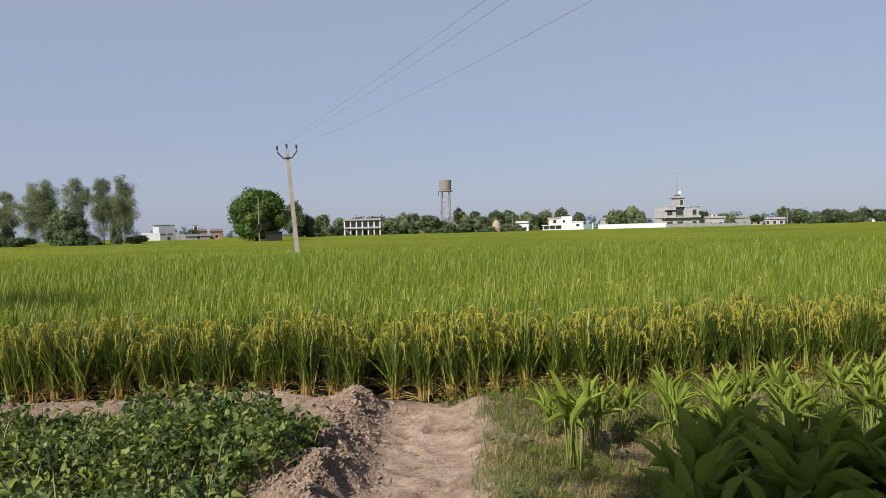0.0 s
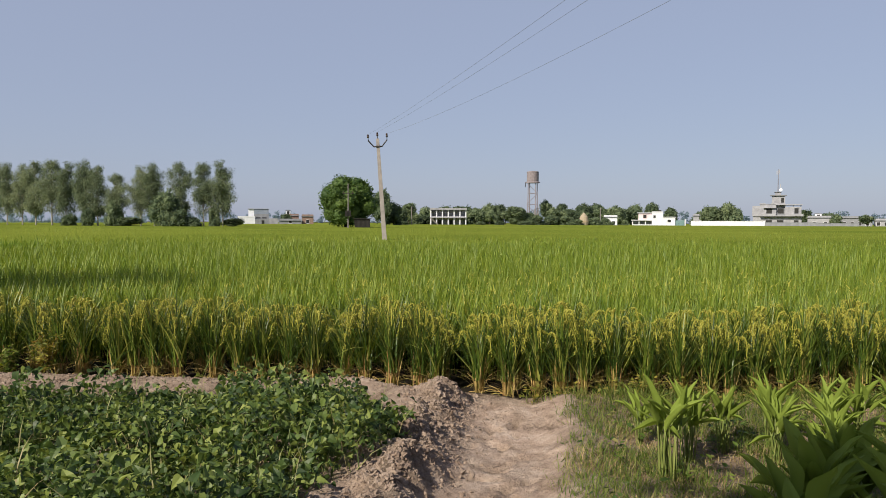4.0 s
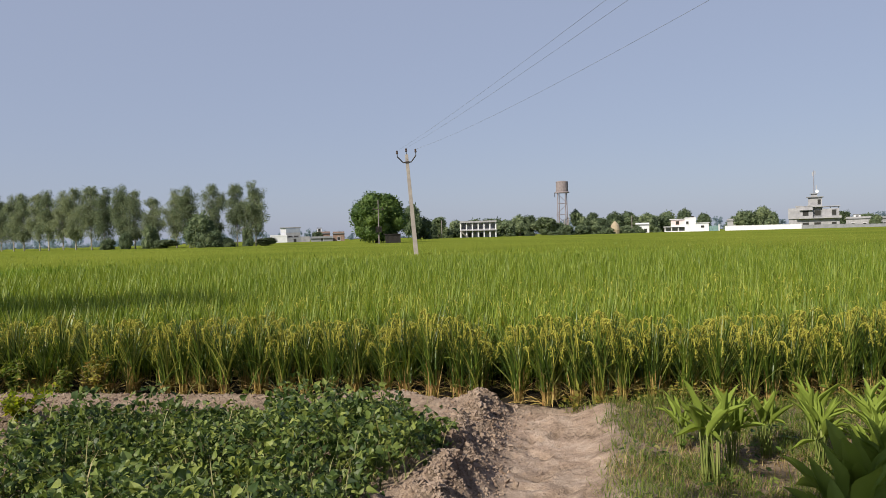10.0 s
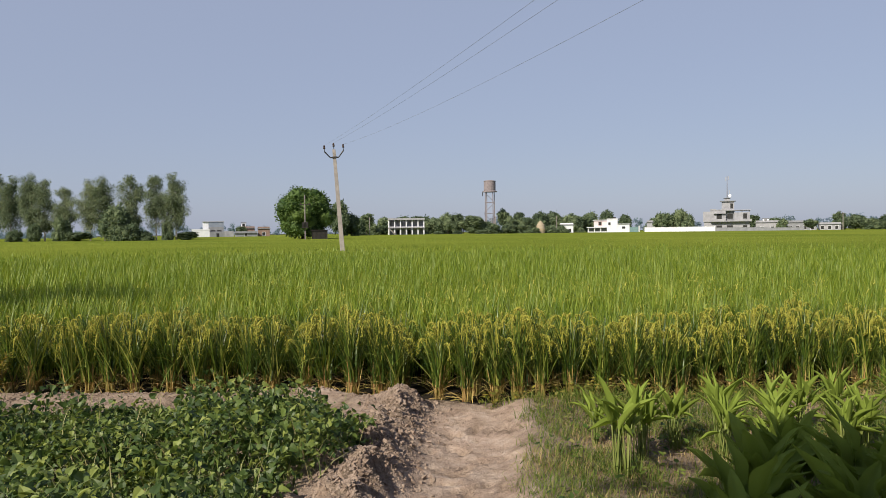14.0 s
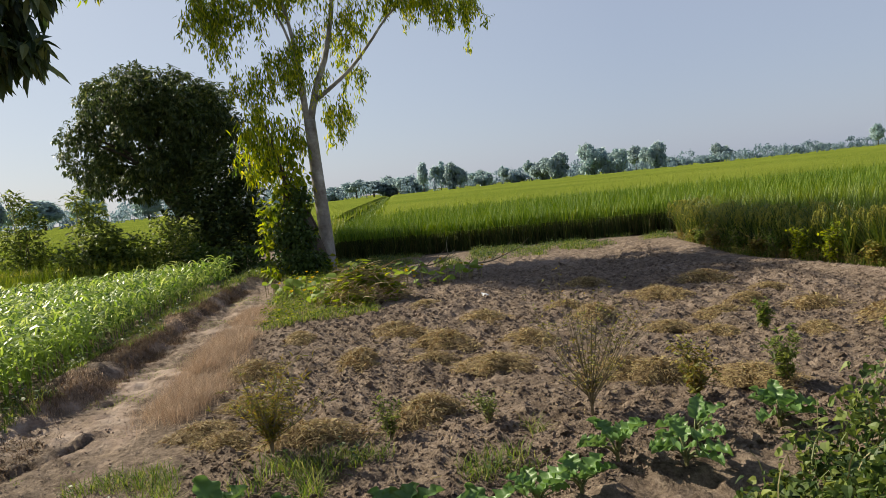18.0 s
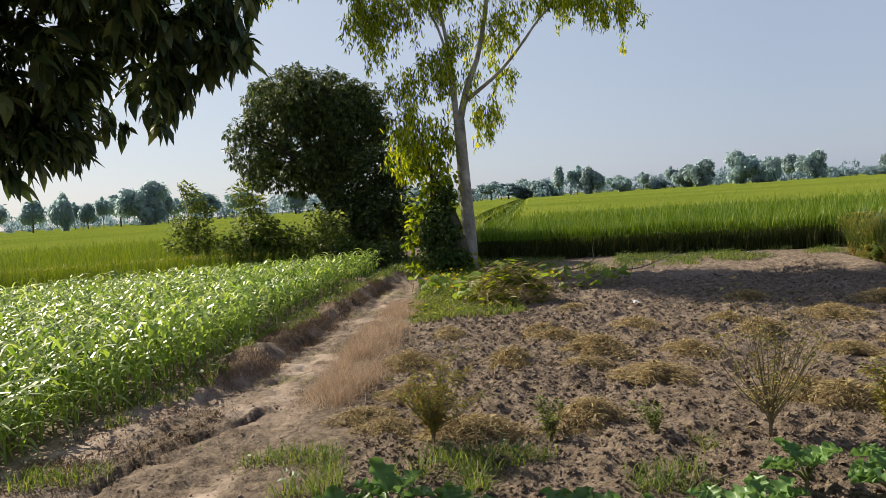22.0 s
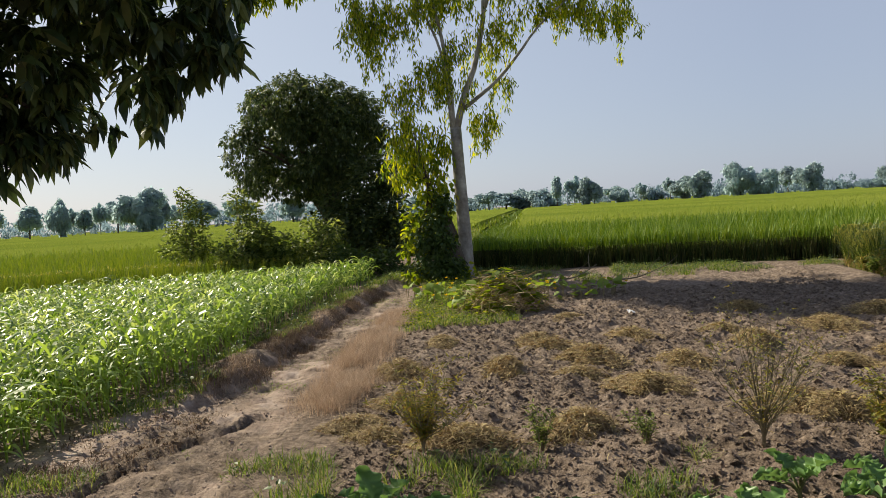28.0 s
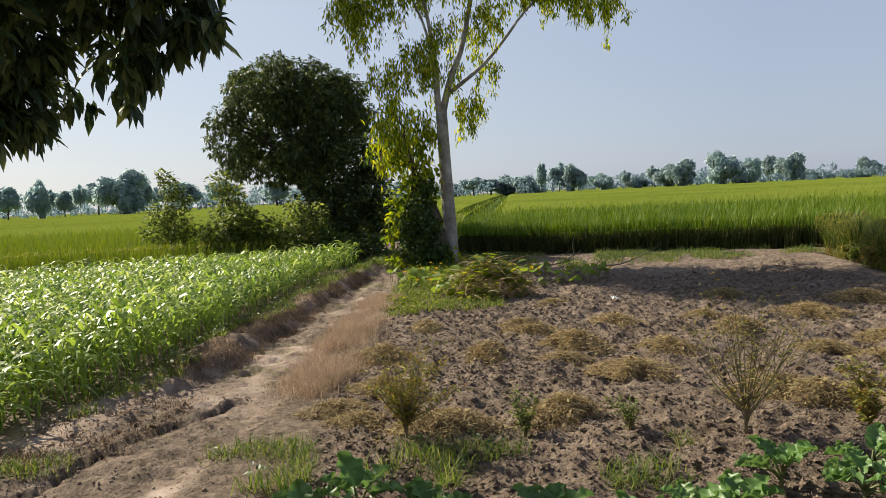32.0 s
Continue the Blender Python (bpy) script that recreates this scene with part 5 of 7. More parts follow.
SCRUB = [(-math.sin(math.radians(a)) * d, math.cos(math.radians(a)) * d, h, h * w) for a, d, h, w in zip(np.arange(46, 128, 1.1), rb.uniform(215, 250, 75), rb.uniform(3.2, 6.2, 75), rb.uniform(0.8, 1.4, 75))]
rh = np.random.default_rng(53)
HORIZON = []
for yaw in np.arange(-46, 130, 0.9):
    d = 330 + rh.uniform(0, 70) + (90 if yaw < 18 else 0)
    tall = float(np.interp(yaw, [-46, 14, 20, 50, 62, 84, 92, 130], [10, 9, 5.5, 6.5, 9.5, 10, 13, 14])) * rh.uniform(0.65, 1.2)
    HORIZON.append((-math.sin(math.radians(yaw)) * d, math.cos(math.radians(yaw)) * d, tall, tall * rh.uniform(0.7, 1.35)))
for yaw in np.arange(17, 66, 0.55):
    d, tall = 300 + rh.uniform(0, 60), rh.uniform(2.2, 4.6)
    HORIZON.append((-math.sin(math.radians(yaw)) * d, math.cos(math.radians(yaw)) * d, tall, tall * rh.uniform(1.2, 2.2)))


def far_woods(name, label, rows, seed):
    """Woods too far to pick apart: trunks and leafy clumps, joined."""
    rng = np.random.default_rng(seed)
    leaves, stems = [], []
    for x, y, h, w in rows:
        n = int(rng.integers(6, 11))
        c = np.clip(rng.normal(0, 1, (n, 3)), -1.5, 1.5) * [w * 0.26, w * 0.26, h * 0.17] + [x, y, h * rng.uniform(0.46, 0.58)]
        r = rng.uniform(0.13, 0.26, n) * min(w, h)
        leaves.append((*crown_chunk(rng, c, r, 200, 0.10 * h + 0.14, CARD, 0.6, 1.0, 0.3), 0))
        stems.append((*tube([(x, y, -0.2), (x, y, h * 0.6)], [0.16, 0.06], 5), 1))
    # trunks take the haze colour too
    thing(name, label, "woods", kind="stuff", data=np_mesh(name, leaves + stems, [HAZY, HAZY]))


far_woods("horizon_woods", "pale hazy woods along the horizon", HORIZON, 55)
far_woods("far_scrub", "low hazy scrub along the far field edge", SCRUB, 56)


# ---------- buildings ----------
def facing(x, y):
    """A pose on the ground whose -y side faces the garden."""
    return pose(x, y, 0, rz=math.degrees(math.atan2(-x, y)))


def block(name, parent, mat, dims, label=""):
    return part(name, np_mesh(name, [box(*dims)], mat), parent, label)


def window(parent, x, z, w, h, y=0.0, frame=WHITE_WALL):
    """A recessed dark pane in a raised frame, on the side at y."""
    f = part("window", np_mesh("window", [box(x - w / 2 - 0.08, x + w / 2 + 0.08, y - 0.06, y + 0.02, z + h, z + h + 0.1), box(x - w / 2 - 0.08, x + w / 2 + 0.08, y - 0.1, y + 0.02, z - 0.1, z), box(x - w / 2 - 0.08, x - w / 2, y - 0.06, y + 0.02, z, z + h), box(x + w / 2, x + w / 2 + 0.08, y - 0.06, y + 0.02, z, z + h)], frame), parent)
    block("pane", f, DARK, (x - w / 2, x + w / 2, y - 0.02, y + 0.01, z, z + h))


def frame_building():
    b = thing("frame_building", "unfinished two-storey concrete frame building with open bays", "building", m=facing(14, 249.5))
    for z in (0.0, 3.1, 6.0):
        block("slab", b, PALE_WALL, (-6.5, 6.5, -0.9 if z else 0.0, 8, z, z + 0.28))
    for x in np.linspace(-6.2, 6.2, 7):
        for z in (0.28, 3.38):
            block("column", b, WHITE_WALL, (x - 0.2, x + 0.2, -0.2, 0.2, z, z + 2.82 if z < 1 else 6.0))
            if -6 < x < 6:
                block("partition", b, GREY_WALL, (x - 0.1, x + 0.1, 2.6, 7.6, z, z + 2.8 if z < 1 else 5.98))
    block("parapet", b, PALE_WALL, (-6.5, 6.5, -0.9, -0.75, 6.28, 6.6))
    block("wall", b, PALE_WALL, (-6.2, 6.2, 2.4, 2.58, 0.28, 6.0))
    # side light put into colour: left end white as if lit, right grey
    block("wall", b, WHITE_WALL, (-6.45, -6.22, 0.22, 7.6, 0.28, 3.08))
    block("wall", b, WHITE_WALL, (-6.45, -6.22, 0.22, 7.6, 3.4, 5.98))
    block("wall", b, GREY_WALL, (6.22, 6.45, 0.22, 7.6, 0.28, 3.08))
    for x in np.linspace(-6.2, 6.2, 7)[1:]:
        block("railing", b, PALE_WALL, (x - 1.86, x - 0.21, -0.04, 0.04, 3.4, 3.75))
    for x in (-3.1, 1.03):
        block("door", b, DARK, (x - 0.5, x + 0.5, 2.34, 2.4, 0.3, 2.4))
    for i in range(9):
        block("step", b, CONCRETE, (-6.4 + i * 0.36, -5.9 + i * 0.36, -1.1, -0.2, 2.9 - i * 0.33, 3.15 - i * 0.33))


def water_tower():
    t = thing("water_tower", "raised concrete water tank on braced legs", "water tower", m=facing(50.8, 287.6))
    a = np.linspace(0, 2 * np.pi, 28, endpoint=False)

    def drum(profile):
        return tube([(0, 0, z) for z, _ in profile], [q for _, q in profile], 28)

    part("tank", np_mesh("tank", [drum([(18.4, 2.3), (18.6, 2.42), (22.1, 2.42), (22.15, 2.5), (22.45, 2.45), (22.7, 1.2)])], TANK, False), t, "weathered cylindrical concrete tank")
    part("platform", np_mesh("platform", [drum([(17.8, 2.95), (18.1, 2.95), (18.4, 2.6)])], TANK), t, "dark stained platform")
    for i in range(4):
        x, y = 2.2 * math.cos(i * math.pi / 2 + 0.6), 2.2 * math.sin(i * math.pi / 2 + 0.6)
        part("leg", np_mesh("leg", [tube([(x * 1.1, y * 1.1, 0), (x, y, 18)], [0.24, 0.19], 6)], TANK), t)
        x2, y2 = 2.2 * math.cos((i + 1) * math.pi / 2 + 0.6), 2.2 * math.sin((i + 1) * math.pi / 2 + 0.6)
        for z in (4.5, 9.0, 13.5):
            part("brace", np_mesh("brace", [tube([(x, y, z), (x2, y2, z)], 0.08, 5)], TANK), t)
    for k in range(4):
        part("stair_flight", np_mesh("stair_flight", [tube([(-2.4 + 4.4 * (k % 2), -2.5, 4.5 * k), (2.0 - 4.4 * (k % 2), -2.5, 4.5 * k + 4.4)], 0.09, 4)], TANK), t)
    part("pipe", np_mesh("pipe", [tube([(-3.0, 0, 16.2), (-3.0, 0, 18.1)], 0.15, 6)], IRON), t)


def white_house():
    h = thing("house", "white two-storey village house with a pale pink upper room", "house", m=facing(86, 245))
    # grey plaster here puts the verandah's shade into the wall colour
    block("wall", h, GREY_WALL, (-7.0, -0.2, 1.3, 8, 0, 2.5), "shaded verandah wall")
    block("low_wall", h, WHITE_WALL, (-7.0, -0.2, -0.1, 0.1, 0, 1.1))
    for x in (-6.9, -4.7, -2.5):
        block("column", h, WHITE_WALL, (x, x + 0.3, -0.1, 0.2, 1.1, 2.5))
    block("roof", h, WHITE_WALL, (-7.3, -0.2, -0.6, 8, 2.5, 2.72), "white verandah slab")
    block("wall", h, PINK, (-4.8, -0.2, 0.6, 7, 2.72, 5.1), "pale pink upper room")
    block("roof", h, WHITE_WALL, (-5.2, -0.2, 0.1, 7.3, 5.1, 5.3))
    block("wall", h, WHITE_WALL, (-0.2, 3.5, -2.4, 4, 0, 5.4), "tall white front block")
    block("parapet", h, WHITE_WALL, (-0.25, 3.55, -2.5, -2.3, 5.4, 5.65))
    block("wall", h, WHITE_WALL, (3.5, 7.6, -2.3, 4, 0, 3.6), "low white wing")
    block("roof", h, WHITE_WALL, (3.5, 7.9, -2.6, 4.2, 3.6, 3.78))
    block("water_tank", h, IRON, (2.0, 3.0, 1, 2, 5.4, 6.2))
    window(h, -2.6, 3.4, 1.0, 1.1, 0.6, BRICK)
    window(h, 0.7, 3.4, 0.8, 0.9, -2.4)
    window(h, 5.6, 2.0, 1.1, 0.8, -2.3)


def tiered_house():
    h = thing("house", "grey concrete house with a stair tower and a mast", "house", m=facing(125.6, 234.5))
    h.scale = (1, 1, 1.2)
    block("wall", h, PALE_WALL, (-7.7, 7.4, 1.0, 9, 0, 3.4), "unpainted ground floor")
    block("roof", h, PALE_WALL, (-5.5, 7.9, -0.5, 9.3, 3.4, 3.64), "projecting floor slab")
    block("parapet", h, PALE_WALL, (-5.5, -0.6, -0.5, -0.3, 3.64, 4.1))
    block("parapet", h, PALE_WALL, (2.4, 7.9, -0.5, -0.3, 3.64, 4.0))
    block("wall", h, PALE_WALL, (-7.9, -5.5, 0.6, 8, 3.4, 6.4), "pale end bay")
    block("wall", h, PALE_WALL, (-5.5, -0.4, 0.6, 8, 3.64, 6.8))
    for x0, x1, z in ((-5.7, -3.7, 7.1), (-3.7, -2.0, 6.95), (-2.0, -0.3, 7.15)):
        block("parapet", h, PALE_WALL, (x0, x1, 0.5, 0.7, 6.8, z))
    block("sunshade", h, PALE_WALL, (-4.4, -0.4, -0.3, 0.6, 5.75, 5.88))
    block("wall", h, GREY_WALL, (-0.4, 2.3, 1.6, 8, 3.64, 6.6))
    block("wall", h, PALE_WALL, (2.3, 7.3, 0.8, 8, 3.64, 6.0))
    block("roof", h, PALE_WALL, (-0.6, 7.6, 0.2, 8.2, 6.6, 6.78))
    for x in (2.5, 4.8, 7.1):
        block("column", h, PALE_WALL, (x - 0.12, x + 0.12, 0.9, 1.14, 6.0, 6.6))
    block("stair_tower", h, PALE_WALL, (-1.8, 2.3, 2.0, 6, 6.78, 9.3))
    block("roof", h, GREY_WALL, (-2.4, 2.8, 1.4, 6.5, 9.3, 9.52))
    block("stair_tower", h, PALE_WALL, (-0.9, 0.9, 2.6, 4.6, 9.52, 10.3))
    block("roof", h, GREY_WALL, (-1.3, 1.3, 2.2, 5.0, 10.3, 10.45))
    for x, w in ((-2.6, 1.8), (0.9, 1.9), (5.8, 1.3)):
        window(h, x, 0.9, w, 1.4, 1.0, GREY_WALL)
    window(h, -2.6, 4.2, 1.7, 1.4, 0.6, GREY_WALL)
    window(h, 0.95, 4.2, 1.9, 1.5, 1.6, GREY_WALL)
    window(h, 5.8, 4.2, 1.2, 1.5, 0.8, GREY_WALL)
    window(h, 1.5, 7.3, 0.9, 1.4, 2.0, GREY_WALL)
    m = part("mast", np_mesh("mast", [tube([(0, 3, 10.45), (0, 3, 16.9)], [0.15, 0.07], 5)], TANK), h, "thin steel mast with antennas")
    for z, x in ((15.4, -0.4), (15.7, 0.38), (11.6, 0.7)):
        block("antenna", m, PALE_WALL, (x - 0.12, x + 0.12, 2.9, 3.1, z, z + 1.1))
    part("dish", np_mesh("dish", [tube([(0.9, 2.4, 11.0), (0.9, 2.7, 10.9)], [0.5, 0.1], 12)], WHITE_WALL), m, "white dish")


def farm_house():
    h = thing("house", "pale low farm house with a blue-grey upper storey", "house", m=facing(-53.5, 244.5))
    block("wall", h, WHITE_WALL, (-4.9, 0.8, 0, 7, 0, 3.0), "pale ground floor")
    block("parapet", h, WHITE_WALL, (-4.9, 0.8, -0.05, 0.15, 3.0, 3.4))
    block("wall", h, WHITE_WALL, (-1.4, 0.5, 1.6, 6, 3.0, 5.9), "pale side wall")
    block("wall", h, GREY_WALL, (0.5, 5.4, 1.4, 6, 0, 4.2))
    block("wall", h, BLUE_WALL, (0.5, 5.4, 1.38, 6, 4.2, 5.85), "blue-grey painted storey")
    block("roof", h, PALE_WALL, (-1.6, 5.6, 1.2, 6.2, 5.9, 6.05))
    block("wall", h, GREY_WALL, (0.8, 5.6, -0.4, 1.3, 0, 2.4))
    block("wall", h, PALE_WALL, (5.6, 8.6, -0.6, 4, 0, 2.7), "plastered shed wall")
    for x in (1.9, 3.9):
        window(h, x, 2.65, 1.5, 0.4, 1.4, GREY_WALL)
    block("doorway", h, DARK, (3.0, 3.9, -0.44, -0.38, 0, 2.0))


def small_house(label, x, y, w, d, h, mat, wins, roof=GREY_WALL, upper=None):
    b = thing("house", label, "house", "village houses", m=facing(x, y))
    block("wall", b, mat, (-w / 2, w / 2, 0, d, 0, h))
    block("roof", b, roof, (-w / 2 - 0.3, w / 2 + 0.3, -0.4, d + 0.3, h, h + 0.2))
    block("parapet", b, mat, (-w / 2, w / 2, -0.1, 0.1, h + 0.2, h + 0.7))
    for i in range(wins):
        window(b, -w / 2 + (i + 0.6) * w / (wins + 0.2), 1.0, 1.0, 1.2)
    if upper:
        ux, uw, uh, um = upper
        block("wall", b, um, (ux - uw / 2, ux + uw / 2, 1.0, d - 0.5, h + 0.2, h + 0.2 + uh))
        block("roof", b, roof, (ux - uw / 2 - 0.2, ux + uw / 2 + 0.2, 0.8, d - 0.3, h + 0.2 + uh, h + 0.35 + uh))
        window(b, ux, h + 0.7, 0.9, min(1.0, uh - 0.8), 1.0)


frame_building()
water_tower()
white_house()
tiered_house()
farm_house()
small_house("grey low farm building", -40.5, 243.5, 7.4, 5, 1.9, GREY_WALL, 1)
small_house("small white rooftop room over a brick house", -41.5, 252, 5, 5, 3.6, BRICK, 1, upper=(-1.2, 1.6, 1.8, WHITE_WALL))
small_house("low brick house beside the trees", -35.0, 246, 4, 5, 3.4, BRICK, 1)
small_house("white walls of a house between trees", 71.3, 246, 4.6, 5, 3.6, WHITE_WALL, 2)
small_house("grey flat-roofed house with a verandah", 139, 232, 7.4, 6, 3.6, PALE_WALL, 2, upper=(-0.5, 2.0, 1.2, WHITE_WALL))
small_house("long low grey house", 151, 231, 9.5, 6, 3.5, GREY_WALL, 4)
small_house("low pale house behind a wall", 160.5, 229.5, 7, 6, 2.7, PALE_WALL, 3)
small_house("pale house between trees", 205, 258, 5, 5, 4.6, PALE_WALL, 2, upper=(0, 2, 1.5, WHITE_WALL))
small_house("white house far behind the trees", 216, 243, 6, 5, 4.0, WHITE_WALL, 2)
small_house("low pale house behind the white wall", 112, 262, 8, 6, 4.4, PALE_WALL, 3, upper=(1, 2, 1.6, PALE_WALL))
small_house("small white house far across the paddy", -258, 336, 6, 5, 3.4, WHITE_WALL, 1)


def compound_wall(label, x0, y0, x1, y1, h, mat, posts):
    """A boundary wall with pillars and a coping."""
    n = math.hypot(x1 - x0, y1 - y0)
    w = thing("compound_wall", label, "wall", m=pose(x0, y0, 0, rz=math.degrees(math.atan2(y1 - y0, x1 - x0))))
    block("panel", w, mat, (0, n, 0, 0.2, 0, h))
    block("coping", w, mat, (-0.05, n + 0.05, -0.06, 0.26, h, h + 0.1))
    for i in range(posts):
        x = i * n / (posts - 1)
        block("pillar", w, mat, (x - 0.18, x + 0.18, -0.08, 0.28, 0, h + 0.15))


compound_wall("long white painted compound wall", 97.5, 238.8, 118.5, 229.6, 2.3, WHITE_WALL, 9)
compound_wall("grey boundary wall before the tiered house", 118.8, 229.4, 132.5, 222.4, 1.9, GREY_WALL, 6)
compound_wall("grey boundary wall before the low houses", 132.8, 222.2, 143, 217.5, 1.7, GREY_WALL, 4)


def teal_gate():
    g = thing("gate", "teal painted sheet metal gate", "gate", m=facing(93.7, 240.2))
    for x in (-1.8, 0.02):
        leaf = block("gate_leaf", g, TEAL, (x, x + 1.76, 0, 0.06, 0.1, 2.6))
        for k in range(4):
            block("rib", leaf, TEAL, (x + 0.1 + k * 0.5, x + 0.16 + k * 0.5, -0.04, 0.0, 0.1, 2.6))
    for x in (-2.2, 1.85):
        block("pillar", g, WHITE_WALL, (x, x + 0.35, -0.1, 0.3, 0, 3.0))


teal_gate()


def hay_stack():
    a = thing("hay_stack", "conical thatched dung and straw stack", "hay stack", m=facing(59.8, 238.5))
    part("thatch", np_mesh("thatch", [tube([(0, 0, 0), (0, 0, 2.0), (0.05, 0, 3.6), (0, 0.05, 4.6), (0, 0, 5.1)], [1.5, 1.75, 1.35, 0.6, 0.1], 14)], THATCH), a)
    part("band", np_mesh("band", [tube([(0, 0, 1.95), (0, 0, 2.05)], [1.8, 1.8], 14)], STRAW), a)


hay_stack()


def shed():
    s = thing("shed", "small dark corrugated iron field shed", "shed", m=facing(-6.9, 105.8))
    block("wall", s, IRON, (-1.15, 1.15, 0, 2.2, 0, 2.05))
    block("roof", s, IRON, (-1.3, 1.3, -0.2, 2.4, 2.05, 2.15))
    for k in range(12):
        block("corrugation", s, IRON, (-1.12 + k * 0.19, -1.06 + k * 0.19, -0.04, 0.0, 0, 2.05))


shed()


# ---------- power line ----------
def power_pole():
    p = thing("power_pole", "leaning concrete power pole with a forked steel crossarm", "utility pole", m=pose(-1.19, 38, 0, ry=-4.0))
    v, f = box(-0.13, 0.13, -0.11, 0.11, -0.4, 6.1)
    v[4:, :2] *= 0.62
    part("post", np_mesh("post", [(v, f)], CONCRETE), p, "tapered square concrete post")
    arm = [(-0.50, 0, 6.02), (-0.42, 0, 5.92), (-0.22, 0, 5.68), (0.22, 0, 5.68), (0.42, 0, 5.92), (0.50, 0, 6.02)]
    part("crossarm", np_mesh("crossarm", [tube(arm, 0.035, 5)], IRON), p, "dark bent steel arm")
    part("clamp", np_mesh("clamp", [box(-0.12, 0.12, -0.11, 0.11, 5.64, 5.72)], IRON), p)
    for x, z in ((-0.50, 6.02), (0.50, 6.02), (0.0, 6.1)):
        part("pin", np_mesh("pin", [tube([(x, 0, z - 0.05), (x, 0, z + 0.22)], 0.02, 5)], IRON), p)
        part("insulator", np_mesh("insulator", [tube([(x, 0, z + 0.14), (x, 0, z + 0.18), (x, 0, z + 0.24), (x, 0, z + 0.30), (x, 0, z + 0.34)], [0.03, 0.07, 0.045, 0.06, 0.025], 9)], PORCELAIN), p)


power_pole()


def wire(a, via, sag):
    """One conductor from the pole, through a point, on past the garden."""
    a, via = np.array(a, float), np.array(via, float)
    s = np.linspace(0, 2.35, 40)
    p = a + s[:, None] * (via - a)
    p[:, 2] = a[2] + s * (via[2] - a[2]) - sag * (s * (1.0 - s))
    return thing("power_wire", "thin grey overhead power conductor", "wire", "power line", data=np_mesh("power_wire", [tube(p, 0.0035, 4)], WIRE))


wire((-2.11, 38, 6.30), (2.78, 12.19, 5.49), 0.35)
wire((-1.62, 38, 6.44), (3.18, 12.30, 5.52), 0.35)
wire((-1.12, 38, 6.36), (4.41, 11.91, 5.37), 0.75)


def transformer_pole():
    p = thing("transformer_pole", "slim pole with a small transformer box by the round tree", "utility pole", m=facing(-8.5, 100))
    part("post", np_mesh("post", [tube([(0, 0, 0), (0, 0, 7.0)], [0.10, 0.06], 7)], TANK), p)
    part("crossarm", np_mesh("crossarm", [box(-0.8, 0.8, -0.05, 0.05, 5.6, 5.7)], IRON), p)
    t = part("transformer", np_mesh("transformer", [box(-0.42, 0.42, -0.6, -0.12, 2.5, 3.2)], IRON), p, "dark grey transformer box")
    for k in range(5):
        block("fin", t, IRON, (-0.38 + k * 0.18, -0.34 + k * 0.18, -0.68, -0.6, 2.55, 3.1))
    part("bracket", np_mesh("bracket", [box(-0.48, 0.48, -0.6, 0.1, 2.4, 2.5)], IRON), p)
    for x in (-0.6, 0.0, 0.6):
        part("insulator", np_mesh("insulator", [tube([(x, 0, 5.7), (x, 0, 5.8), (x, 0, 5.95)], [0.05, 0.08, 0.04], 7)], PORCELAIN), p)


transformer_pole()
for px, py in ((1.0, 235.0), (44.0, 238.0), (47.0, 262.0), (163.0, 226.0), (66.0, 240.0)):
    q = thing("utility_pole", "plain pale concrete pole at the village edge", "utility pole", "village poles", m=facing(px, py))
    part("post", np_mesh("post", [tube([(0, 0, 0), (0, 0, 6.8)], [0.16, 0.11], 6)], CONCRETE), q)
    part("crossarm", np_mesh("crossarm", [box(-0.6, 0.6, -0.06, 0.06, 6.3, 6.42)], IRON), q)

# ---------- bushes and vines by the track's end ----------
def bush(name, label, x, y, lobes, count, leaf, mat, width=0.5, template=SPRIG, hang=0.0, group="", stems=7):
    """A bush from clumps (dx, dy, z, radius), with its own stems."""
    rng = np.random.default_rng(int(abs(x * 131 + y * 17)) + 5)
    t = thing(name, label, "bush", group, m=at_ground(x, y))
    c, r = np.array([q[:3] for q in lobes], float), np.array([q[3] for q in lobes], float)
    st = [tube(bend([(rng.normal(0, 0.06), rng.normal(0, 0.06), -0.03), c[i % len(c)] * [0.4, 0.4, 0.5] + rng.normal(0, 0.05, 3), c[i % len(c)] + rng.normal(0, 0.15, 3)], 6), np.linspace(0.018, 0.005, 6), 4) for i in range(stems)]
    part("branching_stem", np_mesh("branching_stem", st, TWIG), t)
    part("foliage", np_mesh("foliage", [crown_chunk(rng, c, r, count, leaf, template, width, hang, 0.25)], mat), t)
    return t


bush("bush", "dense olive shrub at the paddy's edge", -18.2, -3.6, [(0, 0, 0.5, 0.55), (0.1, -0.4, 0.9, 0.5), (0, 0.4, 0.8, 0.5), (0, 0.1, 1.2, 0.5), (0.1, 0.7, 0.5, 0.45), (0, -0.7, 0.5, 0.4)], 4600, 0.11, OLIVE, 0.6)
bush("bush", "green shrub at the paddy's edge", -17.9, -2.3, [(0, 0, 0.5, 0.5), (0, 0.4, 0.8, 0.45), (0, -0.3, 1.0, 0.45), (0, 0.6, 1.3, 0.4), (0, 0.2, 1.5, 0.3), (0, 0.9, 0.7, 0.25), (0, -0.6, 0.6, 0.3)], 2400, 0.11, OLIVE)
bush("bush", "dark thicket below the mango tree", -20.0, -0.9, [(0, -0.5, 0.7, 0.8), (0, 0.4, 0.7, 0.8), (0, 0, 1.5, 0.8), (0, 0.6, 1.9, 0.7), (-0.2, -0.6, 1.8, 0.7), (0, 0.2, 2.6, 0.7), (0, 1.0, 1.2, 0.6), (0, 0.9, 2.7, 0.6)], 12000, 0.13, MANGO, stems=12)
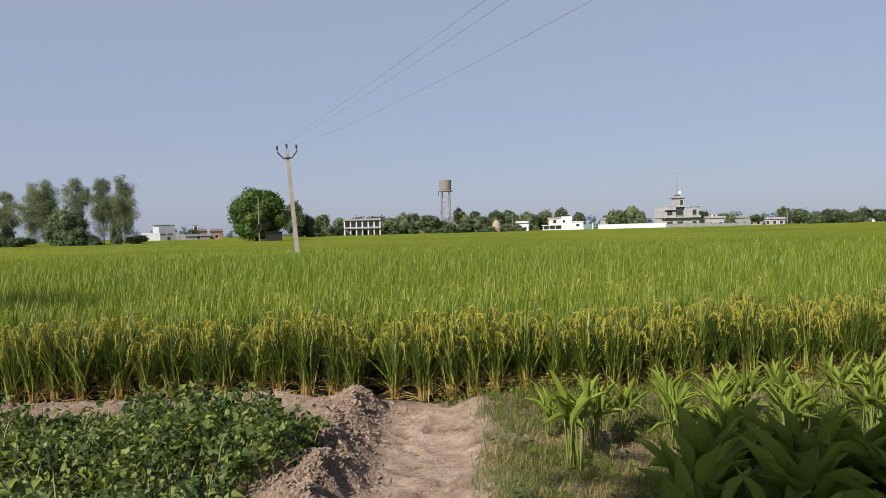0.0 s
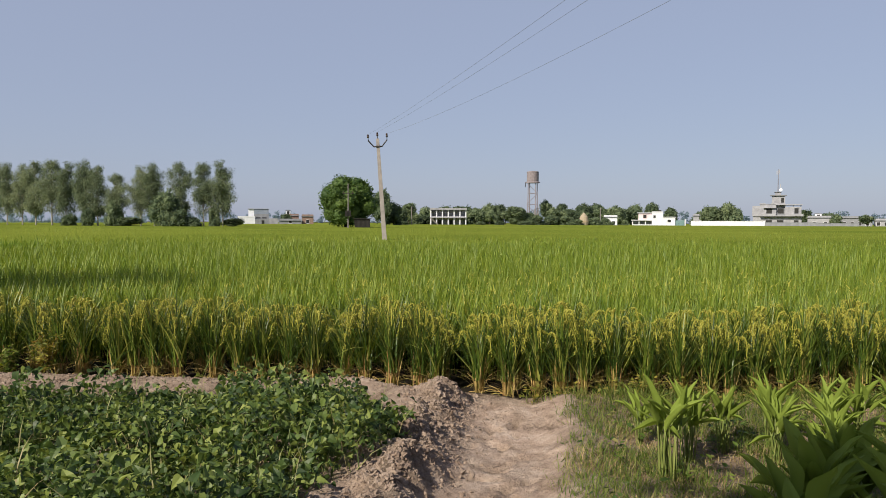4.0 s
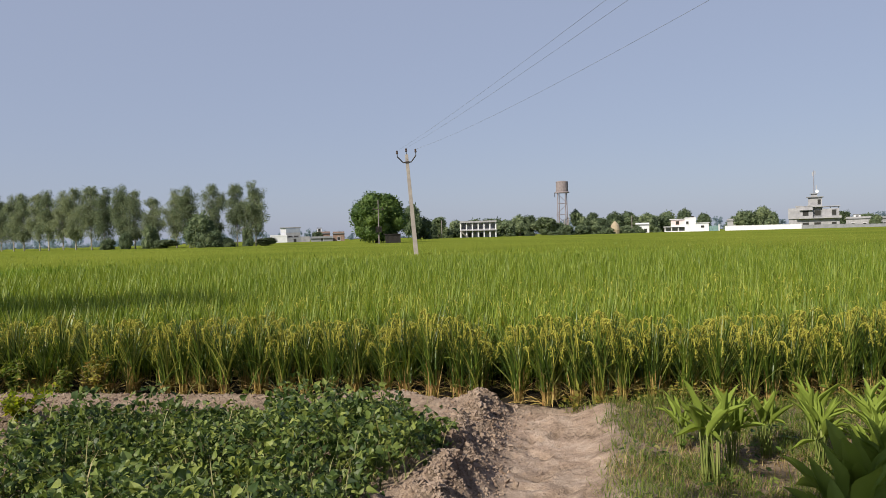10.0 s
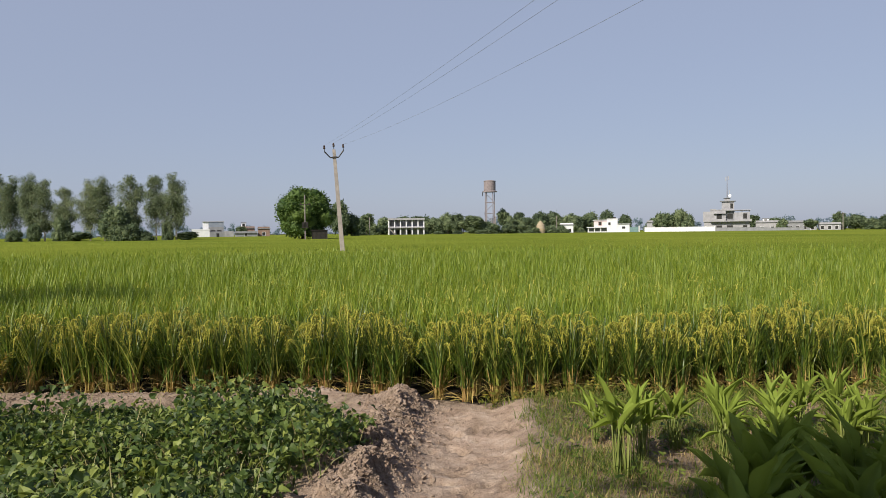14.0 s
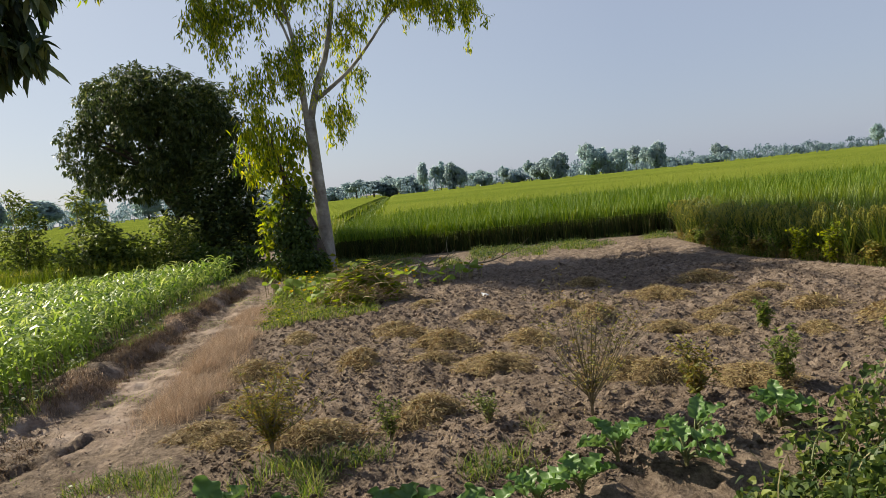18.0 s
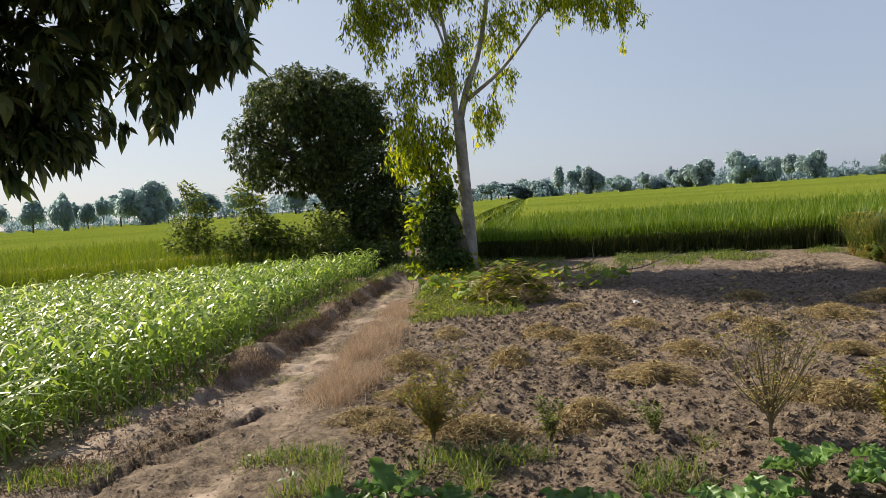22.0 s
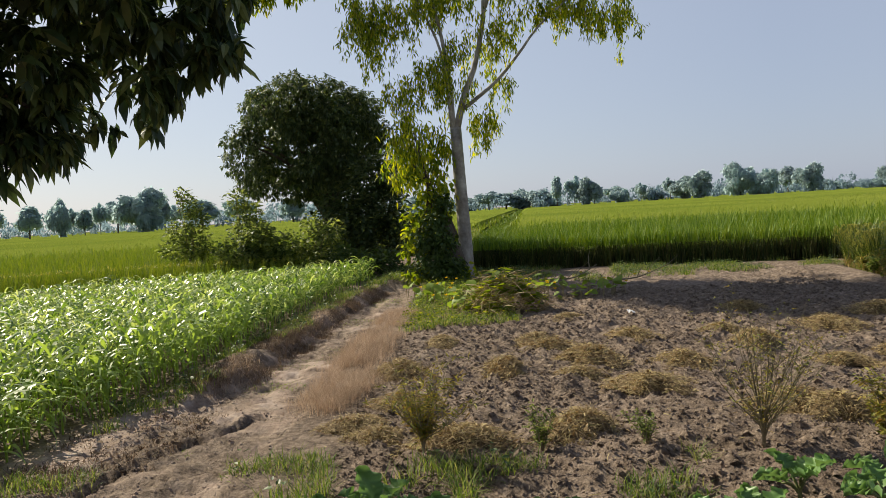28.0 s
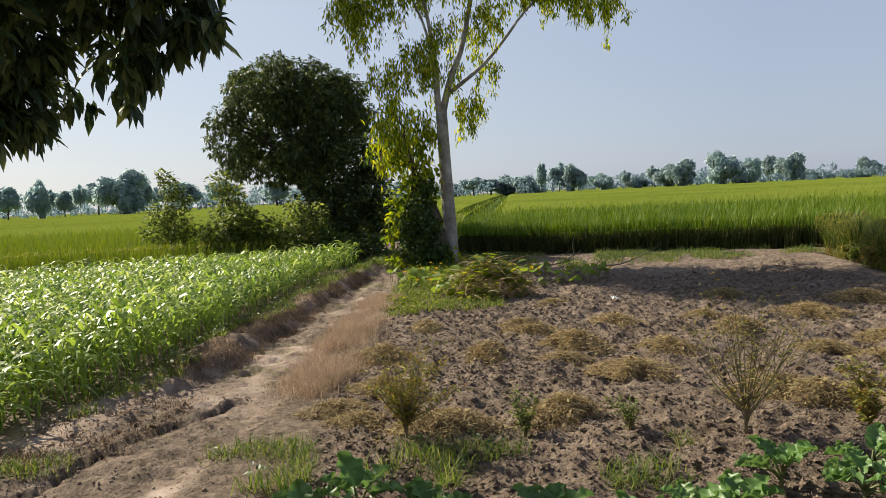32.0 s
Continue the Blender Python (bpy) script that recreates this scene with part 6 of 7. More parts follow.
bush("bush", "dark shrub under the mango crown", -20.6, -2.4, [(0, 0, 0.4, 0.45), (0, -0.6, 0.5, 0.45), (0, 0.7, 0.6, 0.5), (0, 0.4, 1.0, 0.4)], 4500, 0.12, MANGO)
bush("tall_shrub", "tall airy light green shrub", -19.3, -5.5, [(0, 0, 0.7, 0.4), (0, 0.2, 1.2, 0.42), (0, -0.25, 1.5, 0.38), (0.1, 0.25, 1.8, 0.34), (0, 0.05, 2.2, 0.3), (0, -0.1, 2.5, 0.2), (0.1, 0.5, 0.9, 0.3), (0, -0.5, 1.0, 0.3)], 2100, 0.12, OLIVE, 0.42, LANCE, stems=14)
bush("tall_shrub", "airy light green sapling", -18.9, -4.0, [(0, 0, 1.6, 0.35), (0, 0.25, 1.9, 0.35), (0, -0.1, 2.3, 0.28)], 800, 0.12, OLIVE, 0.42, LANCE)
bush("bush", "low shrub below the thicket", -17.6, -0.6, [(0, -0.3, 0.4, 0.45), (0, 0.3, 0.35, 0.4), (0, -0.7, 0.5, 0.4)], 2600, 0.10, BUSH)


def vine_thicket():
    """Creepers over a stump and up beside the eucalyptus."""
    rng = np.random.default_rng(41)
    t = thing("vine_thicket", "sunlit creeper draped over stems beside the eucalyptus", "creeper", m=at_ground(-16.0, 0.8))
    c = np.array([(0.2, -0.40, 0.3, 0.22), (0.2, -0.48, 0.75, 0.20), (0.2, -0.35, 1.15, 0.24), (0.2, -0.15, 1.55, 0.26), (0.2, -0.42, 1.6, 0.16), (0.2, 0.15, 1.35, 0.20), (0.25, 0.1, 0.35, 0.25), (0.2, 0.42, 1.65, 0.2), (0.2, 0.0, 2.0, 0.2), (0.2, 0.35, 2.2, 0.22), (0.2, 0.5, 0.95, 0.16), (0.3, 0.55, 0.25, 0.25), (0.2, -0.25, 2.4, 0.16), (0.3, -0.1, 0.8, 0.14), (0.2, 0.25, 2.7, 0.2), (0.3, 0.9, 0.2, 0.2)])
    stems = [tube(bend([(0.1 * i - 0.3, 0.15 * i - 0.4, 0), (0, 0.1 * i - 0.3, 1.2), (0.05, -0.1 * i + 0.2, 2.4 + 0.2 * i)], 8), np.linspace(0.05, 0.012, 8), 6) for i in range(6)]
    stems.append(tube(bend([(0.0, 0.55, 1.0), (0, 0.2, 1.9), (0, -0.35, 2.7)], 6), np.linspace(0.05, 0.02, 6), 6))
    part("branching_stem", np_mesh("branching_stem", stems, BARK, True), t)
    part("stump", np_mesh("stump", [tube([(0, 0.45, -0.1), (0, 0.42, 0.5), (0, 0.35, 1.0), (0, 0.3, 1.5)], [0.34, 0.28, 0.2, 0.08], 9)], BARK, True), t, "dark leafless stump under the creeper")
    part("foliage", np_mesh("foliage", [crown_chunk(rng, c[:, :3] - (0, 0.12, 0), c[:, 3] * 1.25, 760, 0.12, OVAL, 0.75, 0.8, 0.1)], VINE), t, "yellow-green heart-shaped leaves")
    # darker leaves stand in for the creeper's shaded inside
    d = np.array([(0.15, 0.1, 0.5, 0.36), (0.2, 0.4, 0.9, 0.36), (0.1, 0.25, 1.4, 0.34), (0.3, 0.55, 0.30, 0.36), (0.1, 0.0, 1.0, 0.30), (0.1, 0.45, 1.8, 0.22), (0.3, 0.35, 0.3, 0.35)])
    part("shade_foliage", np_mesh("shade_foliage", [crown_chunk(rng, d[:, :3] + (0.2, -0.22, 0), d[:, 3] * 1.0, 4200, 0.09, OVAL, 0.6, 0.6, 0.1)], BUSH), t, "dark leaves coloured for the shade inside the creeper")


vine_thicket()


def vine_heap():
    rng = np.random.default_rng(42)
    t = thing("vine_heap", "heap of pulled dry vines with some green leaves", "vine heap", m=at_ground(-10.7, 1.55))
    n = 900
    a, q = rng.uniform(0, 6.28, n), np.sqrt(rng.random(n))
    p = np.stack([0.5 * q * np.cos(a), 0.62 * q * np.sin(a), 0.62 * (1 - q**2) * rng.uniform(0.6, 1.05, n)], -1)
    ln = rng.uniform(0.2, 0.5, n)
    part("dry_vines", np_mesh("dry_vines", [scatter(blade_shape(0.5, 4), p, turns(rng.uniform(0, 6.28, n), rng.uniform(-0.3, 0.7, n), rng.uniform(-1, 1, n)), np.stack([np.full(n, 0.012), ln, ln], -1))], STRAW), t)
    m = 260
    k = rng.integers(0, n, m)
    s = rng.uniform(0.08, 0.16, m)
    part("leaves", np_mesh("leaves", [scatter(OVAL, p[k] + [0, 0, 0.05], turns(rng.uniform(0, 6.28, m), rng.uniform(-0.3, 0.5, m), rng.uniform(-0.5, 0.5, m)), np.stack([s, s, s], -1))], VINE), t)


vine_heap()


def dead_branch(x, y, rz, seed):
    """A fallen, forked dry branch."""
    rng = np.random.default_rng(seed)
    t = thing("dead_branch", "dry forked dead branch lying in the grass", "branch", m=at_ground(x, y, rz))
    main = bend([(-0.7, 0, 0.02), (-0.2, 0.05, 0.16), (0.3, -0.03, 0.22), (0.8, 0.06, 0.42)], 10)
    part("stem", np_mesh("stem", [tube(main, np.linspace(0.022, 0.007, 10), 6)], TWIG, True), t)
    for i in range(7):
        s = main[2 + i]
        e = s + np.array([rng.uniform(0.1, 0.35), rng.uniform(-0.25, 0.25), rng.uniform(0.05, 0.35)])
        part("twig", np_mesh("twig", [tube(bend([s, (s + e) / 2 + rng.normal(0, 0.03, 3), e], 6), np.linspace(0.009, 0.003, 6), 4)], TWIG, True), t)


dead_branch(-13.2, 3.0, 100, 701)
dead_branch(-12.4, 3.9, 60, 702)


def gourd_vine(x, y, wide, count, seed):
    """A creeping gourd: broad leaves on short stalks."""
    rng = np.random.default_rng(seed)
    t = thing("gourd_vine", "creeping gourd vine with broad bright green leaves", "gourd plant", "gourd vines", m=at_ground(x, y))
    for i in range(count):
        px, py = rng.normal(0, wide * 0.45), rng.normal(0, wide)
        h, s = rng.uniform(0.05, 0.30), rng.uniform(0.09, 0.19)
        stalk = tube(bend([(px, py, 0), (px, py, h * 0.7), (px + 0.03, py, h)], 5), 0.006, 4)
        me = scatter(leaf_shape([0.7, 1.05, 1.0, 0.7], 0.2, 0.1), np.array([(px + 0.03, py, h)]), turns(np.array([rng.uniform(0, 6.28)]), np.array([rng.uniform(-0.5, 0.8)]), np.array([rng.uniform(-0.7, 0.7)])), np.array([[s, s, s]]))
        part("leaf", np_mesh("leaf", [(*me, 0), (*stalk, 1)], [GOURD, BEAN_STEM]), t)


    for i in range(4):
        f = scatter(leaf_shape([0.8, 1.0, 0.5], -0.2, 0.2), np.repeat([(rng.normal(0, wide * 0.4), rng.normal(0, wide * 0.8), rng.uniform(0.2, 0.34))], 5, 0), turns(np.arange(5) * 1.257, np.full(5, 0.5), np.zeros(5)), np.full((5, 3), 0.045))
        part("flower", np_mesh("flower", [f], FLOWER), t, "yellow gourd flower")


for i, (x, y, w, n) in enumerate([(-12.3, 0.9, 0.5, 26), (-12.6, 1.9, 0.45, 22), (-11.6, 2.6, 0.3, 16), (-11.9, 3.4, 0.35, 22), (-13.6, 0.7, 0.35, 18), (-13.4, 2.6, 0.5, 20), (-11.0, 0.9, 0.35, 14)]):
    gourd_vine(x, y, w, n, 300 + i)


# ---------- grass and weeds ----------
def grass(name, label, inside, area, step, height, per, lean, width, mats, seed, spread=0.03, extra=None):
    rng = np.random.default_rng(seed)
    x, y = jitter_grid(*area, step, rng, 0.5)
    k = inside(x, y) & (vnoise(x * 2.3, y * 2.3, seed) > 0.30)
    x, y = x[k], y[k]
    h = height * (0.5 + vnoise(x * 1.7, y * 1.7, seed + 3))
    ch = [(*blades(x, y, ground_z(x, y) - 0.01, h, per, lean, width, rng, blade_shape(0.4, 2), spread), 0)]
    if extra is not None:
        m = rng.random(len(x)) < extra
        n = int(m.sum()) * 6
        p = np.stack([np.repeat(x[m], 6), np.repeat(y[m], 6), np.repeat(ground_z(x[m], y[m]) + h[m] * 0.5, 6)], -1) + rng.normal(0, 0.04, (n, 3))
        s = rng.uniform(0.03, 0.06, n)
        ch.append((*scatter(OVAL_SMALL, p, turns(rng.uniform(0, 6.28, n), rng.uniform(-0.3, 0.6, n), rng.uniform(-0.5, 0.5, n)), np.stack([s * 0.7, s, s], -1)), 1))
    thing(name, label, "grass", kind="stuff", data=np_mesh(name, ch, mats))


def paddy_divide():
    """Uncut grass on the narrow bank between the two paddies."""
    rng = np.random.default_rng(81)
    n = 9000
    x = -19.5 * (14.0 ** rng.random(n))
    far = np.abs(x) / 20
    y = 1.75 + (-18.6 - x) * 0.196 + rng.normal(0, 0.30, n) * np.clip(far, 1, 1.6)
    thing("bank_grass", "tall uncut grass on the bank between two paddies", "grass", kind="stuff", data=np_mesh("bank_grass", [blades(x, y, 0.0, 0.40 + 0.22 * np.clip((np.abs(y - 1.75 - (-18.6 - x) * 0.196) - 0.2) * 2, 0, 1), 2, 0.25, 0.012 * far, rng, blade_shape(0.35, 3), 0.03)], RICE_GREEN))


paddy_divide()
line = lambda x, table: np.interp(x, *table)
edge_x = lambda y: np.interp(y, [2.0, 5.1, 8.35, 9.8], [-18.6, -17.4, -16.3, -15.7])
grass("grass", "dry reddish grass lining the cart track", lambda x, y: (y > line(x, TRACK_RIGHT) - 0.08 + 0.12 * fbm(x * 2, y * 2, 71)) & (y < line(x, TRACK_RIGHT) + 0.34 + 0.2 * fbm(x * 1.5, 0 * y, 72)) & (vnoise(x * 7, y * 7, 70) > 0.34), (-11.6, -5.95, -1.3, 0.6), 0.026, 0.17, 17, 1.0, 0.0022, [REDGRASS], 72, 0.08)
grass("grass", "short green weeds along the paddy's shaded edge", lambda x, y: (x > edge_x(y) + 0.1) & (x < edge_x(y) + 4.0 - 0.2 * (y - 2) + 2 * fbm(x, y, 73)) & (vnoise(x * 1.1, y * 1.1, 69) > 0.36), (-18.6, -11.5, 2.0, 9.6), 0.09, 0.14, 6, 0.6, 0.009, [GRASS, BUSH], 73, 0.06, 0.3)
grass("grass", "bright green grass at the end of the track", lambda x, y: (y > line(x, TRACK_RIGHT) + 0.25) & (y < 1.7 + 0.4 * fbm(x, y, 74)), (-15.6, -9.6, 0.0, 2.4), 0.07, 0.15, 7, 0.5, 0.008, [GRASS, VINE], 74, 0.04, 0.25)
grass("grass", "grass and weeds on the track's bund", lambda x, y: (np.abs(y - line(x, BUND) + 0.25) < 0.26) & (vnoise(x * 0.9, y * 0.9, 75) > np.where(x > -7, 0.58, 0.42)), (-16, -4.0, -3.0, 0.2), 0.055, 0.13, 6, 0.6, 0.007, [GRASS, BUSH], 75, 0.03, 0.15)
grass("grass", "green grass tufts where the bund meets the track", lambda x, y: (np.abs(y - line(x, BUND) - 0.12) < 0.34) & (vnoise(x * 1.9, y * 1.9, 83) > 0.70), (-6.2, -4.0, -3.2, -1.6), 0.05, 0.12, 6, 0.7, 0.006, [GRASS], 83, 0.03)
grass("grass", "dry brown grass on the track's bund", lambda x, y: (np.abs(y - line(x, BUND) - 0.02) < 0.24) & (vnoise(x * 0.8, y * 0.8, 82) > 0.45), (-13, -4.6, -3.0, -0.2), 0.035, 0.055, 5, 0.9, 0.004, [REDGRASS], 82, 0.03)
grass("grass", "matted dead brown grass on the track's bund", lambda x, y: (np.abs(y - line(x, BUND) - 0.05) < 0.26 + 0.2 * fbm(x * 2, y * 2, 88)) & (vnoise(x * 1.1, y * 1.1, 87) > np.where(x > -7, 0.62, 0.28)), (-15, -4.0, -3.3, -0.2), 0.032, 0.085, 8, 0.85, 0.0042, [DEADGRASS], 87, 0.05)
grass("grass", "dead grass and leaf litter trodden into the track's edge", lambda x, y: (y > line(x, BUND) - 0.35) & (y < line(x, BUND) + 0.62) & (vnoise(x * 2.3, y * 2.3, 89) > 0.60), (-6.6, -3.9, -3.4, -1.2), 0.04, 0.05, 6, 1.2, 0.006, [DEADGRASS, DEADGRASS], 89, 0.05, 0.05)
grass("grass", "grass tufts at the rim of the plot", lambda x, y: (np.abs(x + 4.25 - 0.25 * np.sin(y * 1.3)) < 0.42 + 0.25 * fbm(x * 2, y * 2, 76)) & (vnoise(x * 1.6, y * 1.6, 77) > np.where(y < -0.62, 0.36, 0.80)), (-5.0, -3.5, -1.25, 1.75), 0.05, 0.15, 8, 0.95, 0.006, [GRASS, BUSH], 76, 0.03, 0.03)
grass("grass", "thin dry grass between channel and turmeric", lambda x, y: (x > np.interp(y, [3, 4.3, 6.6], [1.0, 1.12, 1.55]) + 0.55 * fbm(x * 2.2, y * 2.2, 78)) & (y < rice_front(x) - 0.05), (0.8, 5.6, 2.6, 6.9), 0.052, 0.14, 8, 0.75, 0.0045, [GRASS, BUSH], 78, 0.05, 0.015)
grass("grass", "dry straw-coloured grass among the turmeric", lambda x, y: (x > np.interp(y, [3, 4.3, 6.6], [1.05, 1.2, 1.6]) + 0.4 * fbm(x * 2.6, y * 2.6, 84)) & (y < rice_front(x) - 0.05), (0.9, 5.6, 2.6, 6.9), 0.062, 0.10, 7, 0.95, 0.0040, [STRAW, GRASS], 84, 0.05, 0.05)
grass("grass", "sparse green tufts in the cart track", lambda x, y: (y > line(x, BUND) + 0.3) & (y < line(x, TRACK_RIGHT) - 0.1) & (vnoise(x * 1.7, y * 1.7, 85) > np.where(x < -7, 0.40, 0.66)), (-14, -5.2, -2.2, 0.2), 0.055, 0.035, 5, 1.1, 0.005, [GRASS], 86, 0.04)
grass("grass", "weeds below the ripe rice", lambda x, y: (y > rice_front(x) - 0.28) & (y < rice_front(x) + 0.02) & ((x > 1.15) | (x < -4.2)), (-13.5, 6.5, 6.1, 9.2), 0.075, 0.18, 5, 0.55, 0.007, [GRASS, WEED], 79, 0.04, 0.5)
grass("grass", "dry weeds in the back corner of the track", lambda x, y: (y < line(x, BUND) + 0.9) & (y > line(x, BUND) - 0.6), (-19.5, -15.8, -1.8, 2.0), 0.09, 0.16, 6, 0.5, 0.009, [GRASS, BUSH], 80, 0.05, 0.3)


# yellowing weeds in front of the ripe rice
def weed(x, y, h, count, seed, label, mat=GRASS, leaf=0.05, spread=0.5, width=0.4):
    """A branching weed: thin stems with small leaves on their upper parts."""
    rng = np.random.default_rng(seed)
    t = thing("weed", label, "shrub", "weeds in the plot", m=at_ground(x, y))
    stems, pts = [], []
    for i in range(count):
        a, o = rng.uniform(0, 6.28), h * spread * rng.uniform(0.15, 1.0)
        top = np.array([o * math.cos(a), o * math.sin(a), h * rng.uniform(0.65, 1.05)])
        q = bend([(0, 0, -0.02), (0.012 * math.cos(a), 0.012 * math.sin(a), h * rng.uniform(0.10, 0.22)), top * [0.5, 0.5, 0.55], top], 9)
        stems.append(tube(q, np.linspace(0.004 + h * 0.003, 0.0012, 9), 4))
        pts.append(q[4:] if leaf > 0.03 else q[5:])
        for b in range(5):
            s = q[rng.integers(3, 8)]
            e = s + np.array([rng.normal(0, 0.10 * h), rng.normal(0, 0.10 * h), rng.uniform(0.05, 0.22) * h])
            stems.append(tube(np.linspace(s, e, 4), np.linspace(0.003, 0.001, 4), 3))
            pts.append(np.linspace(s, e, 5))
    part("branching_stem", np_mesh("branching_stem", stems, TWIG), t)
    pts = np.concatenate(pts)
    n = int(len(pts) * 1.6)
    p = pts[rng.integers(0, len(pts), n)] + rng.normal(0, 0.012, (n, 3))
    s = leaf * rng.uniform(0.6, 1.3, n)
    part("foliage", np_mesh("foliage", [scatter(OVAL_SMALL, p, turns(rng.uniform(0, 6.28, n), rng.uniform(-0.6, 0.9, n), rng.uniform(-0.6, 0.6, n)), np.stack([s * width, s, s], -1))], mat), t)
    return t


weed(-4.70, 0.0, 0.60, 26, 401, "bushy olive-green pigeon pea shrub", WEED, 0.050, 0.85, 0.22)
weed(-4.34, 2.14, 1.0, 24, 402, "tall nearly leafless twiggy pepper shrub", WEED, 0.024, 0.52, 0.5)
weed(-4.29, 2.92, 0.42, 18, 403, "small yellowing shrub on tilled soil", WEED, 0.045, 0.5)
weed(-4.72, 0.80, 0.36, 8, 404, "small fresh green weed", OLIVE, 0.034, 0.5)
weed(-4.60, 1.48, 0.22, 8, 405, "tiny fresh green weed", OLIVE, 0.030, 0.7)
weed(-4.07, 3.50, 0.42, 10, 406, "upright green weed beside a straw heap", OLIVE, 0.045, 0.4, 0.45)
weed(-5.64, 4.60, 0.30, 8, 407, "small yellow-green weed on tilled soil", GRASS, 0.05, 0.3)
weed(-8.00, 7.65, 0.55, 16, 408, "yellow-green weed against the rice", VINE, 0.06, 0.35, 0.5)
weed(-8.65, 7.70, 0.50, 14, 409, "yellow-green weed against the rice", VINE, 0.06, 0.35, 0.5)
weed(-4.20, 5.80, 0.28, 14, 410, "green bean plant clump on tilled soil", VINE, 0.055, 1.1, 0.7)
weed(-3.95, 6.55, 0.30, 14, 411, "green bean plant clump on tilled soil", VINE, 0.055, 1.1, 0.7)
weed(-4.75, 5.2, 0.26, 10, 412, "small yellowing weed on tilled soil", GRASS, 0.05, 0.5)
rw = np.random.default_rng(43)
for i in range(22):
    wx = -12.2 + i * 0.40 + rw.uniform(-0.15, 0.15)
    if -9.0 < wx < -7.7:
        continue
    weed(wx, float(rice_front(wx)) - rw.uniform(0.08, 0.28), rw.uniform(0.28, 0.52), 12, 420 + i, "yellowing weed at the foot of the rice", GRASS if i % 3 else WEED, 0.055, 0.5, 0.5)


# ---------- straw heaps and litter ----------
def straw_meshes():
    rng = np.random.default_rng(44)
    out = []
    for k in range(5):
        n = 1700
        a, q = rng.uniform(0, 6.28, n), rng.random(n) ** 0.62
        lump = 1 + 0.35 * np.sin(a * 2 + k) + 0.2 * np.sin(a * 5 + 2 * k)
        p = np.stack([0.34 * q * lump * np.cos(a), 0.34 * q * lump * np.sin(a), 0.17 * (1 - q**1.8) * rng.uniform(0.85, 1.12, n) + 0.012], -1)
        ln = rng.uniform(0.04, 0.12, n)
        yaw = a - np.pi / 2 + rng.normal(0, 1.2, n)
        straws = scatter(blade_shape(0.45, 3), p, turns(yaw, rng.normal(0.15, 0.35, n), rng.uniform(-1, 1, n)), np.stack([np.full(n, 0.0048), ln, ln], -1))
        m = 260
        j = rng.integers(0, n, m)
        s = rng.uniform(0.03, 0.06, m)
        bits = scatter(OVAL_SMALL, p[j], turns(rng.uniform(0, 6.28, m), rng.normal(0, 0.5, m), rng.uniform(-1, 1, m)), np.stack([s * 0.6, s, s], -1))
        ring = [(0, 0, 0)] + [(0.32 * f * (1 + 0.35 * math.sin(g * 2 + k) + 0.2 * math.sin(g * 5 + 2 * k)) * math.cos(g), 0.32 * f * (1 + 0.35 * math.sin(g * 2 + k) + 0.2 * math.sin(g * 5 + 2 * k)) * math.sin(g), 0) for f in (0.3, 0.6, 0.85, 1.0) for g in np.linspace(0, 2 * np.pi, 18, endpoint=False)]
        ring = np.array(ring)
        fr = np.repeat([0, 0.3, 0.6, 0.85, 1.0], [1, 18, 18, 18, 18])
        ring[:, 2] = 0.155 * (1 - fr**1.8) * rng.uniform(0.8, 1.1, 73) - 0.01
        core = [(0, 1 + j, 1 + (j + 1) % 18) for j in range(18)]
        quads = [(1 + 18 * b + j, 19 + 18 * b + j, 19 + 18 * b + (j + 1) % 18, 1 + 18 * b + (j + 1) % 18) for b in range(3) for j in range(18)]
        core += [q for a4 in quads for q in ((a4[0], a4[1], a4[2]), (a4[0], a4[2], a4[3]))]
        out.append((np_mesh("straw", [straws], STRAW), np_mesh("dry_leaves", [bits], STRAW), np_mesh("packed_core", [(ring, np.array(core))], RAKED, True)))
    return out


STRAWS = straw_meshes()
rs = np.random.default_rng(45)
HEAPS = [(-7.86, 1.57), (-7.15, 1.84), (-7.25, 3.63), (-8.1, 2.62), (-7.79, 4.83), (-6.26, 3.95), (-6.48, 4.76), (-5.84, 4.22), (-6.15, 5.68), (-7.37, 6.08), (-5.29, 5.81), (-4.46, 5.6), (-8.41, 5.88), (-4.87, 2.96), (-4.3, 3.45), (-6.92, 0.9), (-6.54, 1.55), (-8.32, 1.48), (-8.04, 3.66)]
HEAPS += [(-6.62, 2.6), (-5.08, 2.75), (-5.02, 1.13), (-5.49, -0.48), (-5.9, -0.1), (-7.09, -0.1), (-8.55, 0.41), (-5.16, -0.3), (-8.18, 5.0), (-5.25, 4.9), (-6.9, 5.4), (-9.4, 4.6), (-4.9, 0.25), (-9.6, 2.2), (-5.9, 2.0)]
for i, (x, y) in enumerate(HEAPS):
    t = thing("straw_heap", "low heap of dry tangled straw and pulled weeds on tilled soil", "straw heap", "straw heaps", m=at_ground(x, y, rs.uniform(0, 360), 0.02))
    for name, me in zip(("straw", "dry_leaves", "packed_core"), STRAWS[i % 5]):
        part(name, me, t)
    s = rs.uniform(0.58, 0.98)
    t.scale = (s, s * rs.uniform(0.8, 1.2), s * rs.uniform(0.75, 1.15))


def chips(k):
    """A small clod with its foot in the soil."""
    rng = np.random.default_rng(50 + k)
    v = np.array([(0.55, 0, -0.25), (0.1, 0.5, -0.25), (-0.55, 0.1, -0.25), (-0.05, -0.5, -0.25), (0.02, 0.05, 0.42)]) * rng.uniform(0.7, 1.3, (5, 1)) + rng.normal(0, 0.08, (5, 3))
    return v, np.array([(0, 1, 4), (1, 2, 4), (2, 3, 4), (3, 0, 4)])


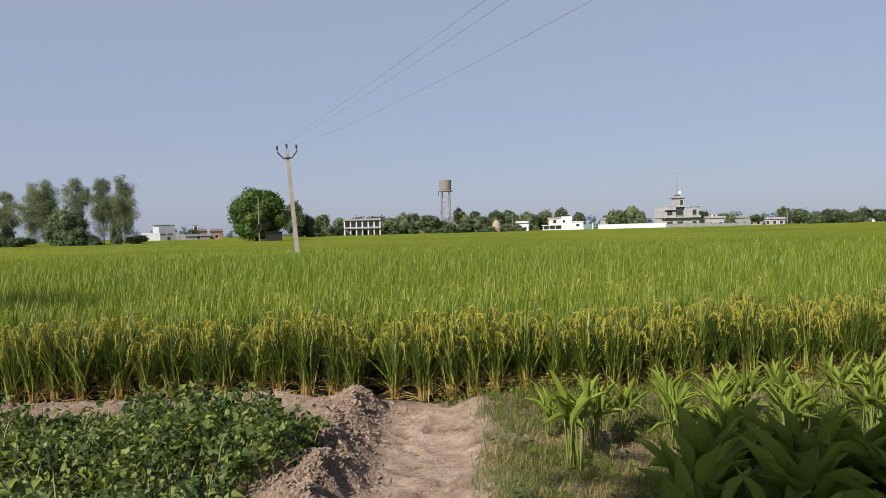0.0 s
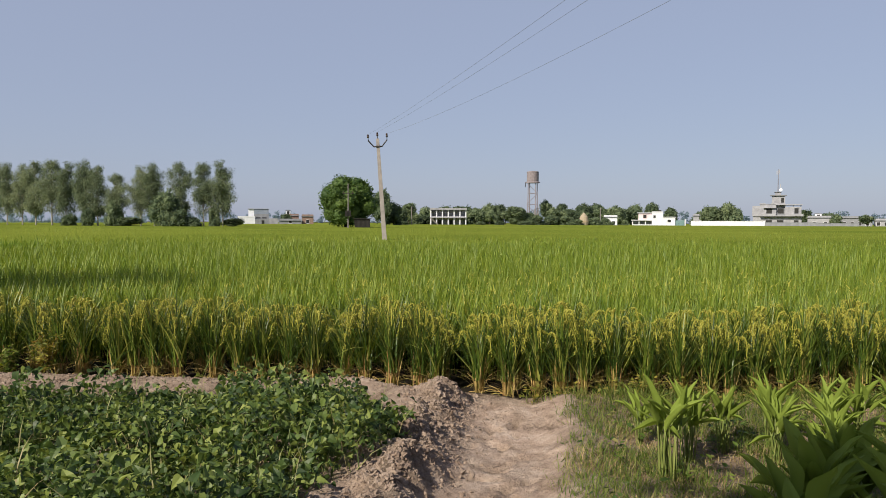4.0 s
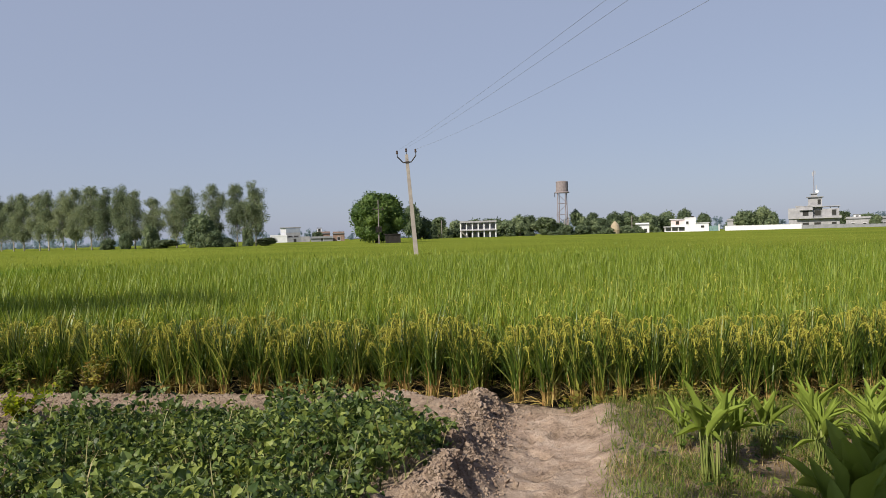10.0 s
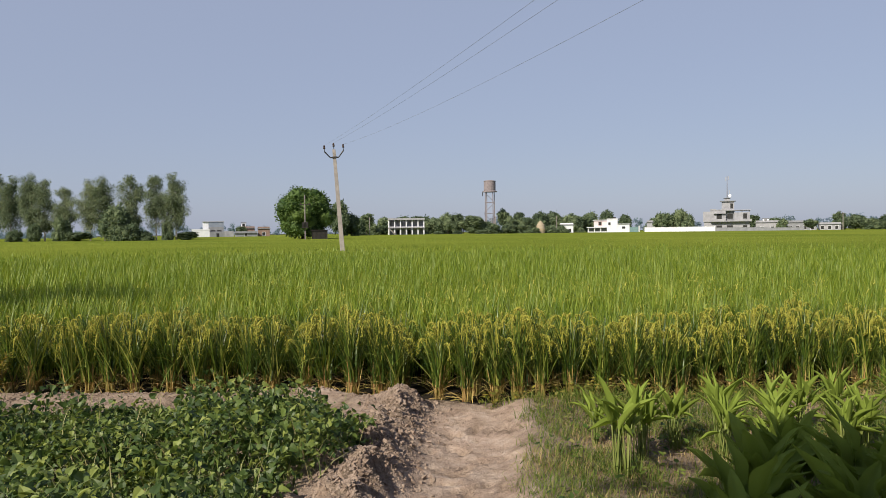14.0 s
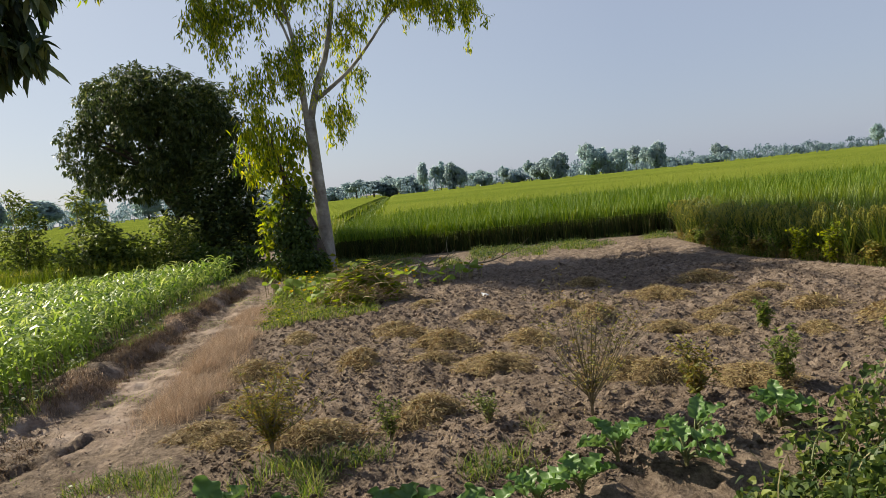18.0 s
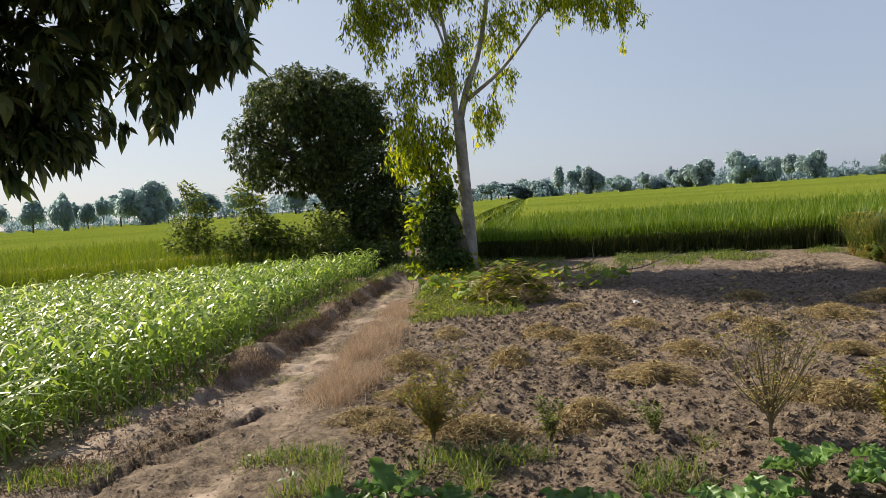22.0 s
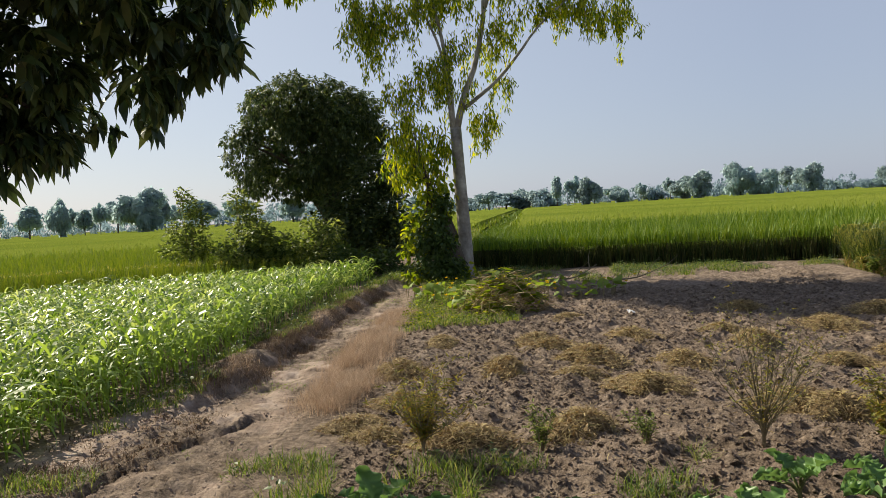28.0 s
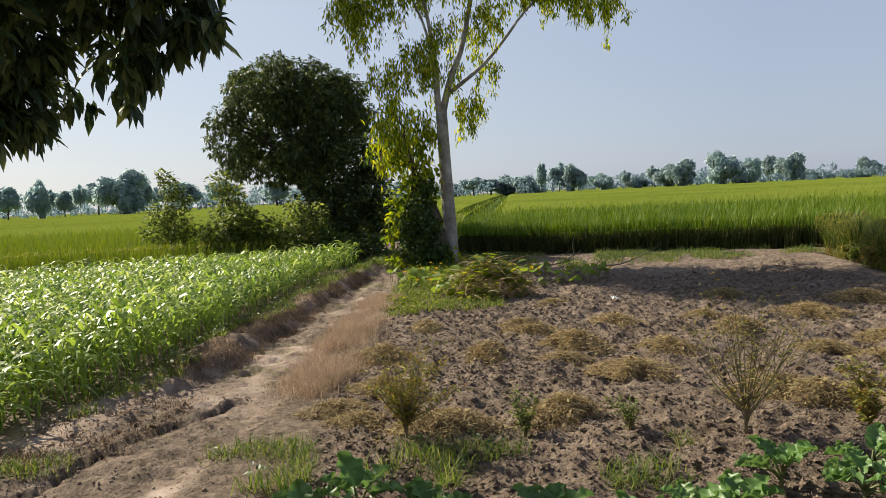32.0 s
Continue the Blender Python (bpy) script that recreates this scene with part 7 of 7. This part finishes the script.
def lumps(k):
    """A rough clod, about one across."""
    rng = np.random.default_rng(60 + k)
    v = (GRAIN[0] - [0, 0.5, 0]) * rng.uniform(0.75, 1.25, (6, 1)) * [1.1, 1, 0.85] + rng.normal(0, 0.08, (6, 3))
    return v, GRAIN[1]


def clods():
    rng = np.random.default_rng(46)
    x, y = -3.3 - 9.2 * rng.random(85000) ** 1.25, rng.uniform(-0.6, 7.6, 85000)
    near = np.hypot(x, y)
    k = (y > line(x, TRACK_RIGHT) + 0.45) & (y < rice_front(x) - 0.5) & (rng.random(85000) < np.clip(7.5 / near, 0.35, 1) * (0.25 + 1.2 * vnoise(x * 1.3, y * 1.3, 47)))
    x, y = x[k], y[k]
    z, n = ground_z(x, y), len(x)
    s = np.clip(np.exp(rng.normal(-4.1, 0.45, n)), 0.008, 0.05)
    p, turn = np.stack([x, y, z + s * 0.05], -1), turns(rng.uniform(0, 6.28, n), rng.uniform(-0.6, 0.6, n), rng.uniform(-1, 1, n))
    ch = [scatter(chips(j), p[j::3], turn[j::3], s[j::3, None]) for j in range(3)]
    thing("soil_clods", "crumbled dry clods lying on the tilled plot", "soil clods", kind="stuff", data=marked(np_mesh("soil_clods", ch, SOIL), 0.3))
    n = 8000
    y = rng.uniform(3.6, 6.7, n)
    c = np.interp(y, [0, 2.5, 4.3, 5.3, 6.6], [0.15, 0.32, 0.58, 0.80, 1.02])
    x = c - 0.60 + rng.normal(0, 0.17, n)
    far = rng.random(n) < 0.16
    x[far] = c[far] + rng.normal(0.1, 0.45, int(far.sum()))
    s = np.clip(np.exp(rng.normal(-4.1, 0.6, n)), 0.008, 0.06)
    s[far] *= 0.4
    p, turn = np.stack([x, y, ground_z(x, y) + s * 0.02], -1), turns(rng.uniform(0, 6.28, n), rng.uniform(-0.9, 0.9, n), rng.uniform(-1, 1, n))
    ch = [scatter(lumps(j + 3), p[j::3], turn[j::3], s[j::3, None]) for j in range(3)]
    thing("soil_clods", "dark broken clods along the channel's bank", "soil clods", kind="stuff", data=marked(np_mesh("soil_clods", ch, SOIL), 0.6))
    n = 9500
    x, y = -3.4 - 8.5 * rng.random(n) ** 1.2, rng.uniform(-0.5, 7.4, n)
    k = (y > line(x, TRACK_RIGHT) + 0.5) & (y < rice_front(x) - 0.6)
    x, y = x[k], y[k]
    n = len(x)
    s = np.clip(np.exp(rng.normal(-3.45, 0.35, n)), 0.02, 0.075)
    p, turn = np.stack([x, y, ground_z(x, y) + s * 0.03], -1), turns(rng.uniform(0, 6.28, n), rng.uniform(-0.7, 0.7, n), rng.uniform(-1, 1, n))
    near = np.hypot(x, y) - 40 * s < np.sort(np.hypot(x, y) - 40 * s)[300]
    shape = [marked(np_mesh("clod", [lumps(9 + j)], SOIL), 0.12) for j in range(3)]
    t = thing("soil_clods", "larger broken clods on the tilled plot", "soil clods", kind="stuff", data=marked(np_mesh("soil_clods", [scatter(lumps(9 + j), p[~near][j::3], turn[~near][j::3], s[~near][j::3, None]) for j in range(3)], SOIL), 0.12))
    for i in np.flatnonzero(near):
        m = Matrix(turn[i].tolist()).to_4x4() @ Matrix.Scale(float(s[i]), 4)
        m.translation = Vector(p[i].tolist())
        part("clod", shape[i % 3], t, m=m)
    n = 3500
    x = rng.uniform(-9.5, 0.2, n)
    y = rice_front(x) - 0.42 + rng.normal(0, 0.22, n)
    s = np.clip(np.exp(rng.normal(-4.3, 0.5, n)), 0.006, 0.05)
    p, turn = np.stack([x, y, ground_z(x, y) + s * 0.05], -1), turns(rng.uniform(0, 6.28, n), rng.uniform(-0.6, 0.6, n), rng.uniform(-1, 1, n))
    thing("soil_clods", "crumbled clods on the low bank before the rice", "soil clods", kind="stuff", data=marked(np_mesh("soil_clods", [scatter(lumps(8), p, turn, s[:, None])], SOIL), 0.5))
    n = 6500
    x = -3.9 - 12 * rng.random(n) ** 1.5
    y = line(x, BUND) + np.where(rng.random(n) < 0.6, rng.normal(0.20, 0.12, n), rng.uniform(0.1, 1.6, n))
    s = np.clip(np.exp(rng.normal(-4.4, 0.5, n)), 0.006, 0.05)
    p, turn = np.stack([x, y, ground_z(x, y) + s * 0.1], -1), turns(rng.uniform(0, 6.28, n), rng.uniform(-0.6, 0.6, n), rng.uniform(-1, 1, n))
    thing("soil_clods", "crumbled clods along the track and its bund", "soil clods", kind="stuff", data=marked(np_mesh("soil_clods", [scatter(lumps(7), p, turn, s[:, None])], SOIL), 0.7))
    n = 2600
    x, y = rng.uniform(-11.5, -3.6, n), rng.uniform(-0.7, 7.2, n)
    k = (y > line(x, TRACK_RIGHT) + 0.3) & (vnoise(x * 1.1, y * 1.1, 49) > 0.45)
    x, y = x[k], y[k]
    n = len(x)
    ln = rng.uniform(0.03, 0.12, n)
    st = scatter(blade_shape(0.3, 2), np.stack([x, y, ground_z(x, y) + 0.012], -1), turns(rng.uniform(0, 6.28, n), rng.normal(0.05, 0.2, n), rng.uniform(-1, 1, n)), np.stack([np.full(n, 0.005), ln, ln], -1))
    thing("straw_litter", "scattered straw and dry leaf litter on the soil", "straw litter", kind="stuff", data=np_mesh("straw_litter", [st], STRAW))


clods()


def scrap(x, y, rz, w, h):
    """A crumpled bit of plastic sheet."""
    rng = np.random.default_rng(int(abs(x * 100)))
    gx, gy = np.meshgrid(np.linspace(-w, w, 7), np.linspace(-h, h, 5))
    v = np.stack([gx, gy, rng.uniform(0.005, 0.05, gx.shape)], -1).reshape(-1, 3)
    f = np.array([(r * 7 + c, r * 7 + c + 1, r * 7 + c + 8, r * 7 + c + 7) for r in range(4) for c in range(6)])
    thing("plastic_scrap", "crumpled white plastic scrap on the soil", "litter", data=np_mesh("plastic_scrap", [(v, f)], PLASTIC, True), m=at_ground(x, y, rz, -0.005))


scrap(-9.6, 3.1, 20, 0.08, 0.03)


# ---------- brassicas ----------
def brassica(x, y, h, seed, label):
    rng = np.random.default_rng(seed)
    t = thing("brassica_plant", label, "cabbage plant", "brassica plants", m=at_ground(x, y))
    st = [tube([(0, 0, -0.03), (0, 0, h * 0.3)], [0.014, 0.012], 6)]
    for i in range(10):
        a = i * 2.4 + rng.uniform(-0.3, 0.3)
        up = rng.uniform(0.45, 1.25)
        ln, wd = h * rng.uniform(0.45, 0.70), h * rng.uniform(0.36, 0.55)
        base = np.array([0, 0, h * rng.uniform(0.1, 0.3)])
        mid = base + np.array([-math.sin(a) * math.cos(up), math.cos(a) * math.cos(up), math.sin(up)]) * h * 0.42
        stalk = tube(bend([base, (base + mid) / 2 + (0, 0, 0.02), mid], 5), np.linspace(0.008, 0.005, 5), 4)
        # a broad blade with a wavy, lobed rim
        nu, nv = 16, 9
        u, v = np.meshgrid(np.linspace(0, 1, nu), np.linspace(-1, 1, nv), indexing="ij")
        half = np.sin(np.clip(u * 0.92 + 0.08, 0, 1) * np.pi) ** 0.6 * (0.93 + 0.07 * np.sin(u * 9 + i + 2 * v))
        px = v * half * wd / 2
        pz = -0.38 * ln * u**2 + 0.15 * wd * np.abs(v) ** 1.5 * np.sin(u * 19 + i + v * 2) + 0.30 * wd * np.abs(v)
        vert = np.stack([px, u * ln, pz + rng.normal(0, 0.018 * wd, u.shape)], -1).reshape(-1, 3)
        f = np.array([(r * nv + c, r * nv + c + 1, (r + 1) * nv + c + 1, (r + 1) * nv + c) for r in range(nu - 1) for c in range(nv - 1)])
        m = turns(np.array([a]), np.array([up - 0.2]), np.array([rng.uniform(-0.3, 0.3)]))[0]
        part("leaf", np_mesh("leaf", [(vert @ m.T + mid, f, 0), (*stalk, 1)], [CABBAGE, BEAN_STEM], True), t)
    part("stem", np_mesh("stem", st, BEAN_STEM), t)


for i, (x, y, h) in enumerate([(-3.52, 1.88, 0.24), (-3.58, 2.42, 0.24), (-3.24, 1.52, 0.20), (-3.26, 2.15, 0.24), (-3.5, 2.95, 0.24)]):
    brassica(x, y, h, 500 + i, "leafy sunlit brassica plant with wavy blue-green leaves")
for i, (x, y, h) in enumerate([(-3.52, -0.28, 0.27), (-3.36, 0.05, 0.24), (-3.22, 0.56, 0.26), (-3.02, 0.95, 0.25), (-3.40, -0.52, 0.24), (-3.15, 1.25, 0.22)]):
    brassica(x, y, h, 520 + i, "shaded brassica plant with broad wavy leaves")


# ---------- turmeric ----------
def turmeric_leaf(ln, wd, curl, rng):
    """A long leaf, rolled up along its midrib, with a pointed tip."""
    nu, nv = 10, 5
    u, v = np.meshgrid(np.linspace(0, 1, nu), np.linspace(-1, 1, nv), indexing="ij")
    half = np.clip(np.sin(np.clip(u, 0, 1) ** 0.75 * np.pi), 0.02, 1) ** 0.8
    x = v * half * wd / 2 * (1 - 0.45 * curl)
    z = np.abs(v) * half * wd * (0.18 + 0.40 * curl) - 0.10 * ln * u**2.2 + 0.06 * np.sin(u * 11 + wd * 300) * np.abs(v) * wd
    vert = np.stack([x, u * ln, z], -1).reshape(-1, 3)
    f = np.array([(r * nv + c, r * nv + c + 1, (r + 1) * nv + c + 1, (r + 1) * nv + c) for r in range(nu - 1) for c in range(nv - 1)])
    return vert, f


def turmeric_kind(seed, h, leaves, broad):
    rng = np.random.default_rng(seed)
    out, st = [], []
    for i in range(leaves):
        a = i * 2.6 + rng.uniform(-0.5, 0.5)
        up = rng.uniform(0.62, 1.35) if i < leaves * 0.85 else rng.uniform(-0.2, 0.5)
        s = np.array([rng.normal(0, 0.03), rng.normal(0, 0.03), 0.0])
        d = np.array([-math.sin(a), math.cos(a), 0.0])
        base = s + d * rng.uniform(0.02, 0.06) * (1 if broad < 1.2 else 2.4) + (0, 0, h * (rng.uniform(0.34, 0.58) if broad < 1.2 else rng.uniform(0.20, 0.58)))
        st.append(tube(bend([s - (0, 0, 0.03), s * 0.5 + base * 0.5, base], 6), np.linspace(0.0065, 0.004, 6), 5))
        ln = h * rng.uniform(0.30, 0.48)
        v, f = turmeric_leaf(ln, broad * h * rng.uniform(0.085, 0.135), rng.uniform(0.3, 0.9) / broad, rng)
        m = turns(np.array([a]), np.array([up]), np.array([rng.uniform(-0.5, 0.5)]))[0]
        out.append(np_mesh("leaf", [(v @ m.T + base, f)], TURMERIC, True))
    return out, np_mesh("stalk_base", st, TURMERIC_STEM, True)


TURMERICS = [turmeric_kind(600 + k, 0.80, 20, 0.80) for k in range(4)] + [turmeric_kind(610 + k, 0.80, 26, 1.45) for k in range(3)]


def turmeric(x, y, k, scale, label, rz):
    t = thing("turmeric_plant", label, "turmeric plant", "turmeric plants", m=at_ground(x, y, rz))
    leaves, stalks = TURMERICS[k]
    for me in leaves:
        part("leaf", me, t)
    part("stalk_base", stalks, t)
    t.scale = (scale, scale, scale)


rt = np.random.default_rng(48)
for i, (x, y, s) in enumerate([(1.76, 4.55, 0.95), (1.80, 5.25, 0.62), (2.35, 5.05, 0.72), (2.75, 5.15, 0.78), (3.10, 5.0, 0.80), (3.45, 5.2, 0.78), (3.85, 5.35, 0.75), (2.75, 4.45, 0.62), (4.3, 5.2, 0.78), (4.75, 5.35, 0.72), (3.65, 4.75, 0.72), (4.15, 4.65, 0.75), (4.7, 4.8, 0.7), (5.2, 5.4, 0.7), (2.02, 4.85, 0.8), (2.6, 4.8, 0.72), (2.95, 4.7, 0.72), (3.35, 4.55, 0.74)]):
    turmeric(x, y, i % 4, s, "sunlit turmeric plant with long rolled yellow-green leaves", rt.uniform(0, 360))
for i, (x, y, s) in enumerate([(1.90, 3.25, 0.92), (2.20, 3.60, 0.90), (2.35, 3.05, 1.0), (2.68, 3.45, 1.0), (2.95, 3.0, 1.0), (3.15, 3.55, 0.98), (2.05, 2.65, 0.85), (2.6, 2.6, 0.95), (3.6, 3.2, 1.0), (3.15, 2.55, 0.95), (3.65, 3.75, 0.92), (4.1, 3.5, 0.95), (1.75, 2.95, 0.8), (2.5, 3.85, 0.9), (2.85, 3.25, 1.0), (3.4, 2.9, 1.0), (2.3, 2.3, 0.95)]):
    turmeric(x, y, 4 + i % 3, s * 0.92, "shaded turmeric plant with broad upright leaves", rt.uniform(0, 360))
